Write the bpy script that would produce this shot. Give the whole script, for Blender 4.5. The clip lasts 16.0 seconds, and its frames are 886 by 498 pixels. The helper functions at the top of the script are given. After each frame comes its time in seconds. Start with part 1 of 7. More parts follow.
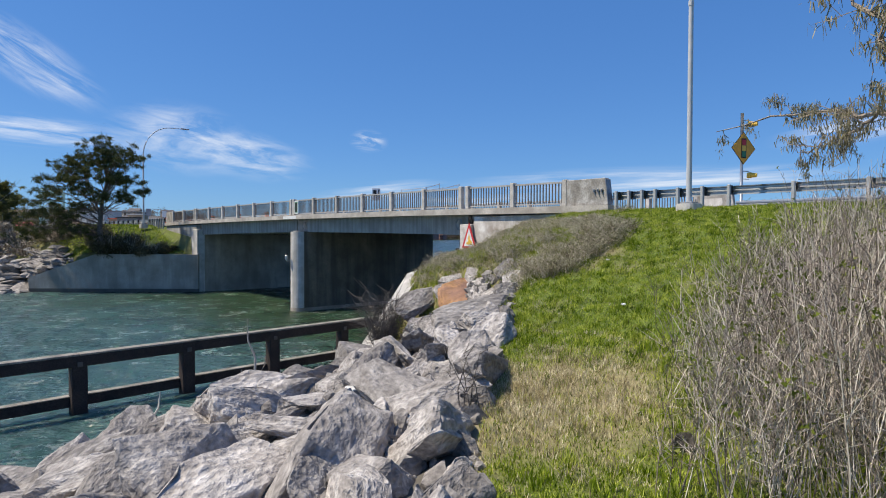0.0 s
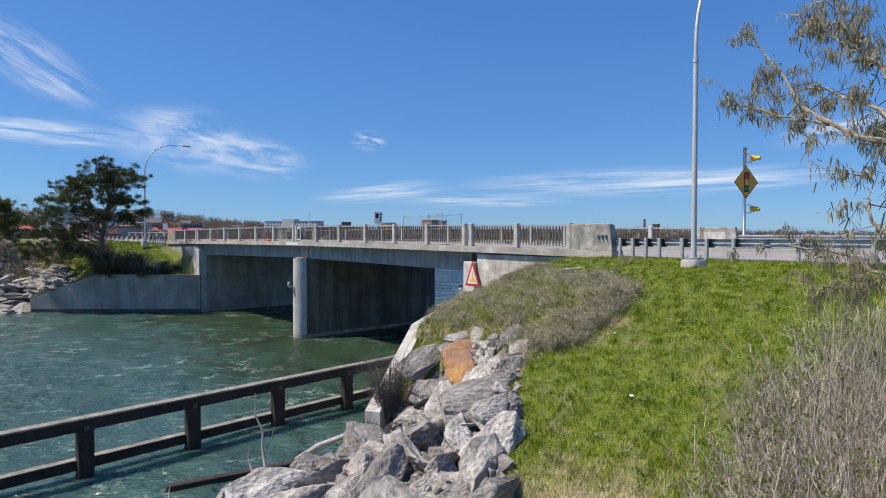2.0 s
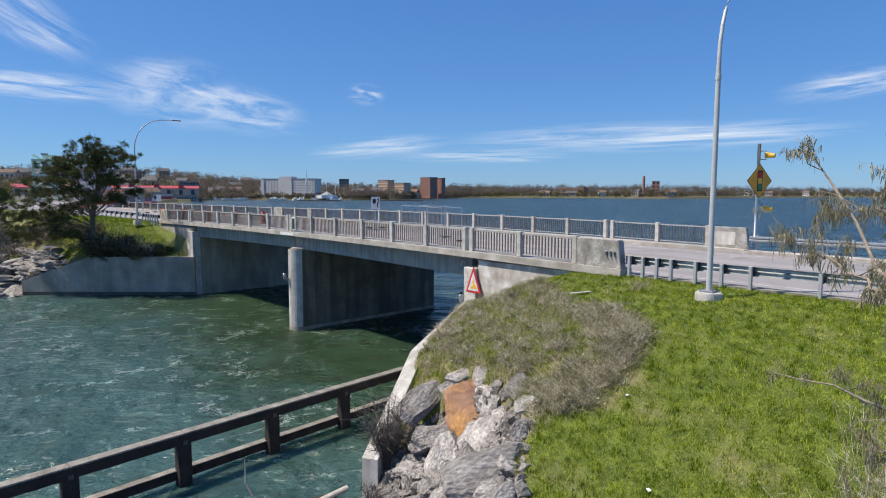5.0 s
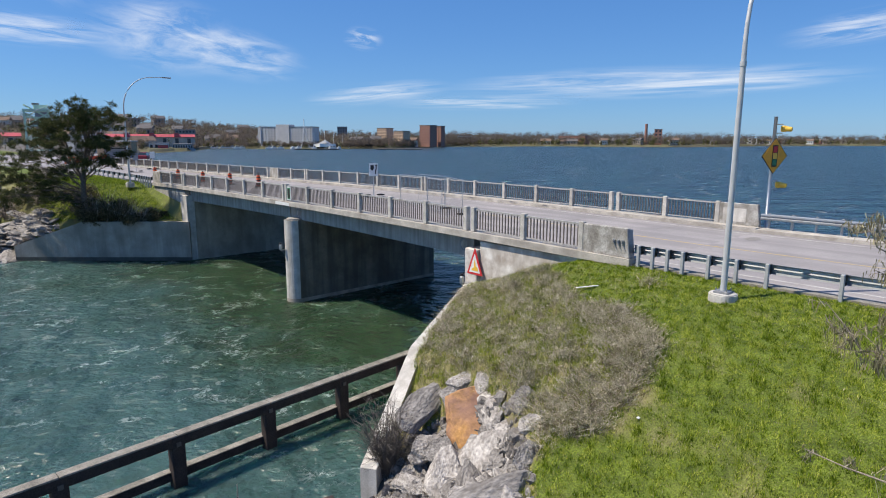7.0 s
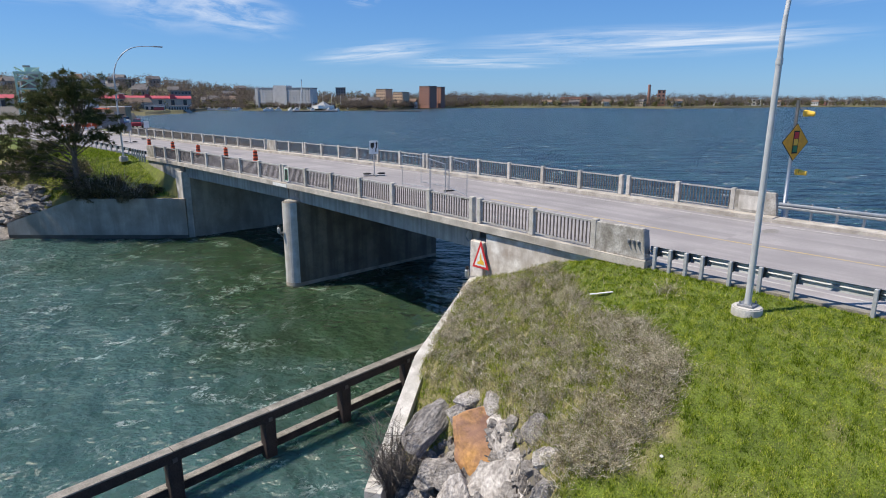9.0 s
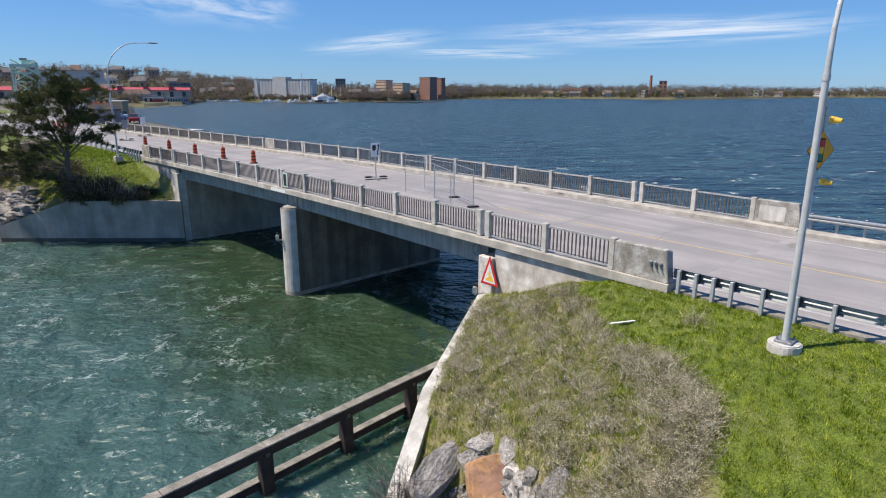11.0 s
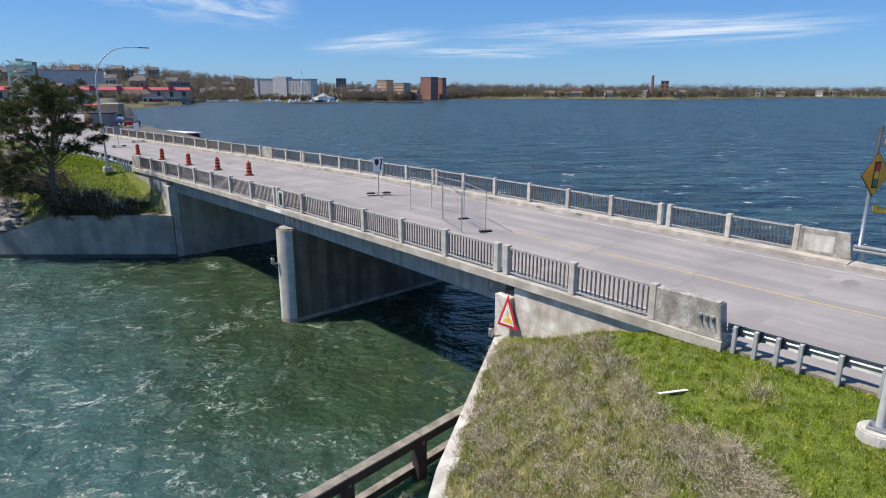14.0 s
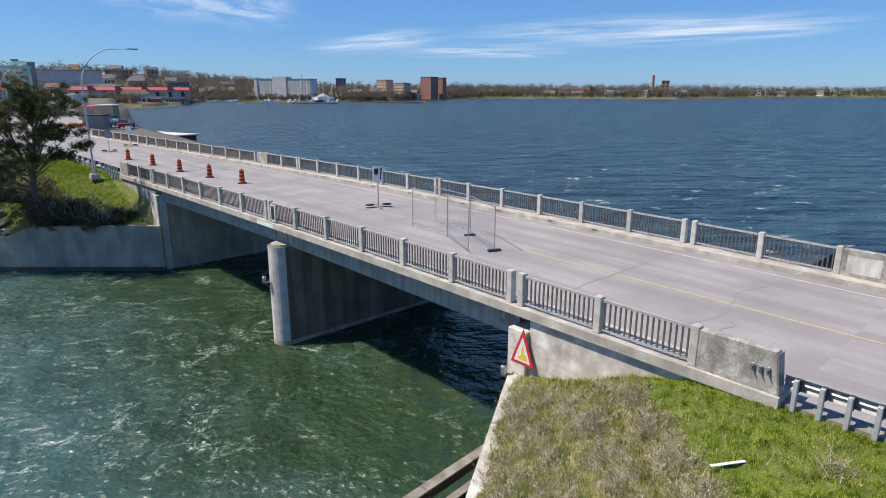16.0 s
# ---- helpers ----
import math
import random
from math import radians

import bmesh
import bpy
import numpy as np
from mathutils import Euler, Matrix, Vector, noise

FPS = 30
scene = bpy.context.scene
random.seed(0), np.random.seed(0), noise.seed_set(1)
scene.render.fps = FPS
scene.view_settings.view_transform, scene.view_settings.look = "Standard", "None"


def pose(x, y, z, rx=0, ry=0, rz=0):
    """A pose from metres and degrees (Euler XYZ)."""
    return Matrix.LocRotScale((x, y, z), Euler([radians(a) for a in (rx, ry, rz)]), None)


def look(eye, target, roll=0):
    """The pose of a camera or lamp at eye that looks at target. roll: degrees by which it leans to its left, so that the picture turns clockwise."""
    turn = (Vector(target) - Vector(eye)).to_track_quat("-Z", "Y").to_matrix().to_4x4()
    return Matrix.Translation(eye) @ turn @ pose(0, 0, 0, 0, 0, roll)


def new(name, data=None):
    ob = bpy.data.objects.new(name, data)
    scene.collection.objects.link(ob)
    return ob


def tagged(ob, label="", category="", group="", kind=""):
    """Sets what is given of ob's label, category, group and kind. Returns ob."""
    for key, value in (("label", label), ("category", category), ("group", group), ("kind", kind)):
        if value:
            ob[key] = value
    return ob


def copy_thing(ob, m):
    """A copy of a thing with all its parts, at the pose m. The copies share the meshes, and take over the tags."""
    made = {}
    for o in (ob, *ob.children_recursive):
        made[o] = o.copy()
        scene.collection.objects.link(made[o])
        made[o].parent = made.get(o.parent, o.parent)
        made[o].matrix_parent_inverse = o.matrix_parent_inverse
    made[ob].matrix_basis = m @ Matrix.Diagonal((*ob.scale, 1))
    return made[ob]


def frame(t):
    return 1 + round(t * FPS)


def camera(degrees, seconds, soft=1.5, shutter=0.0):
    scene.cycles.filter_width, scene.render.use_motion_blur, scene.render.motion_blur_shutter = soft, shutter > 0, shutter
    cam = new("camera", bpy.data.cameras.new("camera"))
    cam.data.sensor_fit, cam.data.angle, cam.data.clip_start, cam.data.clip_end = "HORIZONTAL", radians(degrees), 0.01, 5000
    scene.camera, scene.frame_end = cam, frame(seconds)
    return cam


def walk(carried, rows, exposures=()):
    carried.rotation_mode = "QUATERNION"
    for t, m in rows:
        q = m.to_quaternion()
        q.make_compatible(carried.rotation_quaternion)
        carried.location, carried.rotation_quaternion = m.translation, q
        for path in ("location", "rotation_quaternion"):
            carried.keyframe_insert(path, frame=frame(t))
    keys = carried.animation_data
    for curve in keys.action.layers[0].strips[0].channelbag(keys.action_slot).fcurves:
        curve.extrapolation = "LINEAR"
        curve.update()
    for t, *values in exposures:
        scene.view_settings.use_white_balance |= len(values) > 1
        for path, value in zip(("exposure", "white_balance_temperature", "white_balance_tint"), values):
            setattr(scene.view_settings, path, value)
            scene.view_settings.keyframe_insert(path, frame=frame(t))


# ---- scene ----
cam = camera(72.2, 16.0, soft=1.0)
METRES, EYE, TILT, LEAN, TURN = 15.0, 4.95, 0.0, 0.0, -42.6
ROWS = [
    (0.0, 0.0, 0.0, 0.0, 0.0, -1.18, -0.21),
    (0.5, -0.0056, -0.0005, 0.0278, -0.03, -1.21, -0.19),
    (1.0, -0.0078, -0.0015, 0.0585, 0.0, -1.25, -0.19),
    (1.5, -0.01, -0.0018, 0.0885, -0.01, -1.23, -0.16),
    (2.0, -0.0117, 0.0009, 0.118, -0.02, -1.22, -0.13),
    (2.5, -0.014, 0.0082, 0.1472, -0.05, -1.25, -0.13),
    (3.0, -0.015, 0.0195, 0.1753, -0.06, -1.39, -0.09),
    (5.5, -0.0159, 0.1024, 0.2877, -0.2, -6.76, -0.19),
    (6.0, -0.0151, 0.1209, 0.3106, -0.21, -8.05, -0.2),
    (6.5, -0.0156, 0.142, 0.3314, -0.21, -9.22, -0.22),
    (7.0, -0.0187, 0.1625, 0.3523, -0.21, -10.28, -0.2),
    (7.5, -0.0226, 0.183, 0.3723, -0.22, -11.28, -0.21),
    (8.0, -0.0254, 0.2043, 0.3915, -0.22, -12.26, -0.22),
    (8.5, -0.029, 0.2267, 0.4087, -0.23, -13.18, -0.22),
    (11.0, -0.0489, 0.3519, 0.4648, -0.21, -14.68, -0.17),
    (11.5, -0.0574, 0.3798, 0.4737, -0.22, -14.7, -0.17),
    (12.0, -0.0651, 0.4129, 0.4797, -0.19, -14.71, -0.19),
    (12.5, -0.0716, 0.4429, 0.4861, -0.18, -14.72, -0.2),
    (13.0, -0.0761, 0.474, 0.493, -0.17, -14.74, -0.21),
    (13.5, -0.0781, 0.5057, 0.5019, -0.17, -14.74, -0.19),
    (14.0, -0.0767, 0.5434, 0.5082, -0.15, -14.74, -0.22),
    (14.5, -0.0778, 0.5831, 0.5152, -0.16, -14.75, -0.21),
    (15.0, -0.082, 0.623, 0.5202, -0.15, -14.76, -0.21),
    (15.5, -0.0876, 0.6645, 0.5248, -0.16, -14.77, -0.21),
    (16.0, -0.0914, 0.7085, 0.5271, -0.16, -14.77, -0.21),
]
walk(cam, [(t, pose(0, 0, EYE, TILT, LEAN, TURN) @ pose(METRES * x, METRES * y, METRES * z, 90 + pitch, roll, yaw)) for t, x, y, z, yaw, pitch, roll in ROWS], exposures=[(0.0, 0.20, 6850, 10), (8.5, 0.21, 6850, 10), (11.0, 0.27, 6900, 10), (16.0, 0.25, 6900, 10)])
# ---- light ----
SUN_TO = Vector((-0.79, 0.61, 0.0)).normalized()
SUN_EL = radians(57)
world = bpy.data.worlds.new("sky")
scene.world = world
world.use_nodes = True
wn = world.node_tree.nodes
sky = wn.new("ShaderNodeTexSky")
sky.sky_type = "NISHITA"
sky.sun_disc = False
sky.sun_elevation = SUN_EL
sky.sun_rotation = math.atan2(SUN_TO.x, SUN_TO.y)
sky.altitude = 600
sky.air_density, sky.dust_density, sky.ozone_density = 1.0, 0.2, 1.5
wn["Background"].inputs["Strength"].default_value = 0.098
cool = wn.new("ShaderNodeMixRGB")
cool.blend_type = "MULTIPLY"
cool.inputs[0].default_value = 1.0
cool.inputs[2].default_value = (0.60, 0.90, 1.18, 1)
world.node_tree.links.new(sky.outputs[0], cool.inputs[1])
clear = wn.new("ShaderNodeMixRGB")
clear.inputs[0].default_value = 0.475
clear.inputs[2].default_value = (0.44, 1.98, 6.35, 1)
world.node_tree.links.new(cool.outputs[0], clear.inputs[1])
world.node_tree.links.new(clear.outputs[0], wn["Background"].inputs["Color"])
sun = new("sun", bpy.data.lights.new("sun", "SUN"))
sun.data.energy, sun.data.angle, sun.data.color = 5.0, radians(0.5), (1.0, 0.93, 0.81)
_d = SUN_TO * math.cos(SUN_EL) + Vector((0, 0, math.sin(SUN_EL)))
sun.matrix_world = look(_d * 60, (0, 0, 0))


# ---- materials ----
def mat(name, c1, c2, scale=2.0, rough=0.8, metal=0.0, bump=0.3, bscale=30.0, streak=0.0, stain=None, grain=(2.2, 2.2, 0.12), vary=0.0, fine=0.25, coord="Object", spec=0.4, dist=0.02):
    """Two-colour surface: broad noise between c1 and c2, fine grain, optional vertical streaks and stains, bump."""
    m = bpy.data.materials.new(name)
    m.use_nodes = True
    nt = m.node_tree
    N, L = nt.nodes, nt.links
    b = N["Principled BSDF"]
    b.inputs["Roughness"].default_value = rough
    b.inputs["Metallic"].default_value = metal
    b.inputs["Specular IOR Level"].default_value = spec
    tc = N.new("ShaderNodeTexCoord")
    src = tc.outputs[coord]
    n1 = N.new("ShaderNodeTexNoise")
    n1.inputs["Scale"].default_value, n1.inputs["Detail"].default_value, n1.inputs["Roughness"].default_value = scale, 6, 0.6
    L.new(src, n1.inputs["Vector"])
    r1 = N.new("ShaderNodeMapRange")
    r1.inputs["From Min"].default_value, r1.inputs["From Max"].default_value = 0.35, 0.65
    L.new(n1.outputs["Fac"], r1.inputs["Value"])
    mx = N.new("ShaderNodeMixRGB")
    mx.inputs[1].default_value, mx.inputs[2].default_value = (*c1, 1), (*c2, 1)
    L.new(r1.outputs[0], mx.inputs[0])
    col = mx.outputs[0]
    n2 = N.new("ShaderNodeTexNoise")
    n2.inputs["Scale"].default_value, n2.inputs["Detail"].default_value = bscale, 4
    L.new(src, n2.inputs["Vector"])
    if fine:
        r2 = N.new("ShaderNodeMapRange")
        r2.inputs["From Min"].default_value, r2.inputs["From Max"].default_value = 0.3, 0.7
        r2.inputs["To Min"].default_value, r2.inputs["To Max"].default_value = 1 - fine, 1 + fine
        L.new(n2.outputs["Fac"], r2.inputs["Value"])
        mm = N.new("ShaderNodeMixRGB")
        mm.blend_type = "MULTIPLY"
        mm.inputs[0].default_value = 1
        L.new(col, mm.inputs[1])
        L.new(r2.outputs[0], mm.inputs[2])
        col = mm.outputs[0]
    if streak:
        mp = N.new("ShaderNodeMapping")
        mp.inputs["Scale"].default_value = grain
        L.new(src, mp.inputs["Vector"])
        n3 = N.new("ShaderNodeTexNoise")
        n3.inputs["Scale"].default_value, n3.inputs["Detail"].default_value = 1.6, 5
        L.new(mp.outputs[0], n3.inputs["Vector"])
        r3 = N.new("ShaderNodeMapRange")
        r3.inputs["From Min"].default_value, r3.inputs["From Max"].default_value = 0.42, 0.62
        r3.inputs["To Min"].default_value, r3.inputs["To Max"].default_value = 0, streak
        L.new(n3.outputs["Fac"], r3.inputs["Value"])
        m3 = N.new("ShaderNodeMixRGB")
        m3.inputs[2].default_value = (*(stain or (0.08, 0.075, 0.065)), 1)
        L.new(r3.outputs[0], m3.inputs[0])
        L.new(col, m3.inputs[1])
        col = m3.outputs[0]
    if vary:
        oi = N.new("ShaderNodeObjectInfo")
        hs = N.new("ShaderNodeHueSaturation")
        rv = N.new("ShaderNodeMapRange")
        rv.inputs["To Min"].default_value, rv.inputs["To Max"].default_value = 1 - vary, 1 + vary
        L.new(oi.outputs["Random"], rv.inputs["Value"])
        L.new(rv.outputs[0], hs.inputs["Value"])
        L.new(col, hs.inputs["Color"])
        col = hs.outputs[0]
    L.new(col, b.inputs["Base Color"])
    if bump:
        bp = N.new("ShaderNodeBump")
        bp.inputs["Strength"].default_value, bp.inputs["Distance"].default_value = bump, dist
        L.new(n2.outputs["Fac"], bp.inputs["Height"])
        L.new(bp.outputs[0], b.inputs["Normal"])
    return m


def plain(name, c, rough=0.5, metal=0.0, spec=0.5):
    return mat(name, c, tuple(v * 0.82 for v in c), 6, rough, metal, 0.08, 60, fine=0.08, spec=spec)


def island_mat(name, c1, c2, c3, rough=0.7, trans=0.0, patch=0.0):
    """Leaf and stalk surface: colour by island."""
    m = bpy.data.materials.new(name)
    m.use_nodes = True
    N, L = m.node_tree.nodes, m.node_tree.links
    b = N["Principled BSDF"]
    b.inputs["Roughness"].default_value = rough
    b.inputs["Specular IOR Level"].default_value = 0.06
    g = N.new("ShaderNodeNewGeometry")
    cr = N.new("ShaderNodeValToRGB")
    cr.color_ramp.elements[0].color, cr.color_ramp.elements[1].color = (*c1, 1), (*c3, 1)
    e = cr.color_ramp.elements.new(0.5)
    e.color = (*c2, 1)
    if patch:
        # tufts: neighbouring blades share a tone
        tc, nz = N.new("ShaderNodeTexCoord"), N.new("ShaderNodeTexNoise")
        nz.inputs["Scale"].default_value, nz.inputs["Detail"].default_value, nz.inputs["Roughness"].default_value = patch, 4, 0.7
        L.new(tc.outputs["Object"], nz.inputs["Vector"])
        rm, ad = N.new("ShaderNodeMapRange"), N.new("ShaderNodeMath")
        rm.inputs["From Min"].default_value, rm.inputs["From Max"].default_value = 0.32, 0.68
        rm.inputs["To Min"].default_value, rm.inputs["To Max"].default_value = -0.48, 0.42
        L.new(nz.outputs["Fac"], rm.inputs["Value"])
        ad.operation, ad.use_clamp = "MULTIPLY_ADD", True
        ad.inputs[1].default_value = 1.0
        L.new(g.outputs["Random Per Island"], ad.inputs[0])
        L.new(rm.outputs[0], ad.inputs[2])
        L.new(ad.outputs[0], cr.inputs[0])
    else:
        L.new(g.outputs["Random Per Island"], cr.inputs[0])
    L.new(cr.outputs[0], b.inputs["Base Color"])
    if trans:
        t = N.new("ShaderNodeBsdfTranslucent")
        L.new(cr.outputs[0], t.inputs["Color"])
        mx = N.new("ShaderNodeMixShader")
        mx.inputs[0].default_value = trans
        L.new(b.outputs[0], mx.inputs[1])
        L.new(t.outputs[0], mx.inputs[2])
        L.new(mx.outputs[0], N["Material Output"].inputs["Surface"])
    return m


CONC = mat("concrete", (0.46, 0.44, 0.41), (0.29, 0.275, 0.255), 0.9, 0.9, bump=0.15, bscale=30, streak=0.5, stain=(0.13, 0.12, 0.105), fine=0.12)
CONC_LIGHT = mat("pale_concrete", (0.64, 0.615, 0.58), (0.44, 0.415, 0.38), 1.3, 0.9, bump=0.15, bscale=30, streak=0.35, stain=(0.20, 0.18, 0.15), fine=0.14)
CONC_WASH = mat("whitewashed_concrete", (0.78, 0.755, 0.72), (0.43, 0.375, 0.33), 1.5, 0.9, bump=0.2, bscale=22, streak=0.5, stain=(0.27, 0.215, 0.175), grain=(1.1, 1.1, 0.3), fine=0.14)
CONC_LICHEN = mat("lichened_concrete", (0.46, 0.445, 0.42), (0.26, 0.24, 0.215), 2.6, 0.92, bump=0.3, bscale=16, streak=0.5, stain=(0.12, 0.105, 0.085), grain=(1.6, 1.6, 0.9), fine=0.25)
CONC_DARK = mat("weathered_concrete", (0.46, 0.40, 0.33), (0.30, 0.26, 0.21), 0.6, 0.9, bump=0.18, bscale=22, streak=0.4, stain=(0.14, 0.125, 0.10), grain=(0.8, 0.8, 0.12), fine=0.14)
# stained, and darkened further for the shade under the deck
CONC_PIER_SHADE = mat("shaded_pier_concrete", (0.26, 0.225, 0.18), (0.14, 0.12, 0.095), 0.7, 0.9, bump=0.18, bscale=22, streak=0.65, stain=(0.09, 0.077, 0.06), grain=(1.1, 1.1, 0.08), fine=0.14)
CONC_POST = mat("post_concrete", (0.53, 0.505, 0.47), (0.35, 0.33, 0.30), 2.2, 0.9, bump=0.2, bscale=40, vary=0.15)
GIRDER = mat("girder_concrete", (0.40, 0.385, 0.36), (0.29, 0.275, 0.26), 1.0, 0.8, bump=0.12, bscale=20, streak=0.4, stain=(0.12, 0.115, 0.11), fine=0.1)
ASPH = mat("worn_asphalt", (0.340, 0.318, 0.318), (0.252, 0.238, 0.242), 0.35, 0.95, bump=0.25, bscale=50, fine=0.16, streak=0.55, stain=(0.215, 0.200, 0.205), grain=(0.95, 0.035, 1.0))
KERB = mat("kerb_concrete", (0.55, 0.51, 0.46), (0.35, 0.32, 0.285), 1.4, 0.9, bump=0.3, bscale=30, fine=0.22, streak=0.35, stain=(0.20, 0.175, 0.145), grain=(1.5, 0.8, 1.0))
STEEL = mat("galvanised_steel", (0.46, 0.48, 0.50), (0.36, 0.38, 0.40), 3, 0.42, 0.75, 0.05, 40, fine=0.08)
GALV = mat("weathered_zinc", (0.44, 0.45, 0.46), (0.33, 0.34, 0.35), 3, 0.6, 0.15, 0.08, 40, fine=0.12)
STEEL_DULL = mat("dull_steel", (0.30, 0.31, 0.33), (0.22, 0.23, 0.245), 4, 0.55, 0.5, 0.08, 40, fine=0.12)
RAILING = mat("weathered_rail_metal", (0.135, 0.115, 0.102), (0.08, 0.068, 0.061), 3, 0.7, 0.05, 0.1, 40, fine=0.15)
TOPRAIL = mat("rail_cap_metal", (0.46, 0.445, 0.425), (0.32, 0.305, 0.29), 3, 0.6, 0.2, 0.1, 40, fine=0.12)
LAMPSTEEL = mat("lamp_pole_metal", (0.56, 0.57, 0.58), (0.46, 0.47, 0.48), 2, 0.5, 0.12, 0.04, 40, fine=0.05)
# on the fence, dark sides and pale tops hold shade and sunlight as colour
TIMBER = mat("dark_timber", (0.050, 0.036, 0.032), (0.026, 0.019, 0.018), 2.5, 0.85, bump=0.6, bscale=24, fine=0.4)
TIMBER_TOP = mat("pale_timber", (0.30, 0.275, 0.24), (0.16, 0.145, 0.125), 2.5, 0.9, bump=0.6, bscale=24, fine=0.35)
ROCK = mat("grey_limestone", (0.47, 0.44, 0.415), (0.25, 0.23, 0.215), 2.2, 0.92, bump=1.0, bscale=14, vary=0.32, fine=0.42, dist=0.06, streak=0.45, stain=(0.16, 0.138, 0.122), grain=(1.2, 1.6, 6.5))
PINE_BARK = mat("pine_bark", (0.17, 0.13, 0.10), (0.095, 0.072, 0.058), 8, 0.95, bump=0.8, bscale=30)
PALE_BARK = mat("pale_bark", (0.36, 0.30, 0.24), (0.20, 0.165, 0.135), 8, 0.9, bump=0.5, bscale=40)
ROCK_RUST = mat("rust_stained_stone", (0.52, 0.28, 0.10), (0.17, 0.095, 0.07), 2.2, 0.9, bump=0.9, bscale=8, fine=0.35, dist=0.06, streak=0.7, stain=(0.30, 0.17, 0.12), grain=(1.6, 2.4, 1.6))
ROCK_WET = mat("wet_dark_stone", (0.14, 0.12, 0.10), (0.07, 0.062, 0.055), 1.4, 0.55, bump=0.8, bscale=9, vary=0.15, fine=0.3, dist=0.05)
WHITE = plain("white_paint", (0.78, 0.78, 0.76))
BLACK = plain("black_rubber", (0.025, 0.025, 0.025), 0.8)
RED = plain("red_paint", (0.62, 0.03, 0.035))
ORANGE = plain("orange_plastic", (0.75, 0.10, 0.025))
YELLOW = plain("yellow_sign", (0.78, 0.36, 0.02), 0.4)
SIGNAL_YELLOW = plain("signal_yellow", (0.82, 0.50, 0.06), 0.45)
GREEN = plain("sign_green", (0.03, 0.20, 0.09))
SKIN_BROWN = mat("grey_bark", (0.16, 0.14, 0.125), (0.085, 0.075, 0.068), 8, 0.95, bump=0.8, bscale=40)


# ---- mesh helpers ----
def mesh_of(bm, name, material, smooth=False):
    me = bpy.data.meshes.new(name)
    bm.normal_update()
    bm.to_mesh(me)
    bm.free()
    me.materials.append(material)
    if smooth:
        for p in me.polygons:
            p.use_smooth = True
    return me


def thing(name, loc, label, category, group="", kind=""):
    e = new(name)
    e.location = loc
    e.empty_display_size = 0.2
    return tagged(e, label, category, group, kind)


def part(name, bm, material, parent, label="", loc=(0, 0, 0), smooth=False):
    me = bm if isinstance(bm, bpy.types.Mesh) else mesh_of(bm, name, material, smooth)
    ob = new(name, me)
    ob.parent = parent
    ob.location = loc
    return tagged(ob, label)


def solo(name, bm, material, label, category, group="", kind="", loc=(0, 0, 0), smooth=False):
    me = bm if isinstance(bm, bpy.types.Mesh) else mesh_of(bm, name, material, smooth)
    ob = new(name, me)
    ob.location = loc
    return tagged(ob, label, category, group, kind)


def box(x0, x1, y0, y1, z0, z1, bevel=0.0, bm=None, turn=0.0):
    own = bmesh.new()
    v = bmesh.ops.create_cube(own, size=1)["verts"]
    for q in v:
        q.co = Vector((x0 + (q.co.x + 0.5) * (x1 - x0), y0 + (q.co.y + 0.5) * (y1 - y0), z0 + (q.co.z + 0.5) * (z1 - z0)))
    if bevel:
        bmesh.ops.bevel(own, geom=list(own.edges), offset=bevel, segments=1, affect="EDGES", profile=0.5)
    if turn:
        bmesh.ops.rotate(own, verts=own.verts, cent=(0, 0, 0), matrix=Matrix.Rotation(radians(turn), 3, "Z"))
    return join(bm, own)


def join(bm, own):
    if bm is None:
        return own
    me = bpy.data.meshes.new("tmp")
    own.to_mesh(me)
    own.free()
    bm.from_mesh(me)
    bpy.data.meshes.remove(me)
    return bm


def tube(points, radii, sides=8, bm=None, cap=True):
    """A tapered tube along points."""
    bm = bm or bmesh.new()
    pts = [Vector(p) for p in points]
    if not isinstance(radii, (list, tuple)):
        radii = [radii] * len(pts)
    rings = []
    for i, p in enumerate(pts):
        d = (pts[min(i + 1, len(pts) - 1)] - pts[max(i - 1, 0)]).normalized()
        ref = Vector((0, 0, 1)) if abs(d.z) < 0.9 else Vector((1, 0, 0))
        a = d.cross(ref).normalized()
        b = d.cross(a)
        rings.append([bm.verts.new(p + (a * math.cos(k * 2 * math.pi / sides) + b * math.sin(k * 2 * math.pi / sides)) * radii[i]) for k in range(sides)])
    for r, s in zip(rings, rings[1:]):
        for k in range(sides):
            bm.faces.new((r[k], r[(k + 1) % sides], s[(k + 1) % sides], s[k]))
    if cap:
        bm.faces.new(rings[0])
        bm.faces.new(rings[-1][::-1])
    return bm


def prism(outline, z0, z1, bm=None, bevel=0.0):
    """Upright prism over a plan outline (counter-clockwise); z0 and z1 are numbers or one height per corner."""
    own = bmesh.new()
    n = len(outline)
    za = z0 if isinstance(z0, (list, tuple)) else [z0] * n
    zb = z1 if isinstance(z1, (list, tuple)) else [z1] * n
    lo = [own.verts.new((x, y, za[i])) for i, (x, y) in enumerate(outline)]
    hi = [own.verts.new((x, y, zb[i])) for i, (x, y) in enumerate(outline)]
    own.faces.new(lo[::-1])
    own.faces.new(hi)
    for i in range(n):
        j = (i + 1) % n
        own.faces.new((lo[i], lo[j], hi[j], hi[i]))
    if bevel:
        bmesh.ops.bevel(own, geom=list(own.edges), offset=bevel, segments=1, affect="EDGES", profile=0.5)
    bmesh.ops.recalc_face_normals(own, faces=own.faces)
    return join(bm, own)


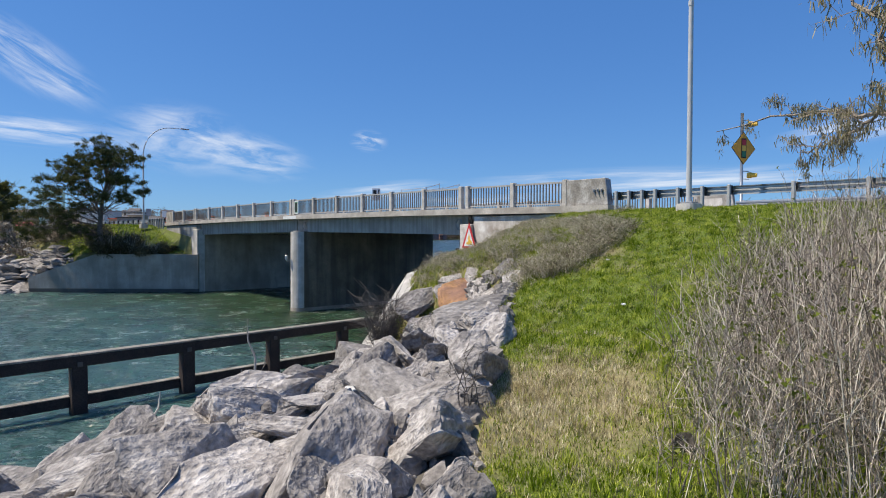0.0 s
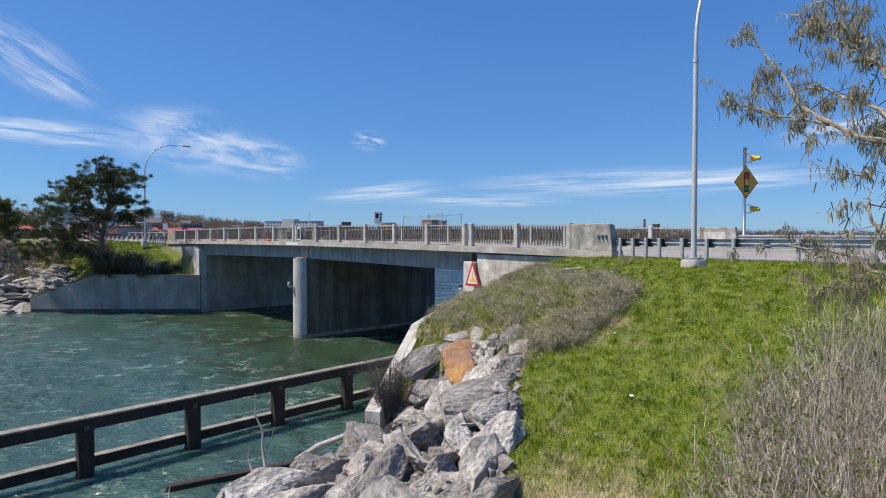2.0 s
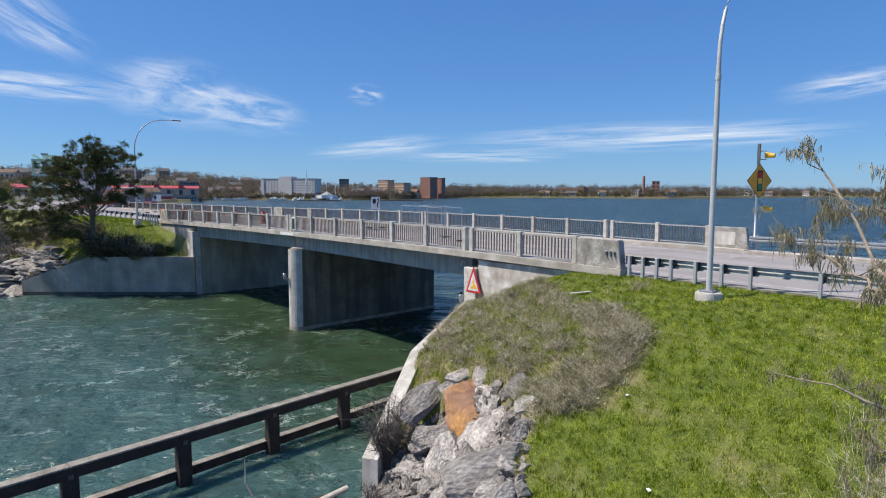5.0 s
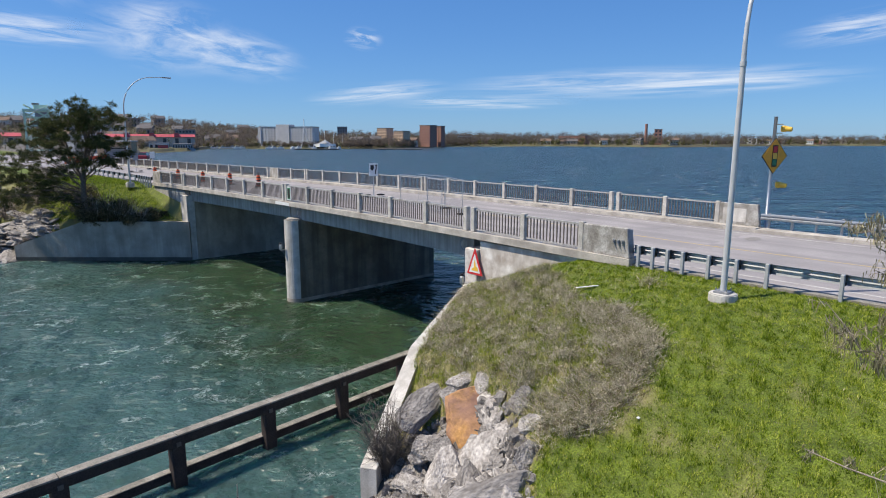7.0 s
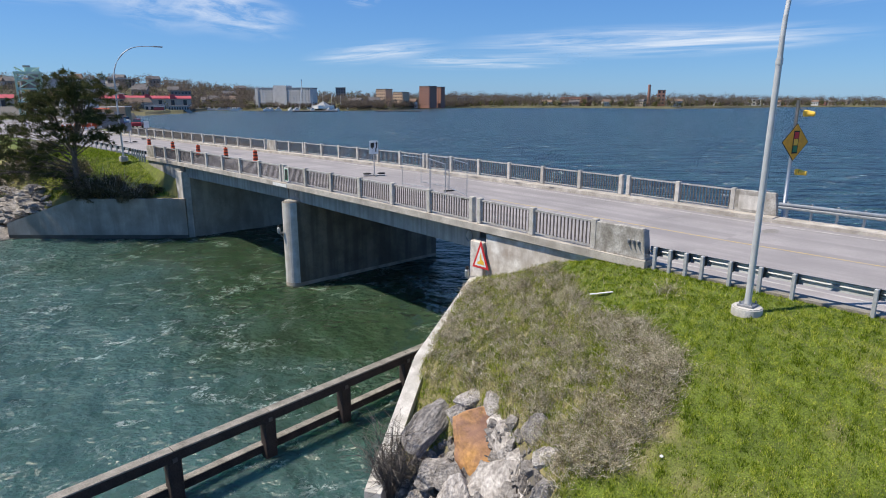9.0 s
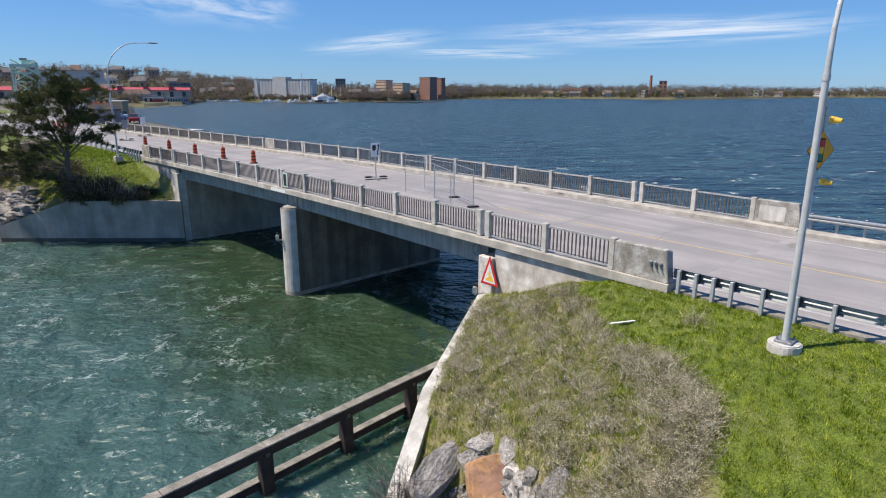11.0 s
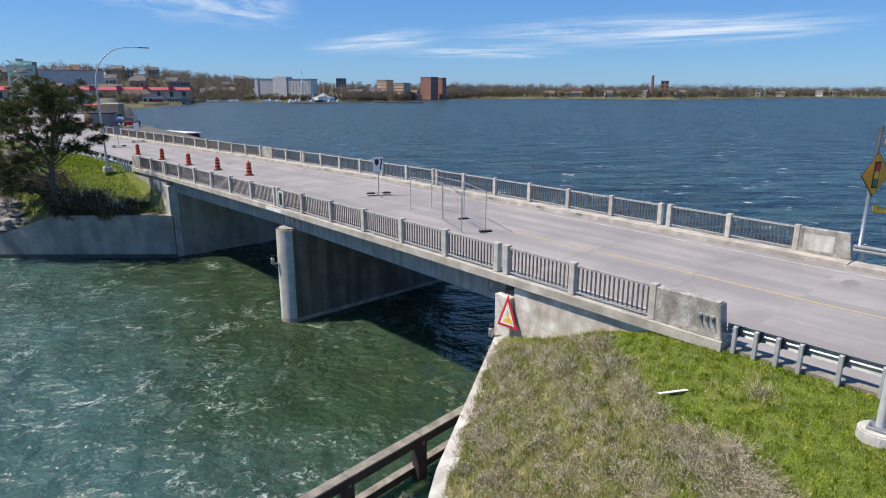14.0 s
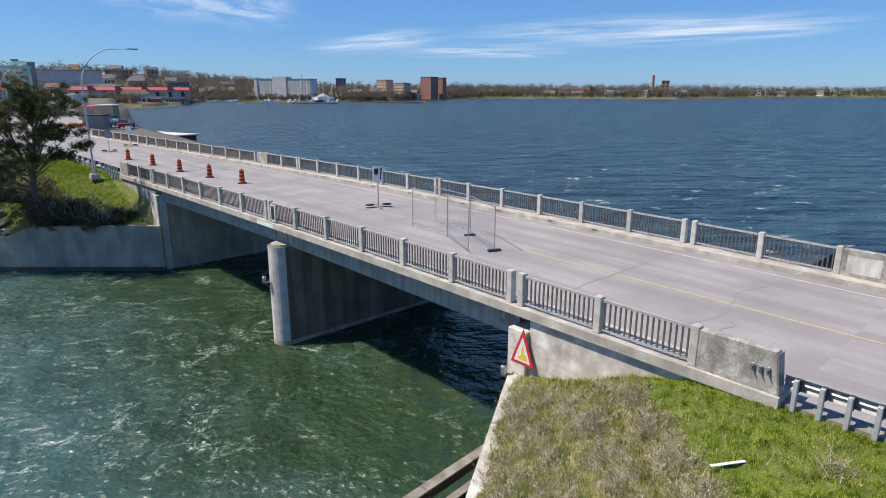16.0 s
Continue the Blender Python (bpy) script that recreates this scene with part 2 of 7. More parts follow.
def swept(stations, section, bm=None):
    """Solid along y: section(y) gives the corners (x, z), the same count at each station."""
    own = bmesh.new()
    rings = [[own.verts.new((x, y, z)) for x, z in section(y)] for y in stations]
    n = len(rings[0])
    for r, s in zip(rings, rings[1:]):
        for k in range(n):
            own.faces.new((r[k], r[(k + 1) % n], s[(k + 1) % n], s[k]))
    own.faces.new(rings[0])
    own.faces.new(rings[-1][::-1])
    bmesh.ops.recalc_face_normals(own, faces=own.faces)
    return join(bm, own)


def grid_mesh(name, xs, ys, height, material, attr=None):
    """Ground sheet over a lattice; height(x, y) and attr(x, y) give one number per vertex."""
    nx, ny = len(xs), len(ys)
    X, Y = np.meshgrid(xs, ys)
    Z = height(X, Y)
    co = np.stack([X.ravel(), Y.ravel(), Z.ravel()], 1)
    i = np.arange(nx * ny).reshape(ny, nx)
    f = np.stack([i[:-1, :-1], i[:-1, 1:], i[1:, 1:], i[1:, :-1]], -1).reshape(-1, 4)
    me = bpy.data.meshes.new(name)
    me.from_pydata(co.tolist(), [], f.tolist())
    me.materials.append(material)
    for p in me.polygons:
        p.use_smooth = True
    if attr is not None:
        a = me.attributes.new("dry", "FLOAT", "POINT")
        a.data.foreach_set("value", attr(X, Y).ravel().astype(np.float32))
    return me


def sstep(a, b, v):
    t = np.clip((v - a) / (b - a), 0, 1)
    return t * t * (3 - 2 * t)


WAVES = {}


def wave_set(seed):
    if seed not in WAVES:
        r = np.random.RandomState(seed)
        WAVES[seed] = [(r.uniform(0, 2 * math.pi), r.uniform(0, 6.28), r.uniform(0.5, 1.8)) for _ in range(7)]
    return WAVES[seed]


def wave_noise(X, Y, seed, size):
    """Cheap smooth noise for ground heights and patches, about -1 to 1."""
    out = np.zeros_like(X, dtype=float)
    for a, p, s in wave_set(seed):
        out += np.sin((X * math.cos(a) + Y * math.sin(a)) * 6.28 / (s * size) + p) / 4
    return out


# ---- ground and water ----
EDGE = ((-40, -14), (-10, -5), (0, 0.6), (3.4, 3.2), (5.1, 4.8), (8, 7.2), (10.2, 8.7), (11.45, 9.9), (12.3, 11.4), (12.6, 13.0), (12.8, 15.3), (13.4, 16.0), (19.6, 20.1), (40, 20.4))
SHORE = ((-40, 3), (-10, 11), (0, 14.7), (3, 15.2), (6, 15.4), (9.5, 14.3), (10.0, 14.0), (13.4, 16.05), (19.6, 20.1), (20.3, 20.4), (40, 20.4))
RISE = ((-60, 2.2), (0, 2.62), (5, 2.84), (7.2, 3.02), (9.4, 3.36), (12, 4.08), (13.5, 4.62), (15, 5.1), (18.3, 5.78), (20.0, 5.93), (20.6, 5.86), (31.6, 5.86), (33.5, 5.5), (38, -1.5), (60, -3))


def line_y(pts, X):
    return np.interp(X, [p[0] for p in pts], [p[1] for p in pts])


def ledge(X, Y):
    """Weedy strip between the boulders and the wing wall."""
    return (X > 10.9) & (X < 13.3) & (Y > 13.3 + 1.0 * np.clip(12.1 - X, 0, 1.2)) & (Y < line_y(SHORE, X) - 0.05)


def bank_height(X, Y):
    base = np.interp(X, [p[0] for p in RISE], [p[1] for p in RISE])
    crest = sstep(17.0, 19.8, X)
    drop = 0.065 * np.clip(Y - 10.5, 0, 12) ** 1.6 * (1 - crest) + np.interp(Y, (12.5, 14.6, 16.2, 18.0, 20.2), (0, 0.08, 0.55, 1.35, 2.05)) * crest
    base = base - drop * (X < 20.3)
    base = base + (0.07 * wave_noise(X, Y, 91, 0.9) + 0.05 * wave_noise(X, Y, 92, 1.9)) * sstep(9.5, 11.5, Y) * (X < 19.4)
    base = base - 9 * sstep(8.5, 12.5, Y) * sstep(32.2, 32.6, X)
    base = base + 0.05 * wave_noise(X, Y, 3, 3.0) * (X < 19.5)
    e, s = line_y(EDGE, X), line_y(SHORE, X)
    t = np.clip((Y - e) / np.maximum(s - e, 0.3), 0, 2.5)
    foot = np.interp(X, (8.5, 10, 11.1, 12.4, 13.4, 19.6), (-0.7, 1.2, 2.2, 2.95, 3.4, 3.8))
    power = np.interp(X, (7, 10), (2.5, 1.0))
    low = base - (base - foot) * np.clip(t, 0, 1) ** power - np.where(X > 9.6, 14.0, 1.6) * np.clip(t - 1, 0, 1.5)
    return np.where(Y > e, np.maximum(low - (0.25 + 0.45 * sstep(10.2, 10.8, X) * ~ledge(X, Y)) * np.clip(t * 5, 0, 1) * (X < 12.8), -3), base)


def near_height(X, Y):
    """Bank with the steep sides of the stony pocket eased."""
    mid = bank_height(X, Y)
    if np.max(X) < 10.3 or np.min(X) > 13.5:
        return mid
    soft = sum(bank_height(X + a, Y) for a in (-0.45, -0.3, -0.15, 0.15, 0.3, 0.45)) / 6
    k = sstep(10.3, 10.8, X) * (1 - sstep(13.0, 13.5, X)) * (Y < line_y(SHORE, X) - 0.3)
    return mid + (soft - mid) * k


def dryness(X, Y):
    """1 where the turf is dry and weedy, 0 on mown lawn."""
    n = wave_noise(X, Y, 8, 2.2) * 0.22 + wave_noise(X, Y, 21, 0.9) * 0.12
    bound = np.interp(X, (9.5, 10.3, 11, 11.8, 13.5, 14.7, 15.7, 17.0, 18.2, 19.5), (15, 10.6, 9.1, 8.6, 8.4, 8.8, 9.8, 12.1, 13.9, 15.8))
    slope = sstep(-0.5, 0.5, Y - bound + n * 2.5)
    path = 1 - sstep(0.8, 2.6, np.hypot((X - 6.0) * 0.8, (Y - 4.7) * 1.0))
    bush = 1 - sstep(2.2, 4.0, np.hypot(X - 7.5, (Y - 0.5) * 0.9))
    d = np.clip(np.maximum(np.maximum(slope * 0.92, path * 0.95 + n * 0.9), bush * 0.35 + n * 0.5) + n * 0.35 - 0.05 - 0.5 * np.exp(-((X - 15.7) ** 2 + (Y - 11.0) ** 2) / 1.1), 0, 1)
    return np.where((Y > line_y(EDGE, X) + 0.15) & ~ledge(X, Y), 2.0, d)


def ground_material(name):
    m = mat(name, (0.120, 0.160, 0.020), (0.062, 0.088, 0.012), 2.4, 0.95, bump=1.0, bscale=26, fine=0.6)
    N, L = m.node_tree.nodes, m.node_tree.links
    b = N["Principled BSDF"]
    old = b.inputs["Base Color"].links[0].from_socket
    at = N.new("ShaderNodeAttribute")
    at.attribute_name = "dry"
    tan = N.new("ShaderNodeTexNoise")
    tan.inputs["Scale"].default_value, tan.inputs["Detail"].default_value = 9, 5
    cr = N.new("ShaderNodeValToRGB")
    cr.color_ramp.elements[0].color, cr.color_ramp.elements[1].color = (0.16, 0.14, 0.06, 1), (0.36, 0.31, 0.16, 1)
    L.new(tan.outputs["Fac"], cr.inputs[0])
    mx = N.new("ShaderNodeMixRGB")
    cl = N.new("ShaderNodeClamp")
    L.new(at.outputs["Fac"], cl.inputs["Value"])
    L.new(cl.outputs[0], mx.inputs[0])
    L.new(old, mx.inputs[1])
    L.new(cr.outputs[0], mx.inputs[2])
    # values past 1 are bare dark gravel
    gr = N.new("ShaderNodeMath")
    gr.operation, gr.use_clamp = "SUBTRACT", True
    gr.inputs[1].default_value = 1.0
    L.new(at.outputs["Fac"], gr.inputs[0])
    m2 = N.new("ShaderNodeMixRGB")
    m2.inputs[2].default_value = (0.12, 0.11, 0.095, 1)
    L.new(gr.outputs[0], m2.inputs[0])
    L.new(mx.outputs[0], m2.inputs[1])
    L.new(m2.outputs[0], b.inputs["Base Color"])
    return m


TURF = ground_material("turf")
near_xs = np.concatenate([np.arange(-70, -12, 2.0), np.arange(-12, 21, 0.25), np.arange(21, 60, 1.0)])
near_ys = np.concatenate([np.arange(-120, -14, 4.0), np.arange(-14, 22, 0.25), np.arange(22, 27, 1.0)])
tagged(new("ground", grid_mesh("ground", near_xs, near_ys, near_height, TURF, dryness)), "grassy bank with dry weeds beside the road", "ground", kind="structure")

# far bank: a shore line, then a rise to the road
FAR_SHORE = ((-220, 120), (-60, 82), (-20, 67), (2, 63.5), (9.0, 64.0), (12.0, 61.4), (19.9, 54.4), (33.5, 54.6), (35, 60), (38, 80), (42, 118), (46, 150), (52, 175), (74, 240), (107, 385), (135, 480))


def far_height(X, Y):
    s = line_y(FAR_SHORE, X)
    d = Y - s
    top = 5.9 - 0.9 * sstep(-8, -60, X)
    wing = (X > 9.3) & (X < 20.2)
    z = np.where(wing, np.minimum(3.1 + d * 0.27, top) - 1.9 * (1 - sstep(9.3, 13.6, X)), -0.6 + np.clip(d, -9, 40) * 0.62)
    z = np.where(wing & (d < 0), -2.5, z)
    z = np.minimum(z, top)
    z = np.where(X > 20.2, np.where(d > 0, np.minimum(5.86, -0.6 + d * 1.2 + np.clip(33 - X, 0, 9)), -2.5), z)
    return z + 0.12 * wave_noise(X, Y, 5, 6.0) * (X < 19.5)


def far_dry(X, Y):
    s = line_y(FAR_SHORE, X)
    return np.where(X > 32.5, 2.0, np.clip(0.5 - 0.5 * sstep(2, 6, Y - s) * sstep(12, 15, X) + 0.2 * wave_noise(X, Y, 9, 5), 0, 1))


far_xs = np.concatenate([np.arange(-220, -20, 8.0), np.arange(-20, 45, 0.75), np.arange(45, 145, 3.0)])
far_ys = np.concatenate([np.arange(50, 80, 0.75), np.arange(80, 560, 5.0)])
tagged(new("ground_far_bank", grid_mesh("ground_far_bank", far_xs, far_ys, far_height, TURF, far_dry)), "grassy far bank with stony shore", "ground", kind="structure")


def bearing(deg, dist, z=0.0):
    """A place over the lake: degrees clockwise from the bridge's line, metres from the bank."""
    a = radians(deg)
    return Vector((6.2 + dist * math.sin(a), 8.75 + dist * math.cos(a), z))


def water_material():
    m = bpy.data.materials.new("water")
    m.use_nodes = True
    N, L = m.node_tree.nodes, m.node_tree.links
    b = N["Principled BSDF"]
    b.inputs["Roughness"].default_value = 0.12
    b.inputs["IOR"].default_value = 1.33
    tc = N.new("ShaderNodeTexCoord")
    sx = N.new("ShaderNodeSeparateXYZ")
    L.new(tc.outputs["Object"], sx.inputs[0])
    # channel green turns to lake blue past the bridge
    rb = N.new("ShaderNodeMapRange")
    rb.inputs["From Min"].default_value, rb.inputs["From Max"].default_value = 24, 46
    L.new(sx.outputs["X"], rb.inputs["Value"])
    big = N.new("ShaderNodeTexNoise")
    big.inputs["Scale"].default_value, big.inputs["Detail"].default_value = 0.11, 5
    L.new(tc.outputs["Object"], big.inputs["Vector"])
    # teal in the open channel, deep green towards the bridge
    tone = N.new("ShaderNodeMapRange")
    tone.inputs["From Min"].default_value, tone.inputs["From Max"].default_value = 6.0, 19.0
    tone.inputs["To Min"].default_value, tone.inputs["To Max"].default_value = -0.34, 0.34
    L.new(sx.outputs["X"], tone.inputs["Value"])
    tsum = N.new("ShaderNodeMath")
    tsum.operation = "ADD"
    L.new(big.outputs["Fac"], tsum.inputs[0])
    L.new(tone.outputs[0], tsum.inputs[1])
    g = N.new("ShaderNodeValToRGB")
    g.color_ramp.elements[0].position, g.color_ramp.elements[1].position = 0.30, 0.72
    g.color_ramp.elements[0].color, g.color_ramp.elements[1].color = (0.046, 0.094, 0.088, 1), (0.028, 0.054, 0.027, 1)
    L.new(tsum.outputs[0], g.inputs[0])
    mix = N.new("ShaderNodeMixRGB")
    L.new(rb.outputs[0], mix.inputs[0])
    L.new(g.outputs[0], mix.inputs[1])
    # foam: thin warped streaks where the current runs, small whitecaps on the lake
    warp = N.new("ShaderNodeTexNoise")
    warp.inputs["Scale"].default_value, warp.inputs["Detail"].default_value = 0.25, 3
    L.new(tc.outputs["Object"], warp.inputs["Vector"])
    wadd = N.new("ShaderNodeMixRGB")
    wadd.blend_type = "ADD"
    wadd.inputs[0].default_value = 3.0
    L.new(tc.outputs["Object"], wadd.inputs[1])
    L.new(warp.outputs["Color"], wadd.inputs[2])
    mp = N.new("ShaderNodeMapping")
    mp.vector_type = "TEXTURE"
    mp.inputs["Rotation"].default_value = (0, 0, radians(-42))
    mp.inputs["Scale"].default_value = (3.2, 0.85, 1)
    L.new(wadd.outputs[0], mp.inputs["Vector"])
    def noise_tex(scale, detail, rough, vec):
        n = N.new("ShaderNodeTexNoise")
        n.inputs["Scale"].default_value, n.inputs["Detail"].default_value, n.inputs["Roughness"].default_value = scale, detail, rough
        L.new(vec, n.inputs["Vector"])
        return n.outputs["Fac"]

    def ramp(value, lo, hi):
        r = N.new("ShaderNodeMapRange")
        r.interpolation_type = "SMOOTHSTEP"
        r.inputs["From Min"].default_value, r.inputs["From Max"].default_value = lo, hi
        L.new(value, r.inputs["Value"])
        return r.outputs[0]

    def times(a, b):
        m_ = N.new("ShaderNodeMath")
        m_.operation = "MULTIPLY"
        L.new(a, m_.inputs[0])
        L.new(b, m_.inputs[1])
        return m_.outputs[0]

    def most(a, b):
        m_ = N.new("ShaderNodeMath")
        m_.operation = "MAXIMUM"
        L.new(a, m_.inputs[0])
        L.new(b, m_.inputs[1])
        return m_.outputs[0]

    # foam threads between the boils of the current
    wide = N.new("ShaderNodeTexNoise")
    wide.inputs["Scale"].default_value, wide.inputs["Detail"].default_value, wide.inputs["Roughness"].default_value = 0.8, 5, 0.6
    L.new(tc.outputs["Object"], wide.inputs["Vector"])
    curl = N.new("ShaderNodeMixRGB")
    curl.blend_type = "ADD"
    curl.inputs[0].default_value = 1.3
    L.new(wadd.outputs[0], curl.inputs[1])
    L.new(wide.outputs["Color"], curl.inputs[2])
    cm = N.new("ShaderNodeMapping")
    cm.vector_type = "TEXTURE"
    cm.inputs["Rotation"].default_value = (0, 0, radians(-30))
    cm.inputs["Scale"].default_value = (4.6, 2.3, 1)
    L.new(curl.outputs[0], cm.inputs["Vector"])
    cells = N.new("ShaderNodeTexVoronoi")
    cells.feature = "DISTANCE_TO_EDGE"
    cells.inputs["Scale"].default_value = 1.0
    L.new(cm.outputs[0], cells.inputs["Vector"])
    line = ramp(cells.outputs["Distance"], 0.045, 0.0)
    halo = ramp(cells.outputs["Distance"], 0.16, 0.0)
    lace = ramp(noise_tex(5.5, 5, 0.7, curl.outputs[0]), 0.47, 0.62)
    broken = ramp(noise_tex(0.55, 4, 0.6, tc.outputs["Object"]), 0.475, 0.60)
    zone = ramp(noise_tex(0.13, 3, 0.5, tc.outputs["Object"]), 0.36, 0.56)
    threads = times(times(line, lace), times(broken, zone))
    spread = times(times(halo, ramp(noise_tex(7.0, 5, 0.75, curl.outputs[0]), 0.57, 0.68)), times(broken, zone))
    flecks = times(ramp(noise_tex(0.9, 7, 0.7, mp.outputs[0]), 0.66, 0.74), ramp(noise_tex(6.0, 3, 0.6, tc.outputs["Object"]), 0.45, 0.6))
    foam = most(most(threads, spread), flecks)
    calm = N.new("ShaderNodeMath")
    calm.operation = "SUBTRACT"
    calm.inputs[0].default_value = 1.0
    L.new(rb.outputs[0], calm.inputs[1])
    foam = times(foam, calm.outputs[0])
    # light and dark slopes of the lake's short waves, painted into the colour
    wave_shade = N.new("ShaderNodeMixRGB")
    wave_shade.inputs[1].default_value, wave_shade.inputs[2].default_value = (0.003, 0.015, 0.034, 1), (0.042, 0.094, 0.114, 1)
    L.new(ramp(noise_tex(0.24, 8, 0.78, mp.outputs[0]), 0.40, 0.60), wave_shade.inputs[0])
    L.new(wave_shade.outputs[0], mix.inputs[2])
    # small whitecaps out on the lake
    cap = N.new("ShaderNodeTexNoise")
    cap.inputs["Scale"].default_value, cap.inputs["Detail"].default_value, cap.inputs["Roughness"].default_value = 0.30, 8, 0.74
    L.new(tc.outputs["Object"], cap.inputs["Vector"])
    cpr = N.new("ShaderNodeMapRange")
    cpr.inputs["From Min"].default_value, cpr.inputs["From Max"].default_value = 0.595, 0.64
    L.new(cap.outputs["Fac"], cpr.inputs["Value"])
    cpm = N.new("ShaderNodeMath")
    cpm.operation = "MULTIPLY"
    L.new(cpr.outputs[0], cpm.inputs[0])
    L.new(rb.outputs[0], cpm.inputs[1])
    allf = N.new("ShaderNodeMath")
    allf.operation = "MAXIMUM"
    L.new(foam, allf.inputs[0])
    L.new(cpm.outputs[0], allf.inputs[1])
    fz = allf
    fm = N.new("ShaderNodeMixRGB")
    fm.inputs[2].default_value = (0.62, 0.68, 0.66, 1)
    fs = N.new("ShaderNodeMath")
    fs.operation = "MULTIPLY"
    fs.inputs[1].default_value = 0.75
    L.new(fz.outputs[0], fs.inputs[0])
    L.new(fs.outputs[0], fm.inputs[0])
    L.new(mix.outputs[0], fm.inputs[1])
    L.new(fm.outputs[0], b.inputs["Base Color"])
    rr = N.new("ShaderNodeMapRange")
    rr.inputs["To Max"].default_value = 0.7
    L.new(fz.outputs[0], rr.inputs["Value"])
    # the wind roughens the open lake
    wind = N.new("ShaderNodeMapRange")
    wind.inputs["To Min"].default_value, wind.inputs["To Max"].default_value = 0.27, 0.30
    L.new(rb.outputs[0], wind.inputs["Value"])
    L.new(wind.outputs[0], rr.inputs["To Min"])
    L.new(rr.outputs[0], b.inputs["Roughness"])
    b.subsurface_method = "BURLEY"
    b.inputs["Subsurface Weight"].default_value = 1.0
    b.inputs["Subsurface Radius"].default_value = (0.5, 0.9, 0.8)
    b.inputs["Subsurface Scale"].default_value = 0.8
    # ripples at three sizes
    last = None
    for sc, st, di in ((0.22, 0.9, 1.5), (0.9, 0.9, 0.65), (3.2, 0.9, 0.15)):
        n = N.new("ShaderNodeTexNoise")
        n.inputs["Scale"].default_value, n.inputs["Detail"].default_value = sc, 3
        L.new(wadd.outputs[0] if sc < 3 else tc.outputs["Object"], n.inputs["Vector"])
        bp = N.new("ShaderNodeBump")
        bp.inputs["Strength"].default_value, bp.inputs["Distance"].default_value = st, di
        L.new(n.outputs["Fac"], bp.inputs["Height"])
        if last:
            L.new(last.outputs[0], bp.inputs["Normal"])
        last = bp
    # short steep chop on the lake
    chop = times(noise_tex(0.55, 4, 0.6, mp.outputs[0]), rb.outputs[0])
    bp = N.new("ShaderNodeBump")
    bp.inputs["Strength"].default_value, bp.inputs["Distance"].default_value = 1.0, 4.0
    L.new(chop, bp.inputs["Height"])
    L.new(last.outputs[0], bp.inputs["Normal"])
    L.new(bp.outputs[0], b.inputs["Normal"])
    return m


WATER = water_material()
wxs = np.concatenate([np.arange(-3000, -60, 120.0), np.arange(-60, 60, 0.8), np.arange(60, 3600, 90.0)])
wys = np.concatenate([np.arange(-3000, -20, 120.0), np.arange(-20, 80, 0.8), np.arange(80, 3600, 90.0)])


def swell(X, Y):
    near = (1 - sstep(50, 58, np.abs(X))) * sstep(-18, -10, Y) * (1 - sstep(70, 78, Y))
    return near * 0.03 * (wave_noise(X, Y, 31, 3.5) + wave_noise(X, Y, 32, 7.0))


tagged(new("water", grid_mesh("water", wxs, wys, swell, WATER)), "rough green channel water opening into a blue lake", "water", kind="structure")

# ---- bridge ----
XN, XF = 20.3, 31.95            # railing lines
NEAR_POSTS = [14.75 + 2.78 * i for i in range(2)] + [20.32, 20.78] + [20.78 + 2.7 * i for i in range(1, 6)] + [36.8, 37.2] + [37.2 + 2.82 * i for i in range(1, 6)] + [54.1, 54.5, 57.2, 59.9]
END_A, END_B = 12.72, 61.7


def ztop(y):
    """Top of the kerb that carries the railings."""
    u = min(max((y - 37.5) / 24.5, -1.0), 1.0)
    return 6.17 + 0.17 * (1 - u * u)


ST = [12.66, 16, 19, 20.5, 22, 25, 28, 31, 34, 37, 40, 43, 46, 49, 52, 54.3, 57, 60, 61.75]
bridge = thing("bridge", (26, 37, 0), "two-span concrete road bridge with metal railings over water", "bridge")


def bpart(name, bm, material, label="", parent=None, smooth=False):
    bmesh.ops.translate(bm, verts=bm.verts, vec=(-26, -37, 0))
    return part(name, bm, material, parent or bridge, label, smooth=smooth)




def zroad(y):
    return ztop(y) - 0.2


bpart("deck", swept(ST, lambda y: [(XN + 0.55, zroad(y)), (XF - 0.75, zroad(y)), (XF - 0.75, zroad(y) - 0.3), (XN + 0.55, zroad(y) - 0.3)]), ASPH, "worn pale asphalt deck")
bpart("kerb", swept(ST, lambda y: [(XN - 0.24, ztop(y)), (XN + 0.54, ztop(y)), (XN + 0.54, ztop(y) - 0.28), (XN - 0.24, ztop(y) - 0.28)]), KERB, "pale concrete kerb ledge")
bpart("kerb", swept(ST, lambda y: [(XF - 0.74, ztop(y)), (XF + 0.24, ztop(y)), (XF + 0.24, ztop(y) - 0.28), (XF - 0.74, ztop(y) - 0.28)]), KERB, "chipped concrete kerb ledge")
for y0, y1 in ((20.62, 36.93), (37.03, 53.9)):
    ys = [y0 + (y1 - y0) * k / 8 for k in range(9)]
    for gx, gw in ((XN + 0.3, 0.5), (24.0, 0.5), (28.2, 0.5), (XF - 0.52, 0.5)):
        bpart("girder", swept(ys, lambda y: [(gx, ztop(y) - 0.283), (gx + gw, ztop(y) - 0.283), (gx + gw, ztop(y) - 1.12 - 0.12 * abs(y - 37) / 17), (gx, ztop(y) - 1.12 - 0.12 * abs(y - 37) / 17)]), GIRDER)
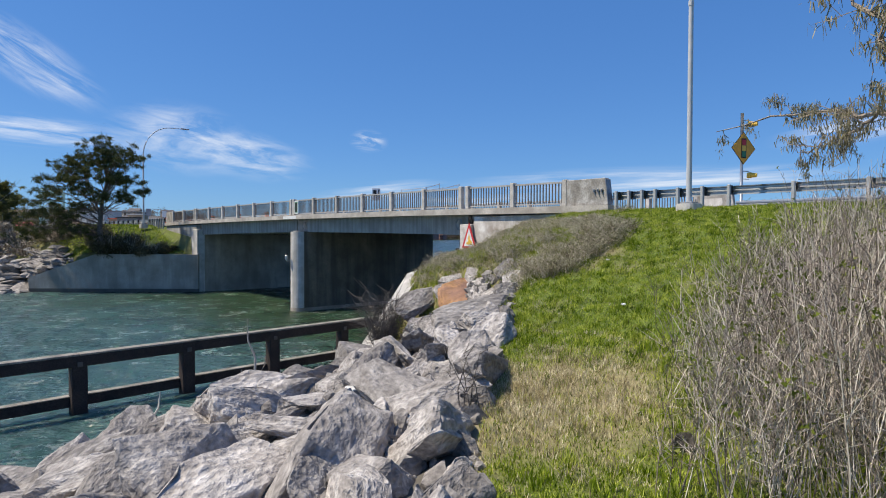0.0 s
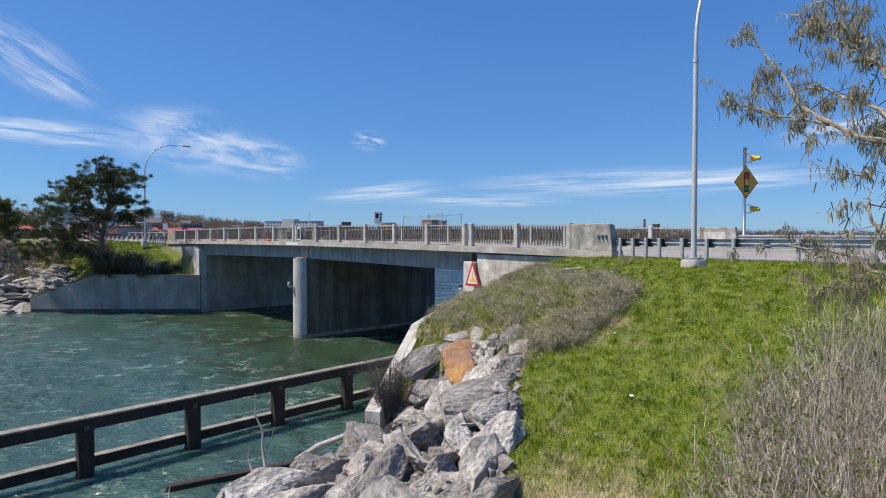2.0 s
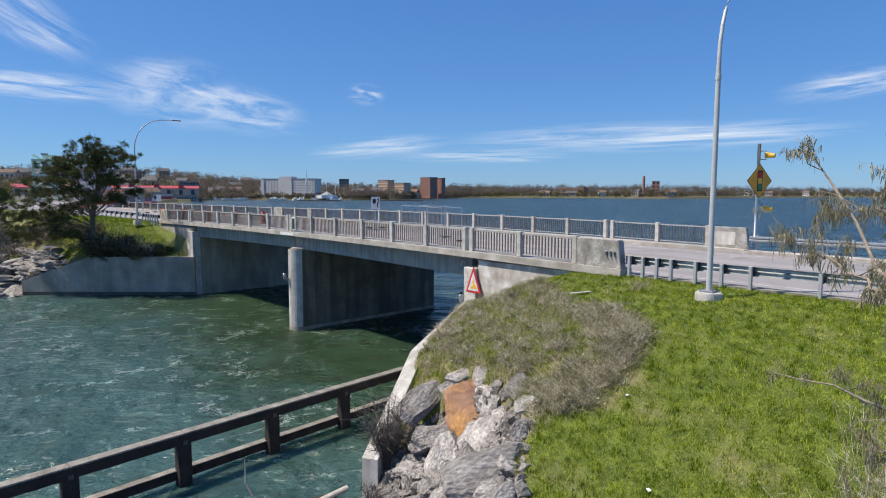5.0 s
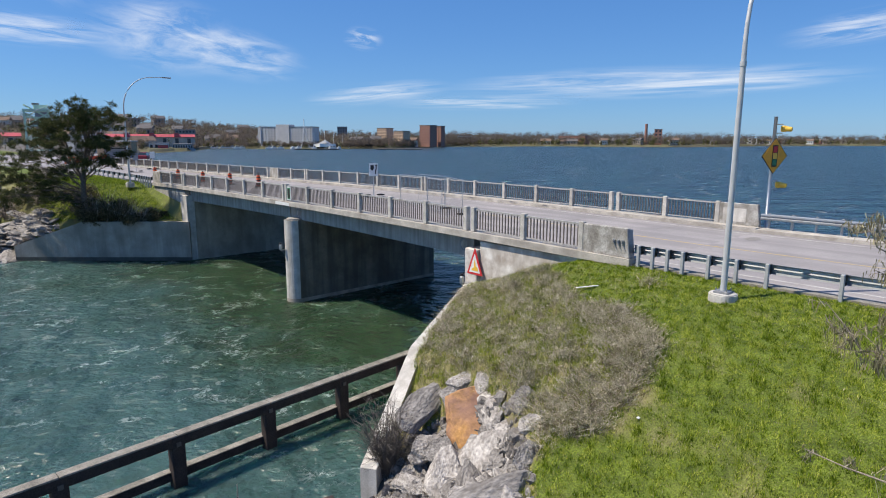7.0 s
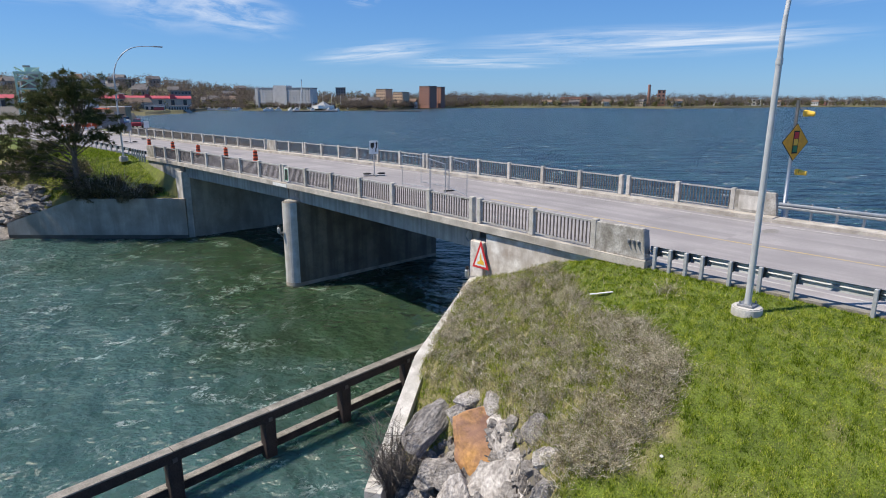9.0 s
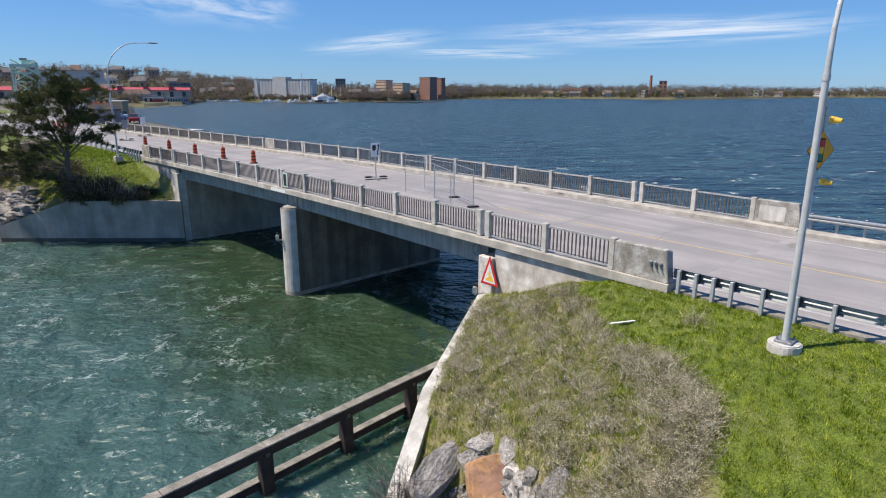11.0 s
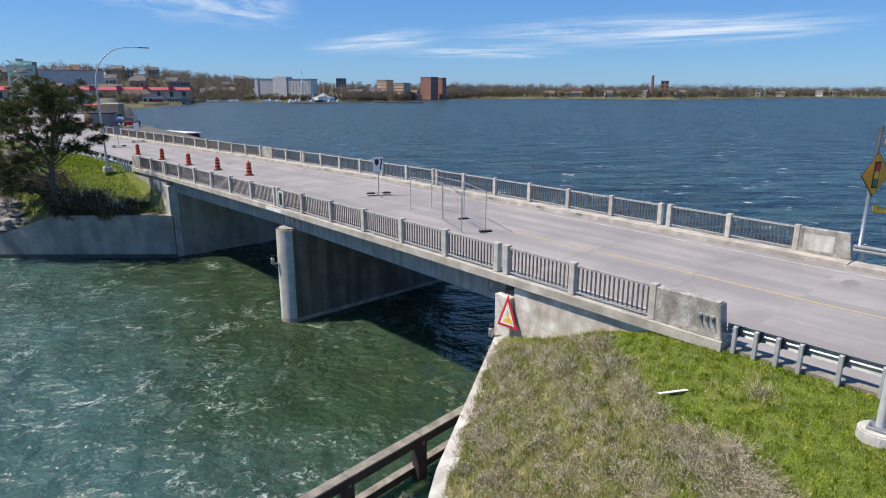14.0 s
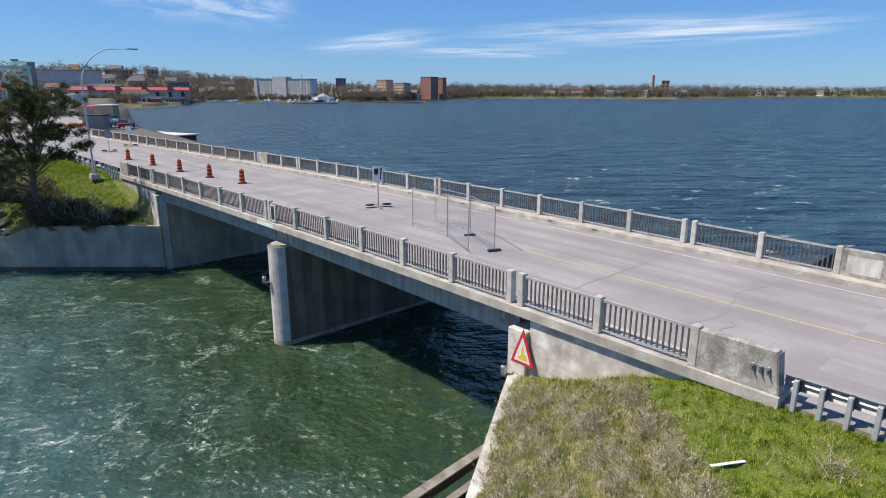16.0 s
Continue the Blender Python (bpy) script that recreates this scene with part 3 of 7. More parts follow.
# pier with a round nose; shade in its body colour, sunlight in the nose's
nose = [(20.35 + 0.62 * math.cos(a), 36.15 + 0.62 * math.sin(a)) for a in [radians(90 + 180 * k / 14) for k in range(15)]]
bpart("pier", prism(nose + [(31.6, 35.53), (31.6, 36.77)], -2.5, 5.22), CONC_PIER_SHADE, "stained concrete pier with a rounded nose, shade darkened into its colour")
bpart("sunlit_pier_nose", prism([(20.35 + 0.624 * math.cos(a), 36.15 + 0.624 * math.sin(a)) for a in [radians(96 + 168 * k / 14) for k in range(15)]], 0.1, 5.219), CONC_LIGHT, "rounded pier nose, paled in colour for the sunlight on it", smooth=False)
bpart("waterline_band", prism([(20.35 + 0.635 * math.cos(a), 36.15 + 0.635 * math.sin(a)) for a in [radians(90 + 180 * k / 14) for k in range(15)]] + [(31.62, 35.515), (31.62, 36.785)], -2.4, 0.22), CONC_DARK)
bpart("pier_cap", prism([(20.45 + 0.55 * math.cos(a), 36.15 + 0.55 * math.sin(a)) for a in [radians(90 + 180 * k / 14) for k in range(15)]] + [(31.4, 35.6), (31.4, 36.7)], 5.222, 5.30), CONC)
# abutments
bpart("abutment", box(XN - 0.08, 31.8, 13.2, 19.9, -2.5, 5.88, 0.02), CONC_WASH, "pale whitewashed concrete abutment")
bpart("abutment_column", box(XN - 0.23, 31.8, 19.9, 20.66, -2.5, 5.52, 0.03), CONC_WASH)
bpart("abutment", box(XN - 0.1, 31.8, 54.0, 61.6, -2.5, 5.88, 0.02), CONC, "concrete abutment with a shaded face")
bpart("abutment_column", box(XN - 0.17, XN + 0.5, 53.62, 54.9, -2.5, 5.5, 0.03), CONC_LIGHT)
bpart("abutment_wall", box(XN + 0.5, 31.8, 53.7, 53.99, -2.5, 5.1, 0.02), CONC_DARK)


def wing(points, tops, width, material, name, label):
    """Wall along plan points with a sloping top; width to the right of the way."""
    n = len(points)
    left, right = [Vector(p) for p in points], []
    for i, p in enumerate(left):
        d = (left[min(i + 1, n - 1)] - left[max(i - 1, 0)]).normalized()
        right.append(p + Vector((d.y, -d.x)) * width)
    bm = bmesh.new()
    for i in range(n - 1):
        q = [left[i], left[i + 1], right[i + 1], right[i]]
        prism([(v.x, v.y) for v in q][::-1], -2.5, [tops[i], tops[i + 1], tops[i + 1], tops[i]][::-1], bm)
    bmesh.ops.remove_doubles(bm, verts=bm.verts, dist=0.001)
    return bpart(name, bm, material, label)


wing([(20.05, 20.55), (13.35, 16.35), (9.8, 14.15)], [3.98, 3.66, 1.78], -0.45, CONC_LIGHT, "wing_wall", "sloping pale concrete wing wall")
wing([(20.15, 53.45), (13.5, 59.4), (9.2, 63.3)], [3.3, 3.3, 1.25], 0.5, CONC_DARK, "wing_wall", "grey stained concrete wing wall with sloping end")
WET_CONC = mat("wet_concrete", (0.10, 0.092, 0.075), (0.055, 0.052, 0.043), 1.2, 0.5, bump=0.2, bscale=20, fine=0.2)
wing([(20.142, 53.441), (13.492, 59.391), (9.192, 63.291)], [0.3, 0.3, 0.3], 0.5, WET_CONC, "waterline_band", "dark wet band at the foot of the wing wall")

# railing posts and panels
post_mesh = mesh_of(box(-0.12, 0.12, -0.11, 0.11, 0, 1.07, 0.02), "rail_post", CONC_POST)
bar_mesh = mesh_of(box(-0.016, 0.016, -0.023, 0.023, 0.13, 0.93), "baluster", RAILING)
for side, X in enumerate((XN, XF)):
    for y in NEAR_POSTS:
        part("rail_post", post_mesh, None, bridge, loc=(X - 26, y - 37, ztop(y)))
    for a, b in zip(NEAR_POSTS, NEAR_POSTS[1:]):
        if b - a < 1:
            continue
        mid, half, dz = (a + b) / 2, (b - a) / 2 - 0.11, (ztop(b) - ztop(a)) / (b - a)
        pan = part("railing_panel", swept([-half, half], lambda y: [(-0.045, 0.93 + dz * y), (0.045, 0.93 + dz * y), (0.045, 1.0 + dz * y), (-0.045, 1.0 + dz * y)]), TOPRAIL, bridge, "railing panel with a flat cap rail and upright bars", loc=(X - 26, mid - 37, ztop(mid)))
        part("bottom_rail", swept([-half, half], lambda y: [(-0.03, 0.08 + dz * y), (0.03, 0.08 + dz * y), (0.03, 0.13 + dz * y), (-0.03, 0.13 + dz * y)]), TOPRAIL, pan)
        n = 16
        offs = [-half + (k + 0.5) * 2 * half / n for k in range(n)]
        for o in offs:
            part("baluster", bar_mesh, None, pan, loc=(0, o, dz * o))
# end walls with a slanted outer edge
for X in (XN, XF):
    for y0, y1, s in ((NEAR_POSTS[0] - 0.12, END_A, -1), (NEAR_POSTS[-1] + 0.12, END_B, 1)):
        z = ztop(y1)
        bm = bmesh.new()
        vs = [[bm.verts.new((X + dx, y, zz)) for y, zz in ((y0, z), (y1, z), (y1 - s * 0.13, z + 1.04), (y0, z + 1.04))] for dx in (-0.13, 0.13)]
        bm.faces.new(vs[0])
        bm.faces.new(vs[1][::-1])
        for k in range(4):
            bm.faces.new((vs[0][k], vs[1][k], vs[1][(k + 1) % 4], vs[0][(k + 1) % 4]))
        bmesh.ops.bevel(bm, geom=list(bm.edges), offset=0.02, segments=1, affect="EDGES")
        bmesh.ops.recalc_face_normals(bm, faces=bm.faces)
        bpart("end_wall", bm, CONC_LICHEN, "solid concrete parapet end with a slanted edge")

# approach roads
solo("road_near", swept([-120, -60, -20, 0, 8, 12.66], lambda y: [(20.75, 5.97), (31.2, 5.97), (31.2, 5.5), (20.75, 5.5)]), ASPH, "worn pale asphalt road", "road", kind="structure")
solo("pavement_near", swept([-120, -60, -20, 0, 8, 12.66], lambda y: [(20.3, 5.985), (20.749, 5.985), (20.749, 5.5), (20.3, 5.5)]), mat("gravel_shoulder", (0.30, 0.275, 0.235), (0.19, 0.175, 0.15), 3, 0.95, bump=0.8, bscale=40, fine=0.4), "grey gravel road shoulder under the guard rail", "pavement", kind="structure")
solo("kerb_near", swept([-120, -60, -20, 0, 8, 12.66], lambda y: [(31.201, 6.12), (32.3, 6.12), (32.3, 5.4), (31.201, 5.4)]), KERB, "chipped concrete kerb beside the road", "kerb", kind="structure")
solo("road_far", swept([61.77, 70, 85, 100, 125], lambda y: [(20.6 - max(0, y - 75) * 0.12, 5.98), (31.2, 5.98), (31.2, 5.4), (20.6 - max(0, y - 75) * 0.12, 5.4)]), ASPH, "worn pale asphalt road", "road", kind="structure")
solo("yard_far", prism([(-14, 108), (10.0, 92), (15.2, 125.1), (33, 125.1), (44, 150), (50, 185), (30, 190), (-10, 150)], 5.0, 6.03), ASPH, "pale paved yard beyond the bridge", "road", kind="structure")


# ---- road furniture ----
def guard_rail(name, X, ys, zg, face, label):
    """W-beam guard rail on steel posts; face is the side (+1 or -1 in x) of the beam."""
    g = thing(name, (X, ys[0], zg), label, "guard rail")
    pm = mesh_of(box(-0.06, 0.06, -0.05, 0.05, -0.3, 0.74, 0.01), "post", GALV)
    blk = mesh_of(box(-0.07, 0.07, -0.06, 0.06, 0.42, 0.72, 0.01), "offset_block", BLACK)
    for y in ys:
        part("post", pm, None, g, loc=(0, y - ys[0], 0))
        part("offset_block", blk, None, g, loc=(face * 0.13, y - ys[0], 0))
    a, b = min(ys) - 0.3 - ys[0], max(ys) + 0.3 - ys[0]
    prof = [(0.20, 0.42), (0.28, 0.47), (0.28, 0.52), (0.22, 0.565), (0.28, 0.61), (0.28, 0.66), (0.20, 0.71)]
    sec = [(face * x, z) for x, z in prof] + [(face * (x - 0.012), z) for x, z in prof[::-1]]
    part("beam", swept([a, b], lambda y: sec), STEEL, g, "corrugated galvanised beam")
    return g


near_rail_ys = [12.4, 11.88, 11.36, 10.84, 10.0, 9.15, 8.27] + [8.27 - 1.905 * k for k in range(1, 24)]
guard_rail("guard_rail", 20.22, near_rail_ys, 5.93, 1, "galvanised steel guard rail beside the near road verge")
guard_rail("guard_rail", 32.15, [12.4, 11.4, 10.4, 9.4, 8.4] + [8.4 - 1.905 * k for k in range(1, 22)], 6.1, -1, "galvanised steel guard rail on the lake side kerb")
guard_rail("guard_rail", 20.1, [62.3 + 0.7 * k for k in range(6)] + [66.8 + 1.905 * k for k in range(14)], 5.9, 1, "galvanised steel guard rail beyond the bridge")


def street_lamp(x, y, z, height, reach, label):
    s = thing("street_lamp", (x, y, z), label, "street lamp", "street lamps")
    bm = bmesh.new()
    bmesh.ops.create_cone(bm, cap_ends=True, segments=24, radius1=0.39, radius2=0.38, depth=0.44, matrix=Matrix.Translation((0, 0, 0.0)))
    bmesh.ops.bevel(bm, geom=[e for e in bm.edges if e.calc_face_angle(0) > 1], offset=0.03, segments=2, affect="EDGES")
    part("concrete_base", bm, CONC_LIGHT, s, "round pale concrete footing")
    part("base_plate", box(-0.2, 0.2, -0.2, 0.2, 0.22, 0.28, 0.005), STEEL_DULL, s)
    for k in range(4):
        a = radians(45 + 90 * k)
        part("anchor_bolt", tube([(0.21 * math.cos(a), 0.21 * math.sin(a), 0.26), (0.21 * math.cos(a), 0.21 * math.sin(a), 0.36)], 0.02, 6), STEEL_DULL, s)
    h1 = height * 0.70
    part("lower_pole", tube([(0, 0, 0.28), (0, 0, 6.4)], [0.086, 0.072], 24), LAMPSTEEL, s)
    bend = [(0, 0, 6.38), (0, 0, h1)]
    n = 10
    for k in range(1, n + 1):
        a = k / n * math.pi / 2
        bend.append(((1 - math.cos(a)) * (height - h1) * 0.9, 0, h1 + math.sin(a) * (height - h1)))
    bend.append((reach - 0.5, 0, height + 0.05))
    part("curved_arm", tube(bend, [0.07, 0.06] + [0.056 - 0.02 * k / n for k in range(n)] + [0.03], 20), LAMPSTEEL, s)
    part("collar", tube([(0, 0, 6.36), (0, 0, 6.5)], 0.084, 24), LAMPSTEEL, s)
    part("lamp_head", box(reach - 0.6, reach + 0.25, -0.14, 0.14, height, height + 0.1, 0.03), STEEL_DULL, s, "slim flat lamp head")
    part("hand_hole_cover", box(0.075, 0.105, -0.05, 0.05, 0.8, 1.1, 0.01), STEEL, s)
    return s


lamp = street_lamp(18.53, 8.8, 5.78, 10.0, 4.2, "tall galvanised street lamp with a curved arm on the grass verge")
copy_thing(lamp, pose(18.9, 64.3, 5.85))
copy_thing(lamp, pose(25.2, 150.0, 6.03))


def timber_fender():
    x0, y0 = 3.94, 19.3
    way = Vector((1, 0.082, 0)).normalized()
    turn = math.degrees(math.atan2(way.y, way.x))
    f = thing("timber_fence", (x0, y0, 0), "dark weathered timber rail fence standing in the water", "fence")
    f.rotation_euler = (0, 0, radians(turn))
    pm = mesh_of(box(-0.2, 0.2, -0.17, 0.17, -2.0, 1.62, 0.03), "post", TIMBER)
    for k in range(-5, 6):
        part("post", pm, None, f, loc=(3.07 * k, 0, 0.015 * (k % 2)))
        part("bolt_plate", box(3.07 * k - 0.07, 3.07 * k + 0.07, -0.2, -0.171, 1.30, 1.44, 0.01), RAILING, f)
    # thin caps give the sunlit rail tops a paler colour
    for k in range(-5, 5):
        a, b = 3.07 * k + 0.012, 3.07 * (k + 1) - 0.012
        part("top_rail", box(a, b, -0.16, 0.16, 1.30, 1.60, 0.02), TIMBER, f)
        part("rail_cap", box(a, b, -0.17, 0.17, 1.603, 1.66, 0.01), TIMBER_TOP, f, "pale grey plank on the top rail, sunlight put into its colour")
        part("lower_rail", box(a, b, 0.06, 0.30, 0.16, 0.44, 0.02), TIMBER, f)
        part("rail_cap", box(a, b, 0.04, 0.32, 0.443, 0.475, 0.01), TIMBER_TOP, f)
    return f


timber_fender()


# ---- vegetation tools ----
def tri_mesh(name, co, material, per=3):
    """Mesh of loose polygons; co is (n * per, 3)."""
    n = len(co) // per
    me = bpy.data.meshes.new(name)
    me.vertices.add(n * per)
    me.vertices.foreach_set("co", np.asarray(co, np.float32).ravel())
    me.loops.add(n * per)
    me.loops.foreach_set("vertex_index", np.arange(n * per, dtype=np.int32))
    me.polygons.add(n)
    me.polygons.foreach_set("loop_start", np.arange(0, n * per, per, dtype=np.int32))
    me.update(calc_edges=True)
    me.materials.append(material)
    return me


def blades(P, h, w, lean, rs):
    """Grass blades at points P (n,3)."""
    n = len(P)
    a = rs.uniform(0, 2 * math.pi, n)
    side = np.stack([np.cos(a), np.sin(a), np.zeros(n)], 1) * (np.asarray(w)[:, None] / 2)
    b = rs.uniform(0, 2 * math.pi, n)
    k = rs.uniform(0.1, 1, n) * lean * h
    tip = P + np.stack([np.cos(b) * k, np.sin(b) * k, h * np.sqrt(np.clip(1 - (k / h) ** 2, 0.1, 1))], 1)
    return np.stack([P - side, P + side, tip], 1).reshape(-1, 3)


def leaf_cloud(centers, radii, n, size, rs, flat=1.0, hollow=0.35, slim=1.0):
    """n triangles of about that size, scattered in each ellipsoid."""
    out = []
    for c, r in zip(centers, radii):
        d = rs.normal(size=(n, 3))
        d /= np.linalg.norm(d, axis=1)[:, None]
        p = np.asarray(c) + d * np.asarray(r) * (rs.uniform(hollow, 1, n) ** 0.6)[:, None]
        s = size * rs.uniform(0.5, 1.4, n)
        u = rs.normal(size=(n, 3))
        u /= np.linalg.norm(u, axis=1)[:, None] / slim
        v = rs.normal(size=(n, 3))
        v[:, 2] *= flat
        v /= np.linalg.norm(v, axis=1)[:, None]
        out.append(np.stack([p - u * s[:, None] * 0.5, p + u * s[:, None] * 0.5, p + v * s[:, None]], 1).reshape(-1, 3))
    return np.concatenate(out)


def stalks(lines, sides=3):
    """Many thin tapered tubes. lines: list of (points (k,3) array, r0, r1). Returns verts, faces."""
    V, F, base = [], [], 0
    ang = np.arange(sides) * 2 * math.pi / sides
    for pts, r0, r1 in lines:
        k = len(pts)
        d = pts[-1] - pts[0]
        d = d / (np.linalg.norm(d) + 1e-9)
        a = np.cross(d, (0.3, 0.5, 0.81) if abs(d[2]) < 0.9 else (1, 0, 0))
        a /= np.linalg.norm(a) + 1e-9
        b = np.cross(d, a)
        ring = np.outer(np.cos(ang), a) + np.outer(np.sin(ang), b)
        rad = np.linspace(r0, r1, k)
        V.append((pts[:, None, :] + ring[None] * rad[:, None, None]).reshape(-1, 3))
        for i in range(k - 1):
            for s in range(sides):
                t = (s + 1) % sides
                F.append((base + i * sides + s, base + i * sides + t, base + (i + 1) * sides + t, base + (i + 1) * sides + s))
        base += k * sides
    return np.concatenate(V), F


def stalk_mesh(name, lines, material, sides=3):
    V, F = stalks(lines, sides)
    me = bpy.data.meshes.new(name)
    me.from_pydata(V.tolist(), [], F)
    me.materials.append(material)
    return me


LAWN = island_mat("lawn_blade", (0.055, 0.100, 0.005), (0.225, 0.315, 0.018), (0.58, 0.60, 0.13), trans=0.25, patch=2.6)
STRAW = island_mat("dry_blade", (0.13, 0.105, 0.05), (0.38, 0.32, 0.18), (0.70, 0.63, 0.44), patch=2.4)
PALE_STRAW = island_mat("pale_straw", (0.24, 0.195, 0.11), (0.50, 0.425, 0.27), (0.80, 0.72, 0.52), patch=3.0)
WEED = island_mat("grey_weed", (0.12, 0.095, 0.068), (0.33, 0.275, 0.205), (0.68, 0.60, 0.49), patch=2.4)
SEED = island_mat("weed_seed_head", (0.13, 0.15, 0.045), (0.34, 0.31, 0.18), (0.72, 0.66, 0.52), patch=2.0)
TWIG = island_mat("bare_twig", (0.082, 0.067, 0.057), (0.29, 0.243, 0.203), (0.74, 0.665, 0.57))
BUD = island_mat("spring_leaf", (0.10, 0.13, 0.02), (0.16, 0.19, 0.035), (0.22, 0.24, 0.06), trans=0.3)
NEEDLE = island_mat("pine_needle", (0.065, 0.078, 0.028), (0.14, 0.15, 0.052), (0.27, 0.25, 0.10), trans=0.35)
SCRUB = island_mat("scrub_leaf", (0.075, 0.072, 0.034), (0.15, 0.135, 0.065), (0.30, 0.255, 0.15), trans=0.2)
SCRUB_DARK = island_mat("dark_scrub_leaf", (0.035, 0.034, 0.017), (0.085, 0.074, 0.038), (0.20, 0.165, 0.10), trans=0.15)
CATKIN = island_mat("catkin", (0.15, 0.135, 0.075), (0.28, 0.25, 0.15), (0.50, 0.45, 0.29), trans=0.4)
WOODS = island_mat("bare_woods", (0.145, 0.12, 0.10), (0.175, 0.145, 0.12), (0.205, 0.17, 0.14), trans=0.5)
WOODS_GREEN = island_mat("budding_woods", (0.09, 0.095, 0.035), (0.13, 0.125, 0.05), (0.17, 0.15, 0.07))

# ---- riprap ----
def rock_mesh(seed, material, box3=(0.62, 0.45, 0.32), count=13, name="boulder"):
    r = random.Random(seed)
    bm = bmesh.new()
    for _ in range(count):
        p = [r.uniform(-1, 1) for _ in range(3)]
        k = max(abs(v) for v in p)
        p = [v / k * r.uniform(0.75, 1.0) for v in p]
        bm.verts.new([p[i] * box3[i] for i in range(3)])
    h = bmesh.ops.convex_hull(bm, input=bm.verts)
    junk = list({*h["geom_interior"], *h["geom_unused"]})
    bmesh.ops.delete(bm, geom=[g for g in junk if isinstance(g, bmesh.types.BMVert)], context="VERTS")
    bmesh.ops.dissolve_limit(bm, angle_limit=radians(12), verts=bm.verts, edges=bm.edges)
    bmesh.ops.bevel(bm, geom=list(bm.edges), offset=0.025, segments=2, affect="EDGES", profile=0.6)
    bmesh.ops.triangulate(bm, faces=bm.faces)
    for _ in range(3):
        long = [e for e in bm.edges if e.calc_length() > 0.10]
        if not long:
            break
        bmesh.ops.subdivide_edges(bm, edges=long, cuts=1)
        bmesh.ops.triangulate(bm, faces=[f for f in bm.faces if len(f.verts) > 3])
    bm.normal_update()
    off = Vector((seed * 3.7, seed * 1.3, 0))
    for v in bm.verts:
        q = v.co * 1
        layer = noise.noise(Vector((q.x * 1.5, q.y * 1.5, q.z * 9)) + off)
        v.co += v.normal * (0.04 * noise.noise(q * 2.5 + off) + 0.045 * layer + 0.02 * noise.noise(q * 6 + off) + 0.012 * noise.noise(q * 14 + off))
    return mesh_of(bm, name, material)


ROCKS = [rock_mesh(k, ROCK, (0.66, 0.46, 0.30 + 0.02 * (k % 5)), 14 + k % 6) for k in range(16)]
WETROCKS = [rock_mesh(k + 40, ROCK_WET) for k in range(5)]
rk = random.Random(7)
placed = [(11.75, 12.15, 1.0), (11.5, 11.6, 0.7)]


def boulder(me, x, y, z, s, rot, label="angular grey limestone boulder in the shore riprap", group="shore riprap"):
    ob = new("boulder", me)
    ob.location, ob.scale = (x, y, z), s
    ob.rotation_euler = [radians(a) for a in rot]
    return tagged(ob, label, "boulder", group)


def h1(f, x, y):
    return float(f(np.array([x]), np.array([y]))[0])


# the rust-coloured slab and its neighbours at the wing wall
slab = rock_mesh(91, ROCK_RUST, (0.60, 0.86, 0.24), 16)
boulder(slab, 11.9, 11.95, 2.88, (1.3, 1.6, 1.0), (40, -26, -40), "rust-orange stained stone slab leaning among grey boulders", "")
for x, y, z, s, rot, k in ((11.7, 13.85, 2.95, (1.6, 1.0, 0.5), (24, -20, 10), 1), (12.05, 11.15, 3.2, (1.0, 1.75, 0.6), (38, -24, -48), 2), (12.4, 12.25, 3.4, (1.1, 1.0, 0.5), (30, -22, -30), 10), (11.75, 10.55, 3.3, (0.9, 1.1, 0.5), (34, -22, -55), 11),
                        (11.0, 12.85, 2.3, (0.9, 0.9, 0.8), (20, -20, 10), 3), (10.9, 12.3, 2.45, (0.6, 0.8, 0.6), (30, -20, -20), 6), (10.45, 11.6, 2.3, (1.2, 0.9, 0.9), (24, -18, 40), 4), (11.15, 10.6, 2.85, (1.0, 1.7, 0.6), (34, -20, -58), 5), (11.25, 9.75, 3.15, (0.9, 1.5, 0.5), (30, -18, -62), 13),
                        (11.25, 11.4, 2.7, (1.1, 1.2, 0.6), (32, -22, -50), 9), (10.2, 12.7, 1.8, (0.9, 0.7, 0.8), (25, 10, 100), 8), (9.7, 10.4, 2.4, (1.1, 0.8, 0.8), (20, -15, 20), 7), (12.45, 13.2, 3.3, (0.8, 0.8, 0.45), (24, -22, -10), 12), (12.5, 11.85, 3.5, (0.8, 1.2, 0.5), (32, -22, -45), 14)):
    boulder(ROCKS[k], x, y, z + 0.08, s, rot)
    placed.append((x, y, 0.45 * max(s[0], s[1])))
for x, y in ((12.1, 10.7), (11.6, 9.95), (12.65, 12.5), (11.6, 13.1), (10.8, 9.4), (10.5, 10.3), (11.35, 12.75), (10.6, 12.9), (12.6, 13.4)):
    r = rk.uniform(0.45, 0.75)
    boulder(rk.choice(ROCKS), x, y, h1(near_height, x, y) + 0.08, (r * 1.1, r * 1.1, r * 0.7), (rk.uniform(15, 40), rk.uniform(-30, -10), rk.uniform(-60, 20)))
tries = 0
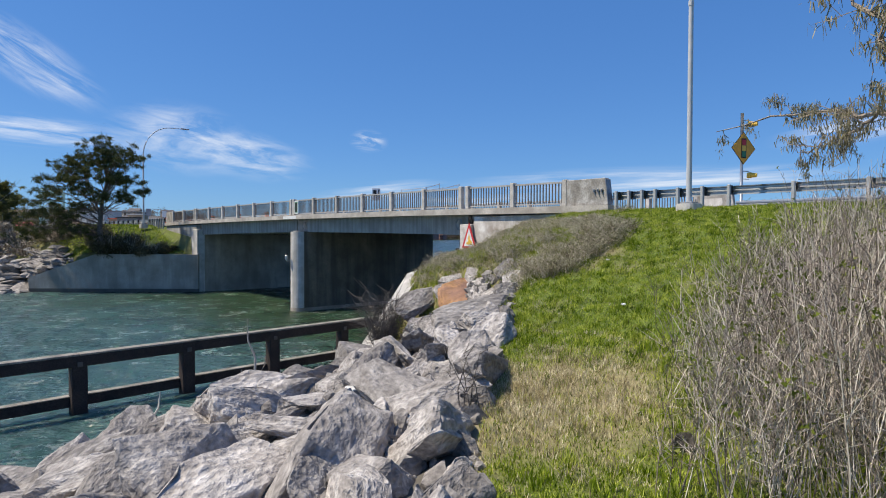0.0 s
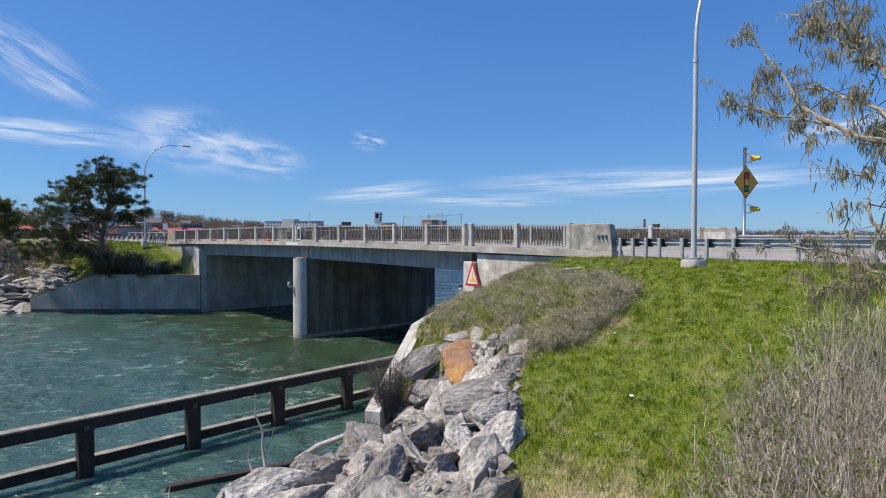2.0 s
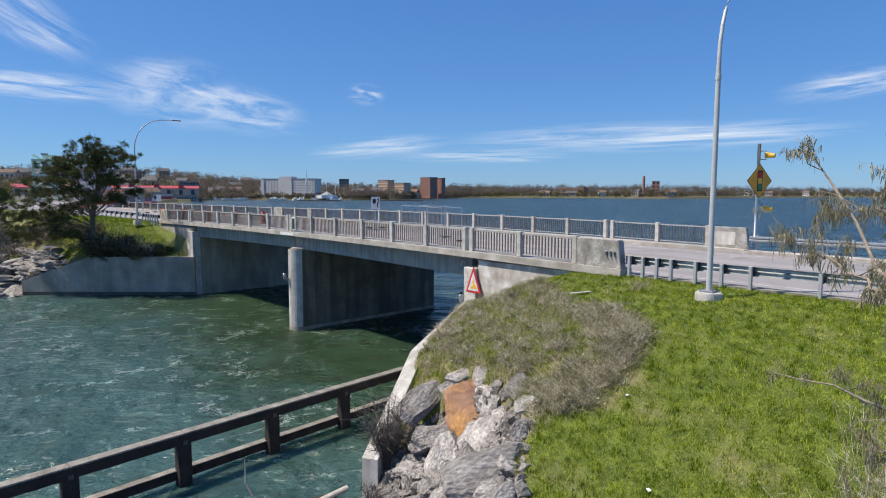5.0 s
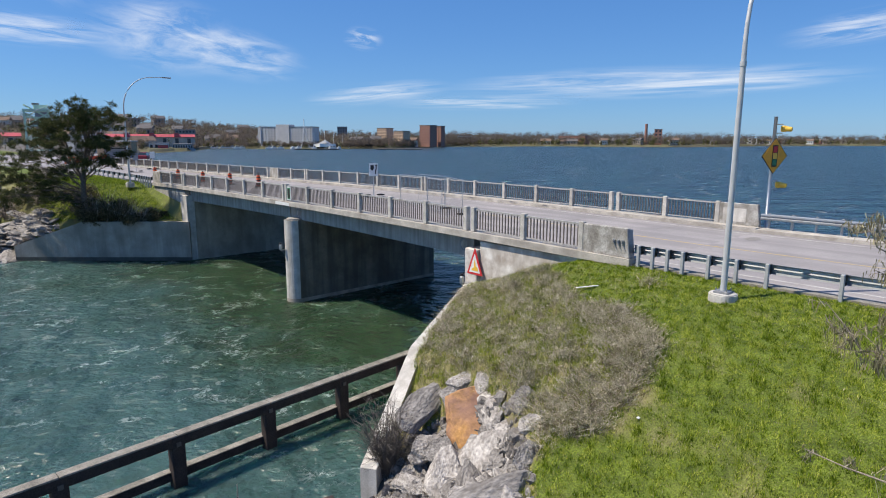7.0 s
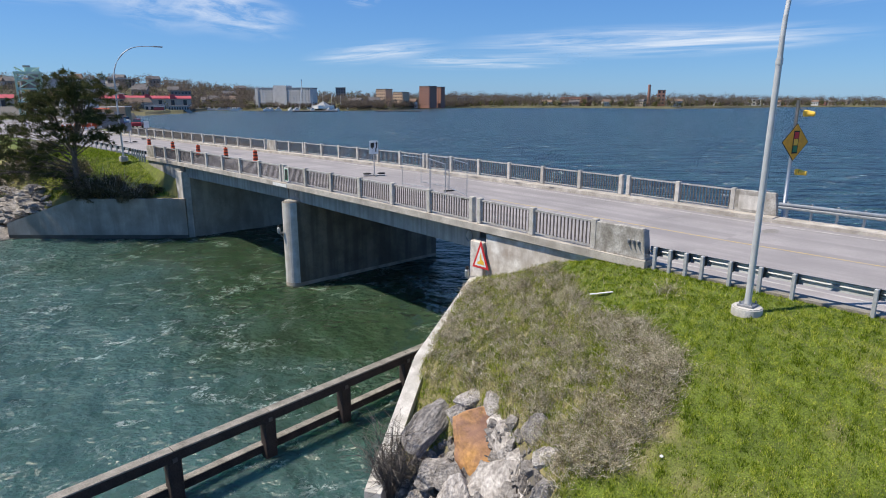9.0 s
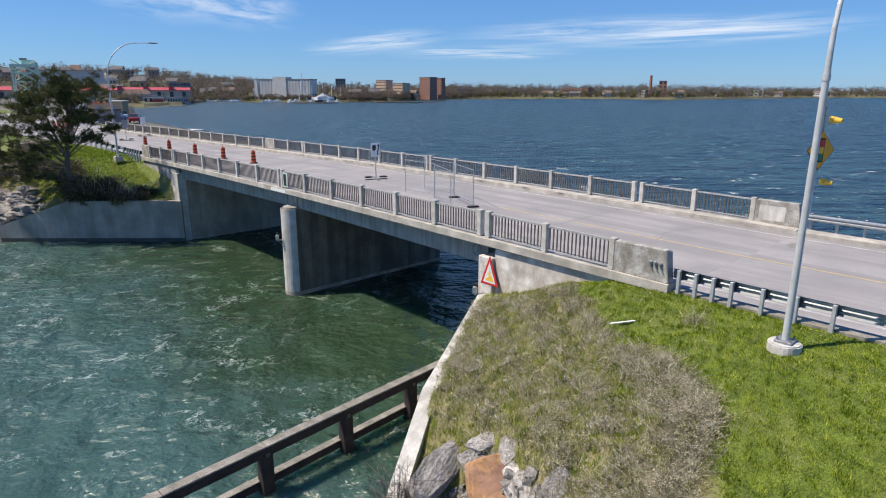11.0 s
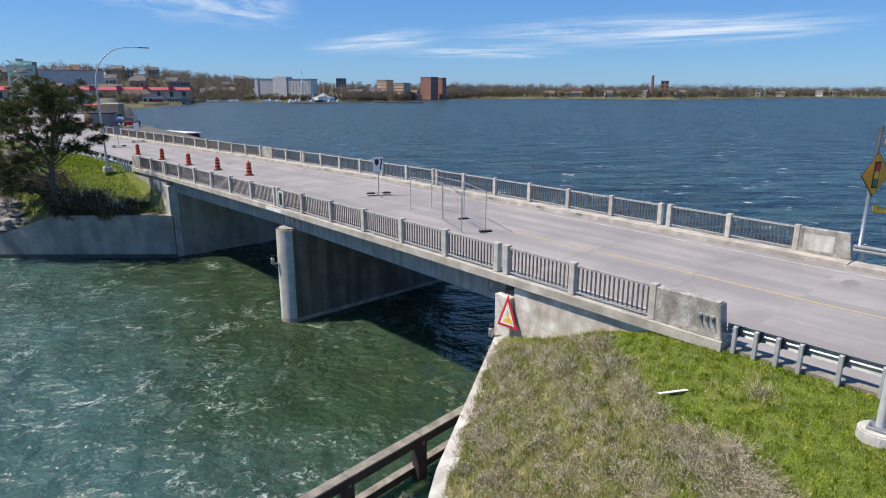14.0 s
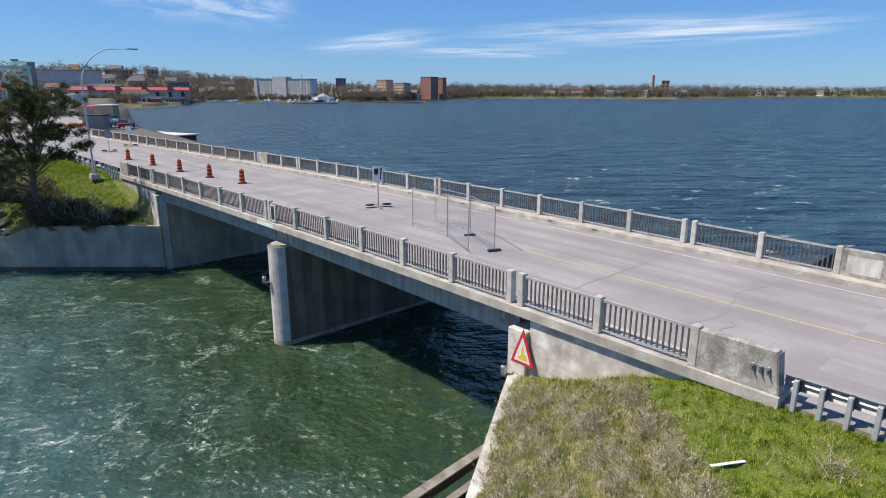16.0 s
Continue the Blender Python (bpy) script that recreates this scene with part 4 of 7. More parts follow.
while len(placed) < 205 and tries < 5000:
    tries += 1
    x = rk.uniform(0.2, 12.9)
    e, s = h1(lambda X, Y: line_y(EDGE, X), x, 0), h1(lambda X, Y: line_y(SHORE, X), x, 0)
    if s - e < 0.4:
        continue
    y = rk.uniform(e + 0.15, s + (0.5 if x > 8 else -1.3))
    if x > 9.3 and y > s - 0.55:
        continue
    r = (0.52 if tries < 220 else 0.52 if tries < 800 else 0.38 if tries < 2500 else 0.29 if tries < 7000 else 0.22) * rk.uniform(0.75, 1.35)
    if y > s - 4.6:
        r *= 0.64
    if y - e < 0.6:
        r = min(r, 0.5)
    if bool(ledge(x, y)) or any((x - a) ** 2 + (y - b) ** 2 < (0.62 * (r + c)) ** 2 for a, b, c in placed):
        continue
    placed.append((x, y, r))
    z = h1(near_height, x, y)
    k = r / 0.55
    wet = z < 0.1
    boulder(rk.choice(WETROCKS if wet else ROCKS), x, y, z + (0.12 if y < s - 5 else 0.0) * k, (k * rk.uniform(1.05, 1.65), k * rk.uniform(0.75, 1.05), k * rk.uniform(0.65, 1.05)),
            (rk.uniform(12, 44), rk.uniform(-24, 12), rk.gauss(28, 24) + rk.choice((0, 0, 180))),
            "dark wet boulder at the waterline" if wet else "angular grey limestone boulder in the shore riprap")
# small stones in the gaps
def pebble(seed):
    r = random.Random(seed)
    bm = bmesh.new()
    for _ in range(14):
        d = Vector((r.gauss(0, 1), r.gauss(0, 1), r.gauss(0, 1))).normalized()
        bm.verts.new((d.x, d.y * 0.8, d.z * 0.6))
    bmesh.ops.convex_hull(bm, input=bm.verts)
    bmesh.ops.triangulate(bm, faces=bm.faces)
    bm.verts.index_update()
    out = np.array([v.co[:] for v in bm.verts]), np.array([[v.index for v in f.verts] for f in bm.faces])
    bm.free()
    return out


PEBBLES = [pebble(k) for k in range(8)]
co, fa, base = [], [], 0
for k in range(4200):
    x = rk.uniform(0.2, 12.6) if k < 3000 else rk.uniform(-14.0, 0.5)
    e, s = h1(lambda X, Y: line_y(EDGE, X), x, 0), h1(lambda X, Y: line_y(SHORE, X), x, 0)
    y = rk.uniform(e + 0.05, s - (0.5 if x > 9.3 else 0))
    r = 0.07 + 0.24 * rk.random() ** 2 if k < 3000 else 0.2 + 0.35 * rk.random()
    if bool(ledge(x, y)):
        continue
    v, f = PEBBLES[k % 8]
    m = np.array(Euler((rk.uniform(0, 6), rk.uniform(0, 6), rk.uniform(0, 6))).to_matrix())
    co.append(v @ m.T * r + (x, y, h1(near_height, x, y) + r * 0.15))
    fa.append(f + base)
    base += len(v)
me = bpy.data.meshes.new("rubble")
me.from_pydata(np.concatenate(co).tolist(), [], np.concatenate(fa).tolist())
me.materials.append(ROCK)
tagged(new("rubble", me), "small grey stones between the boulders", "rubble", kind="stuff")
# far bank riprap
far_placed = []
for _ in range(3000):
    x = rk.uniform(-6.0, 12.2)
    s = h1(lambda X, Y: line_y(FAR_SHORE, X), x, 0)
    y = s + rk.uniform(-1.2 if x < 9.2 else 0.4, 9.0 if x < 8.6 else 4.5)
    r = rk.uniform(0.5, 1.25)
    if any((x - a) ** 2 + (y - b) ** 2 < (0.6 * (r + c)) ** 2 for a, b, c in far_placed):
        continue
    far_placed.append((x, y, r))
    z = h1(far_height, x, y)
    k = r / 0.55
    boulder(rk.choice(ROCKS), x, y, max(z, -0.3) + 0.1 * k, (k * 1.3, k, k * 0.6), (rk.uniform(0, 20), rk.uniform(-20, 5), rk.uniform(0, 180)), "pale flat boulder on the far shore", "far shore riprap")
    if len(far_placed) > 84:
        break

# smaller stones of the far shore
co, fa, base = [], [], 0
for k in range(1100):
    x = rk.uniform(-8, 12.2)
    y = float(line_y(FAR_SHORE, x)) + rk.uniform(-1.0 if x < 9.2 else 0.5, 9.0 if x < 8.6 else 4.5)
    r = 0.2 + 0.65 * rk.random() ** 2
    v, f = PEBBLES[k % 8]
    m = np.array(Euler((rk.uniform(-0.4, 0.4), rk.uniform(-0.4, 0.4), rk.uniform(0, 6))).to_matrix())
    co.append((v * (1.5, 1.2, 0.7)) @ m.T * r + (x, y, max(h1(far_height, x, y), -0.2) + r * 0.2))
    fa.append(f + base)
    base += len(v)
me = bpy.data.meshes.new("far_rubble")
me.from_pydata(np.concatenate(co).tolist(), [], np.concatenate(fa).tolist())
me.materials.append(ROCK)
tagged(new("far_rubble", me), "flat grey stones piled along the far shore", "rubble", kind="stuff")

# ---- turf ----
gs = np.random.RandomState(4)


def scatter(n, x0, x1, y0, y1, keep, f=near_height):
    X, Y = gs.uniform(x0, x1, n), gs.uniform(y0, y1, n)
    k = keep(X, Y)
    X, Y = X[k], Y[k]
    return np.stack([X, Y, f(X, Y) - 0.01], 1)


def on_grass(X, Y):
    return ((Y < line_y(EDGE, X) + 0.15 + 0.3 * wave_noise(X, Y, 14, 1.5)) | ledge(X, Y)) & (X < 20.3)


P = scatter(1250000, 3.0, 20.3, -5, 19.8, lambda X, Y: on_grass(X, Y) & (dryness(X, Y) < gs.uniform(0.15, 1.0, len(X))) & (wave_noise(X, Y, 44, 0.35) + 0.6 * wave_noise(X, Y, 45, 0.17) > gs.uniform(-1.8, 0.3, len(X))))
tall = 0.5 + 0.5 * wave_noise(P[:, 0], P[:, 1], 17, 1.6)
tuft = np.clip(0.5 + 0.9 * wave_noise(P[:, 0], P[:, 1], 46, 0.30) + 0.5 * wave_noise(P[:, 0], P[:, 1], 47, 0.14), 0, 1.6)
h = gs.uniform(0.035, 0.09, len(P)) * (0.7 + 0.5 * np.clip(tall, 0, 1)) * (0.45 + 1.0 * tuft)
Q = scatter(26000, 4.0, 9.5, 1.0, 8.0, lambda X, Y: on_grass(X, Y) & (wave_noise(X, Y, 61, 0.7) + 0.3 > gs.uniform(-0.6, 0.8, len(X))))
tagged(new("lawn_grass", tri_mesh("lawn_grass", np.concatenate([blades(P, h, gs.uniform(0.009, 0.020, len(P)), 0.75, gs), blades(Q, gs.uniform(0.05, 0.13, len(Q)), gs.uniform(0.006, 0.012, len(Q)), 0.8, gs)]), LAWN)), "short bright green mown grass", "grass", kind="stuff")
P = scatter(330000, 3.0, 20.1, -4, 20.2, lambda X, Y: on_grass(X, Y) & (dryness(X, Y) * 0.9 + 0.16 > gs.uniform(0.1, 1.0, len(X))))
up = sstep(9.0, 12.0, P[:, 1]) * 0.10
h = gs.uniform(0.04, 0.10, len(P)) + up * gs.uniform(0.2, 1.3, len(P)) ** 2 * (1 + 0.8 * wave_noise(P[:, 0], P[:, 1], 51, 0.8))
tagged(new("dry_grass", tri_mesh("dry_grass", blades(P, h, gs.uniform(0.007, 0.016, len(P)), 0.97, gs), STRAW)), "dry straw-coloured grass on the bank", "grass", kind="stuff")
P = scatter(310000, 9.0, 20.1, 8.5, 20.2, lambda X, Y: on_grass(X, Y) & (dryness(X, Y) > 0.3) & (0.7 * wave_noise(X, Y, 83, 0.55) + 0.6 * wave_noise(X, Y, 84, 0.22) + 1.2 * np.exp(-((X - 15.4) ** 2 + (Y - 11.0) ** 2) / 1.6) > gs.uniform(-0.7, 0.7, len(X))))
tagged(new("fresh_grass", tri_mesh("fresh_grass", blades(P, gs.uniform(0.09, 0.24, len(P)), gs.uniform(0.007, 0.014, len(P)), 0.6, gs), LAWN)), "fresh green shoots among dry weeds", "grass", kind="stuff")
# trampled straw between the boulders and the thicket
P = scatter(90000, 3.8, 9.0, 2.2, 8.4, lambda X, Y: on_grass(X, Y) & (np.exp(-(((X - 6.1) / 1.7) ** 2 + ((Y - 4.9) / 1.5) ** 2)) + 0.45 * wave_noise(X, Y, 62, 0.7) + 0.3 * wave_noise(X, Y, 63, 0.3) > gs.uniform(0.1, 0.9, len(X))))
tagged(new("straw_litter", tri_mesh("straw_litter", blades(P, gs.uniform(0.05, 0.13, len(P)), gs.uniform(0.006, 0.012, len(P)), 0.99, gs), PALE_STRAW)), "flattened pale straw on a worn patch of the bank", "grass", kind="stuff")
# grey weed tufts on the slope
HEDGE = ((16.3, 10.9), (15.9, 10.2), (15.4, 9.6), (14.8, 9.2), (14.1, 8.95), (13.4, 8.9), (12.7, 9.0), (12.1, 9.2))
lines = []
tufts = []
for _ in range(6400):
    x, y = gs.uniform(10.9, 19.5), gs.uniform(8.6, 19.8)
    d = h1(dryness, x, y)
    near = min(math.hypot(x - a, (y - b) * 0.9) for a, b in HEDGE)
    ridge = 0.8 * math.exp(-(near / 0.62) ** 2) + 0.7 * h1(lambda X, Y: wave_noise(X, Y, 71, 0.7), x, y)
    if y > h1(lambda X, Y: line_y(EDGE, X), x, 0) - 0.1 or (d < 0.3 and near > 0.5) or gs.uniform() > 0.43 + ridge:
        continue
    tufts.append((x, y, 0.12 + 0.27 * min(1, max(0, ridge))))
heads = []
for x, y, s in tufts:
    z = h1(near_height, x, y)
    for _ in range(18):
        a, l = gs.uniform(0, 6.28), gs.uniform(0.5, 1.3) * s
        q = np.array([x + gs.normal() * 0.13, y + gs.normal() * 0.13, z])
        k = gs.uniform(0.3, 1.3)
        e = q + np.array([math.cos(a) * l * k, math.sin(a) * l * k, l * 0.75])
        lines.append((np.array([q, (q + e) / 2 + (0, 0, 0.02), e]), 0.0045, 0.003))
        heads.append(e)
tagged(new("weed_seed_heads", tri_mesh("weed_seed_heads", leaf_cloud(heads, [(0.05, 0.05, 0.03)] * len(heads), 6, 0.022, gs), SEED)), "pale seed heads and small leaves of the bank weeds", "weeds", kind="stuff")
tagged(new("dead_weeds", stalk_mesh("weed_tufts", lines, WEED)), "grey-brown dead weed stalks on the bank", "weeds", kind="stuff")

# far bank grass
P = scatter(60000, 12.0, 20.0, 54, 80, lambda X, Y: Y > line_y(FAR_SHORE, X) + 0.8, far_height)
tagged(new("far_grass", tri_mesh("far_grass", blades(P, gs.uniform(0.08, 0.25, len(P)), gs.uniform(0.02, 0.04, len(P)), 0.7, gs), LAWN)), "green grass on the far bank", "grass", kind="stuff")

# ---- bare thicket in the foreground ----
def thicket():
    bs = np.random.RandomState(11)
    lines, leaves = [], []
    count = 0
    while count < 4300:
        x, y = bs.uniform(4.2, 11.0), bs.uniform(-5.5, 3.6)
        if y > 2.1 + 0.3 * (x - 4.4) - 0.25 * max(0, x - 8.5) ** 2 + 0.3 * math.sin(x * 3.1) or x < 4.55 + 0.25 * math.sin(y * 4) + max(0, -y) * 0.25:
            continue
        if ((x - 7.6) / (3.3 + 0.3 * math.sin(y * 2.3)) if x > 7.6 else 0) ** 4 + ((y + 1.4) / (4.4 + 0.4 * math.sin(x * 2.1)) if y < -1.4 else 0) ** 4 > 1:
            continue
        count += 1
        z = h1(near_height, x, y)
        deep = 2.1 + 0.3 * (x - 4.4) - y
        H = (1.45 + 0.45 * min(max(deep, 0.0), 1.7) + 0.06 * min(x - 4.3, 4.0)) * bs.uniform(0.62, 1.08)
        a, k = bs.uniform(0, 6.28), bs.uniform(0.03, 0.36) * H
        e = np.array([x + math.cos(a) * k, y + math.sin(a) * k, z + H])
        q = np.array([x, y, z - 0.05])
        m1 = q + (e - q) * 0.35 + bs.normal(size=3) * 0.08
        m2 = q + (e - q) * 0.7 + bs.normal(size=3) * 0.09
        lines.append((np.array([q, m1, m2, e]), bs.uniform(0.0032, 0.0068), 0.002))
        for _ in range(17):
            t = bs.uniform(0.25, 0.95)
            s0 = q + (e - q) * t + (m1 - q - (e - q) * 0.35) * (1 - abs(t - 0.5))
            v = bs.normal(size=3)
            v[2] = abs(v[2]) * 1.3 + 0.45
            v *= bs.uniform(0.09, 0.32) / np.linalg.norm(v)
            lines.append((np.array([s0, s0 + v * 0.6 + bs.normal(size=3) * 0.015, s0 + v]), 0.0028, 0.0014))
            if bs.uniform() < (0.22 if deep < 0.7 else 0.07):
                leaves.append(s0 + v)
    b = thing("bare_shrub", (7.5, 0.0, 2.9), "tall leafless grey-brown thicket with a few green buds", "shrub")
    me = stalk_mesh("stems", lines, TWIG)
    part("stem_mass", me, None, b, loc=(-7.5, 0, -2.9))
    co = leaf_cloud(leaves, [(0.03, 0.03, 0.03)] * len(leaves), 4, 0.035, bs)
    part("bud_foliage", tri_mesh("bud_foliage", co, BUD), None, b, "small fresh green leaf buds", loc=(-7.5, 0, -2.9))


thicket()


def twiggy(x, y, z, height, n, seed, label, spread=0.6):
    """Small bare shrub of forking twigs."""
    bs = np.random.RandomState(seed)
    lines = []
    for _ in range(n):
        a, l = bs.uniform(0, 6.28), height * bs.uniform(0.6, 1.1)
        q = bs.normal(size=3) * (0.08, 0.08, 0)
        e = np.array([math.cos(a) * l * spread * bs.uniform(0.2, 1), math.sin(a) * l * spread * bs.uniform(0.2, 1), l])
        m = (q + e) / 2 + bs.normal(size=3) * 0.05
        lines.append((np.array([q, m, e]), 0.012, 0.004))
        for _ in range(6):
            t = bs.uniform(0.3, 1)
            s0 = q + (e - q) * t
            v = bs.normal(size=3)
            v[2] = abs(v[2]) * 0.6
            v *= height * bs.uniform(0.15, 0.38) / np.linalg.norm(v)
            lines.append((np.array([s0, s0 + v * 0.5 + bs.normal(size=3) * 0.02, s0 + v]), 0.006, 0.0025))
    ob = new("bare_shrub", stalk_mesh("bare_shrub", lines, SKIN_BROWN))
    ob.location = (x, y, z)
    return tagged(ob, label, "shrub")


twiggy(10.5, 13.95, 1.35, 1.9, 120, 2, "leafless dark shrub beside the wing wall", 0.55)
twiggy(8.6, 12.0, 1.5, 0.9, 18, 3, "small leafless shrub growing between boulders", 0.5)
twiggy(5.0, 5.0, 2.75, 0.8, 5, 5, "thin leafless saplings at the edge of the boulders", 0.35)


# ---- overhanging tree with catkins ----
def catkin_tree():
    bs = np.random.RandomState(23)
    base = np.array([6.9, -0.7, 2.9])
    t = thing("tree", base.tolist(), "spreading tree with drooping olive-grey catkins, in first leaf", "tree")
    part("trunk", tube([(0, 0, -0.4), (0.05, 0.1, 1.6), (-0.1, 0.3, 3.4), (0.1, 0.2, 5.2), (0.3, 0.1, 7.6)], [0.2, 0.17, 0.13, 0.09, 0.03], 10), SKIN_BROWN, t, smooth=True)
    limbs = [((6.8, -0.4, 6.0), (6.7, 1.0, 7.1), (6.9, 1.5, 7.6), (7.2, 2.1, 7.9), (7.6, 2.5, 8.2), (8.2, 3.1, 9.1), (8.3, 3.4, 9.4)),
             ((7.2, 2.1, 7.9), (7.8, 2.9, 8.2), (7.9, 3.4, 8.4)),
             ((6.9, -0.4, 6.6), (6.4, 0.9, 7.5), (6.6, 1.5, 8.2), (6.6, 1.7, 8.5), (6.8, 1.9, 9.0), (7.0, 2.1, 9.6)),
             ((6.6, 1.6, 8.3), (7.1, 2.0, 8.7), (7.2, 2.3, 9.1)),
             ((6.8, -0.4, 5.2), (5.7, 0.8, 6.0), (5.8, 1.2, 6.5), (5.8, 1.4, 6.9), (6.1, 1.5, 7.3)),
             ((6.8, -0.5, 4.8), (7.0, 0.6, 5.8), (7.9, 1.6, 6.3), (8.5, 2.2, 6.5), (9.0, 3.0, 6.6), (9.3, 4.0, 6.55)),
             ((7.9, 1.6, 6.3), (8.3, 2.0, 6.1), (8.8, 2.7, 6.1)),
             ((6.9, -0.4, 6.3), (7.5, 1.3, 7.4), (8.4, 1.9, 8.2), (9.1, 2.6, 8.7), (9.4, 3.5, 8.7))]
    fine, cat, bark = [], [], []
    for way in limbs:
        knots = np.array(way)
        u = np.linspace(0, len(way) - 1, 13)
        pts = np.stack([np.interp(u, np.arange(len(way)), knots[:, c]) for c in range(3)], 1)
        pts[1:-1] += bs.normal(size=(11, 3)) * 0.035
        st, tip = knots[0], knots[-1]
        thick = 0.045 if len(way) > 3 else 0.02
        bark.append((pts, thick, 0.006))
        for _ in range((10 if way[-1][2] < 7 else 5) + 3 * len(way)):
            u = bs.uniform(0.25 if len(way) > 3 else 0.05, 1.0)
            i = min(int(u * 12), 11)
            s0 = pts[i] + (pts[i + 1] - pts[i]) * (u * 12 - i)
            v = bs.normal(size=3) * (0.6, 0.6, 0.55) + (tip - st) / np.linalg.norm(tip - st) * 0.5
            v *= bs.uniform(0.15, 0.5) / np.linalg.norm(v)
            mid = s0 + v * 0.5 + bs.normal(size=3) * 0.05
            fine.append((np.array([s0, mid, s0 + v]), 0.009, 0.003))
            for _ in range(5):
                w = bs.uniform(0.25, 1)
                c0 = s0 + v * w
                tw = bs.normal(size=3) * 0.06
                fine.append((np.array([c0, c0 + tw]), 0.0035, 0.002))
                for _ in range(bs.randint(10, 17)):
                    p0 = c0 + tw * bs.uniform(0.3, 1.1) + bs.normal(size=3) * 0.03
                    l = bs.uniform(0.035, 0.09)
                    sd = bs.normal(size=3)
                    sd *= bs.uniform(0.004, 0.008) / np.linalg.norm(sd)
                    sw = bs.normal(size=3) * 0.02
                    cat.append(np.array([p0 - sd, p0 + sd, p0 + sw + (0, 0, -l) + sd * 0.6, p0 + sw + (0, 0, -l) - sd * 0.6]))
    part("limb_frame", stalk_mesh("limbs", bark, PALE_BARK, 6), None, t, loc=(-base).tolist())
    part("twig_mass", stalk_mesh("twigs", fine, PALE_BARK, 3), None, t, loc=(-base).tolist())
    part("catkin_foliage", tri_mesh("catkins", np.concatenate(cat), CATKIN, 4), None, t, "drooping olive-grey catkins", loc=(-base).tolist())


catkin_tree()


# ---- far bank trees and shrubs ----
def pine(x, y, z, height, seed, label, leftward=1.0):
    bs = np.random.RandomState(seed)
    t = thing("pine_tree", (x, y, z), label, "tree")
    lean = np.array([0.15, 0.1, 0]) * height * 0.3
    part("trunk", tube([(0, 0, -0.5), (0.0, 0.0, height * 0.3), (lean * 0.6 + (0, 0, height * 0.65)).tolist(), (lean + (0, 0, height * 0.97)).tolist()], [0.2, 0.16, 0.1, 0.03], 8), PINE_BARK, t, smooth=True)
    left = np.array([-0.74, 0.67, 0])
    limbs, cc, cr = [], [], []
    for k in range(112):
        u = bs.uniform(0.10, 0.99) ** 0.9
        s0 = lean * u + np.array([0, 0, height * u])
        a = bs.uniform(0, 6.28)
        v = np.array([math.cos(a), math.sin(a), 0]) * (0.8 - 0.5 * u) + left * (0.45 * leftward * (1.1 - u)) * bs.uniform(0, 2)
        L = height * (0.74 - 0.46 * u) * bs.uniform(0.55, 1.25)
        L *= 1 + 0.5 * leftward * max(0.0, float(v @ left) / (np.linalg.norm(v) + 1e-6)) * (u < 0.5)
        v = v / (np.linalg.norm(v) + 1e-6) * L
        e = s0 + v + (0, 0, L * bs.uniform(-0.1, 0.35))
        limbs.append((np.array([s0, s0 + v * 0.5 + (0, 0, bs.uniform(-0.1, 0.2)), e]), 0.05, 0.012))
        if u < 0.34 and bs.uniform() < 0.55:
            continue
        for _ in range(5):
            w = bs.uniform(0.4, 1.1)
            c = s0 + (e - s0) * w + bs.normal(size=3) * (0.35, 0.35, 0.16)
            limbs.append((np.array([s0 + (e - s0) * min(w, 1) * 0.85, c]), 0.016, 0.006))
            cc.append(c)
            r = bs.uniform(0.28, 0.6) * height / 9
            cr.append((r, r, r * 0.5))
    for k in range(6):
        cc.append(lean + (bs.normal() * 0.5, bs.normal() * 0.5, height * bs.uniform(0.86, 1.0)))
        cr.append((0.55, 0.55, 0.4))
    part("limb_frame", stalk_mesh("limbs", limbs, PINE_BARK, 4), None, t)
    part("crown", tri_mesh("crown", leaf_cloud(cc, cr, 50, 0.28, bs, hollow=0.1, slim=0.3), NEEDLE), None, t, "dark green needle clumps")
    return t


pine(8.0, 76.0, 4.5, 5.6, 5, "dark pine behind the stony far shore", 0.5)
pine(4.0, 80.0, 4.8, 5.2, 6, "dark pine behind the stony far shore", 0.5)


PINE_DARK = island_mat("dark_pine_needle", (0.030, 0.040, 0.013), (0.070, 0.082, 0.029), (0.155, 0.152, 0.062), trans=0.22)


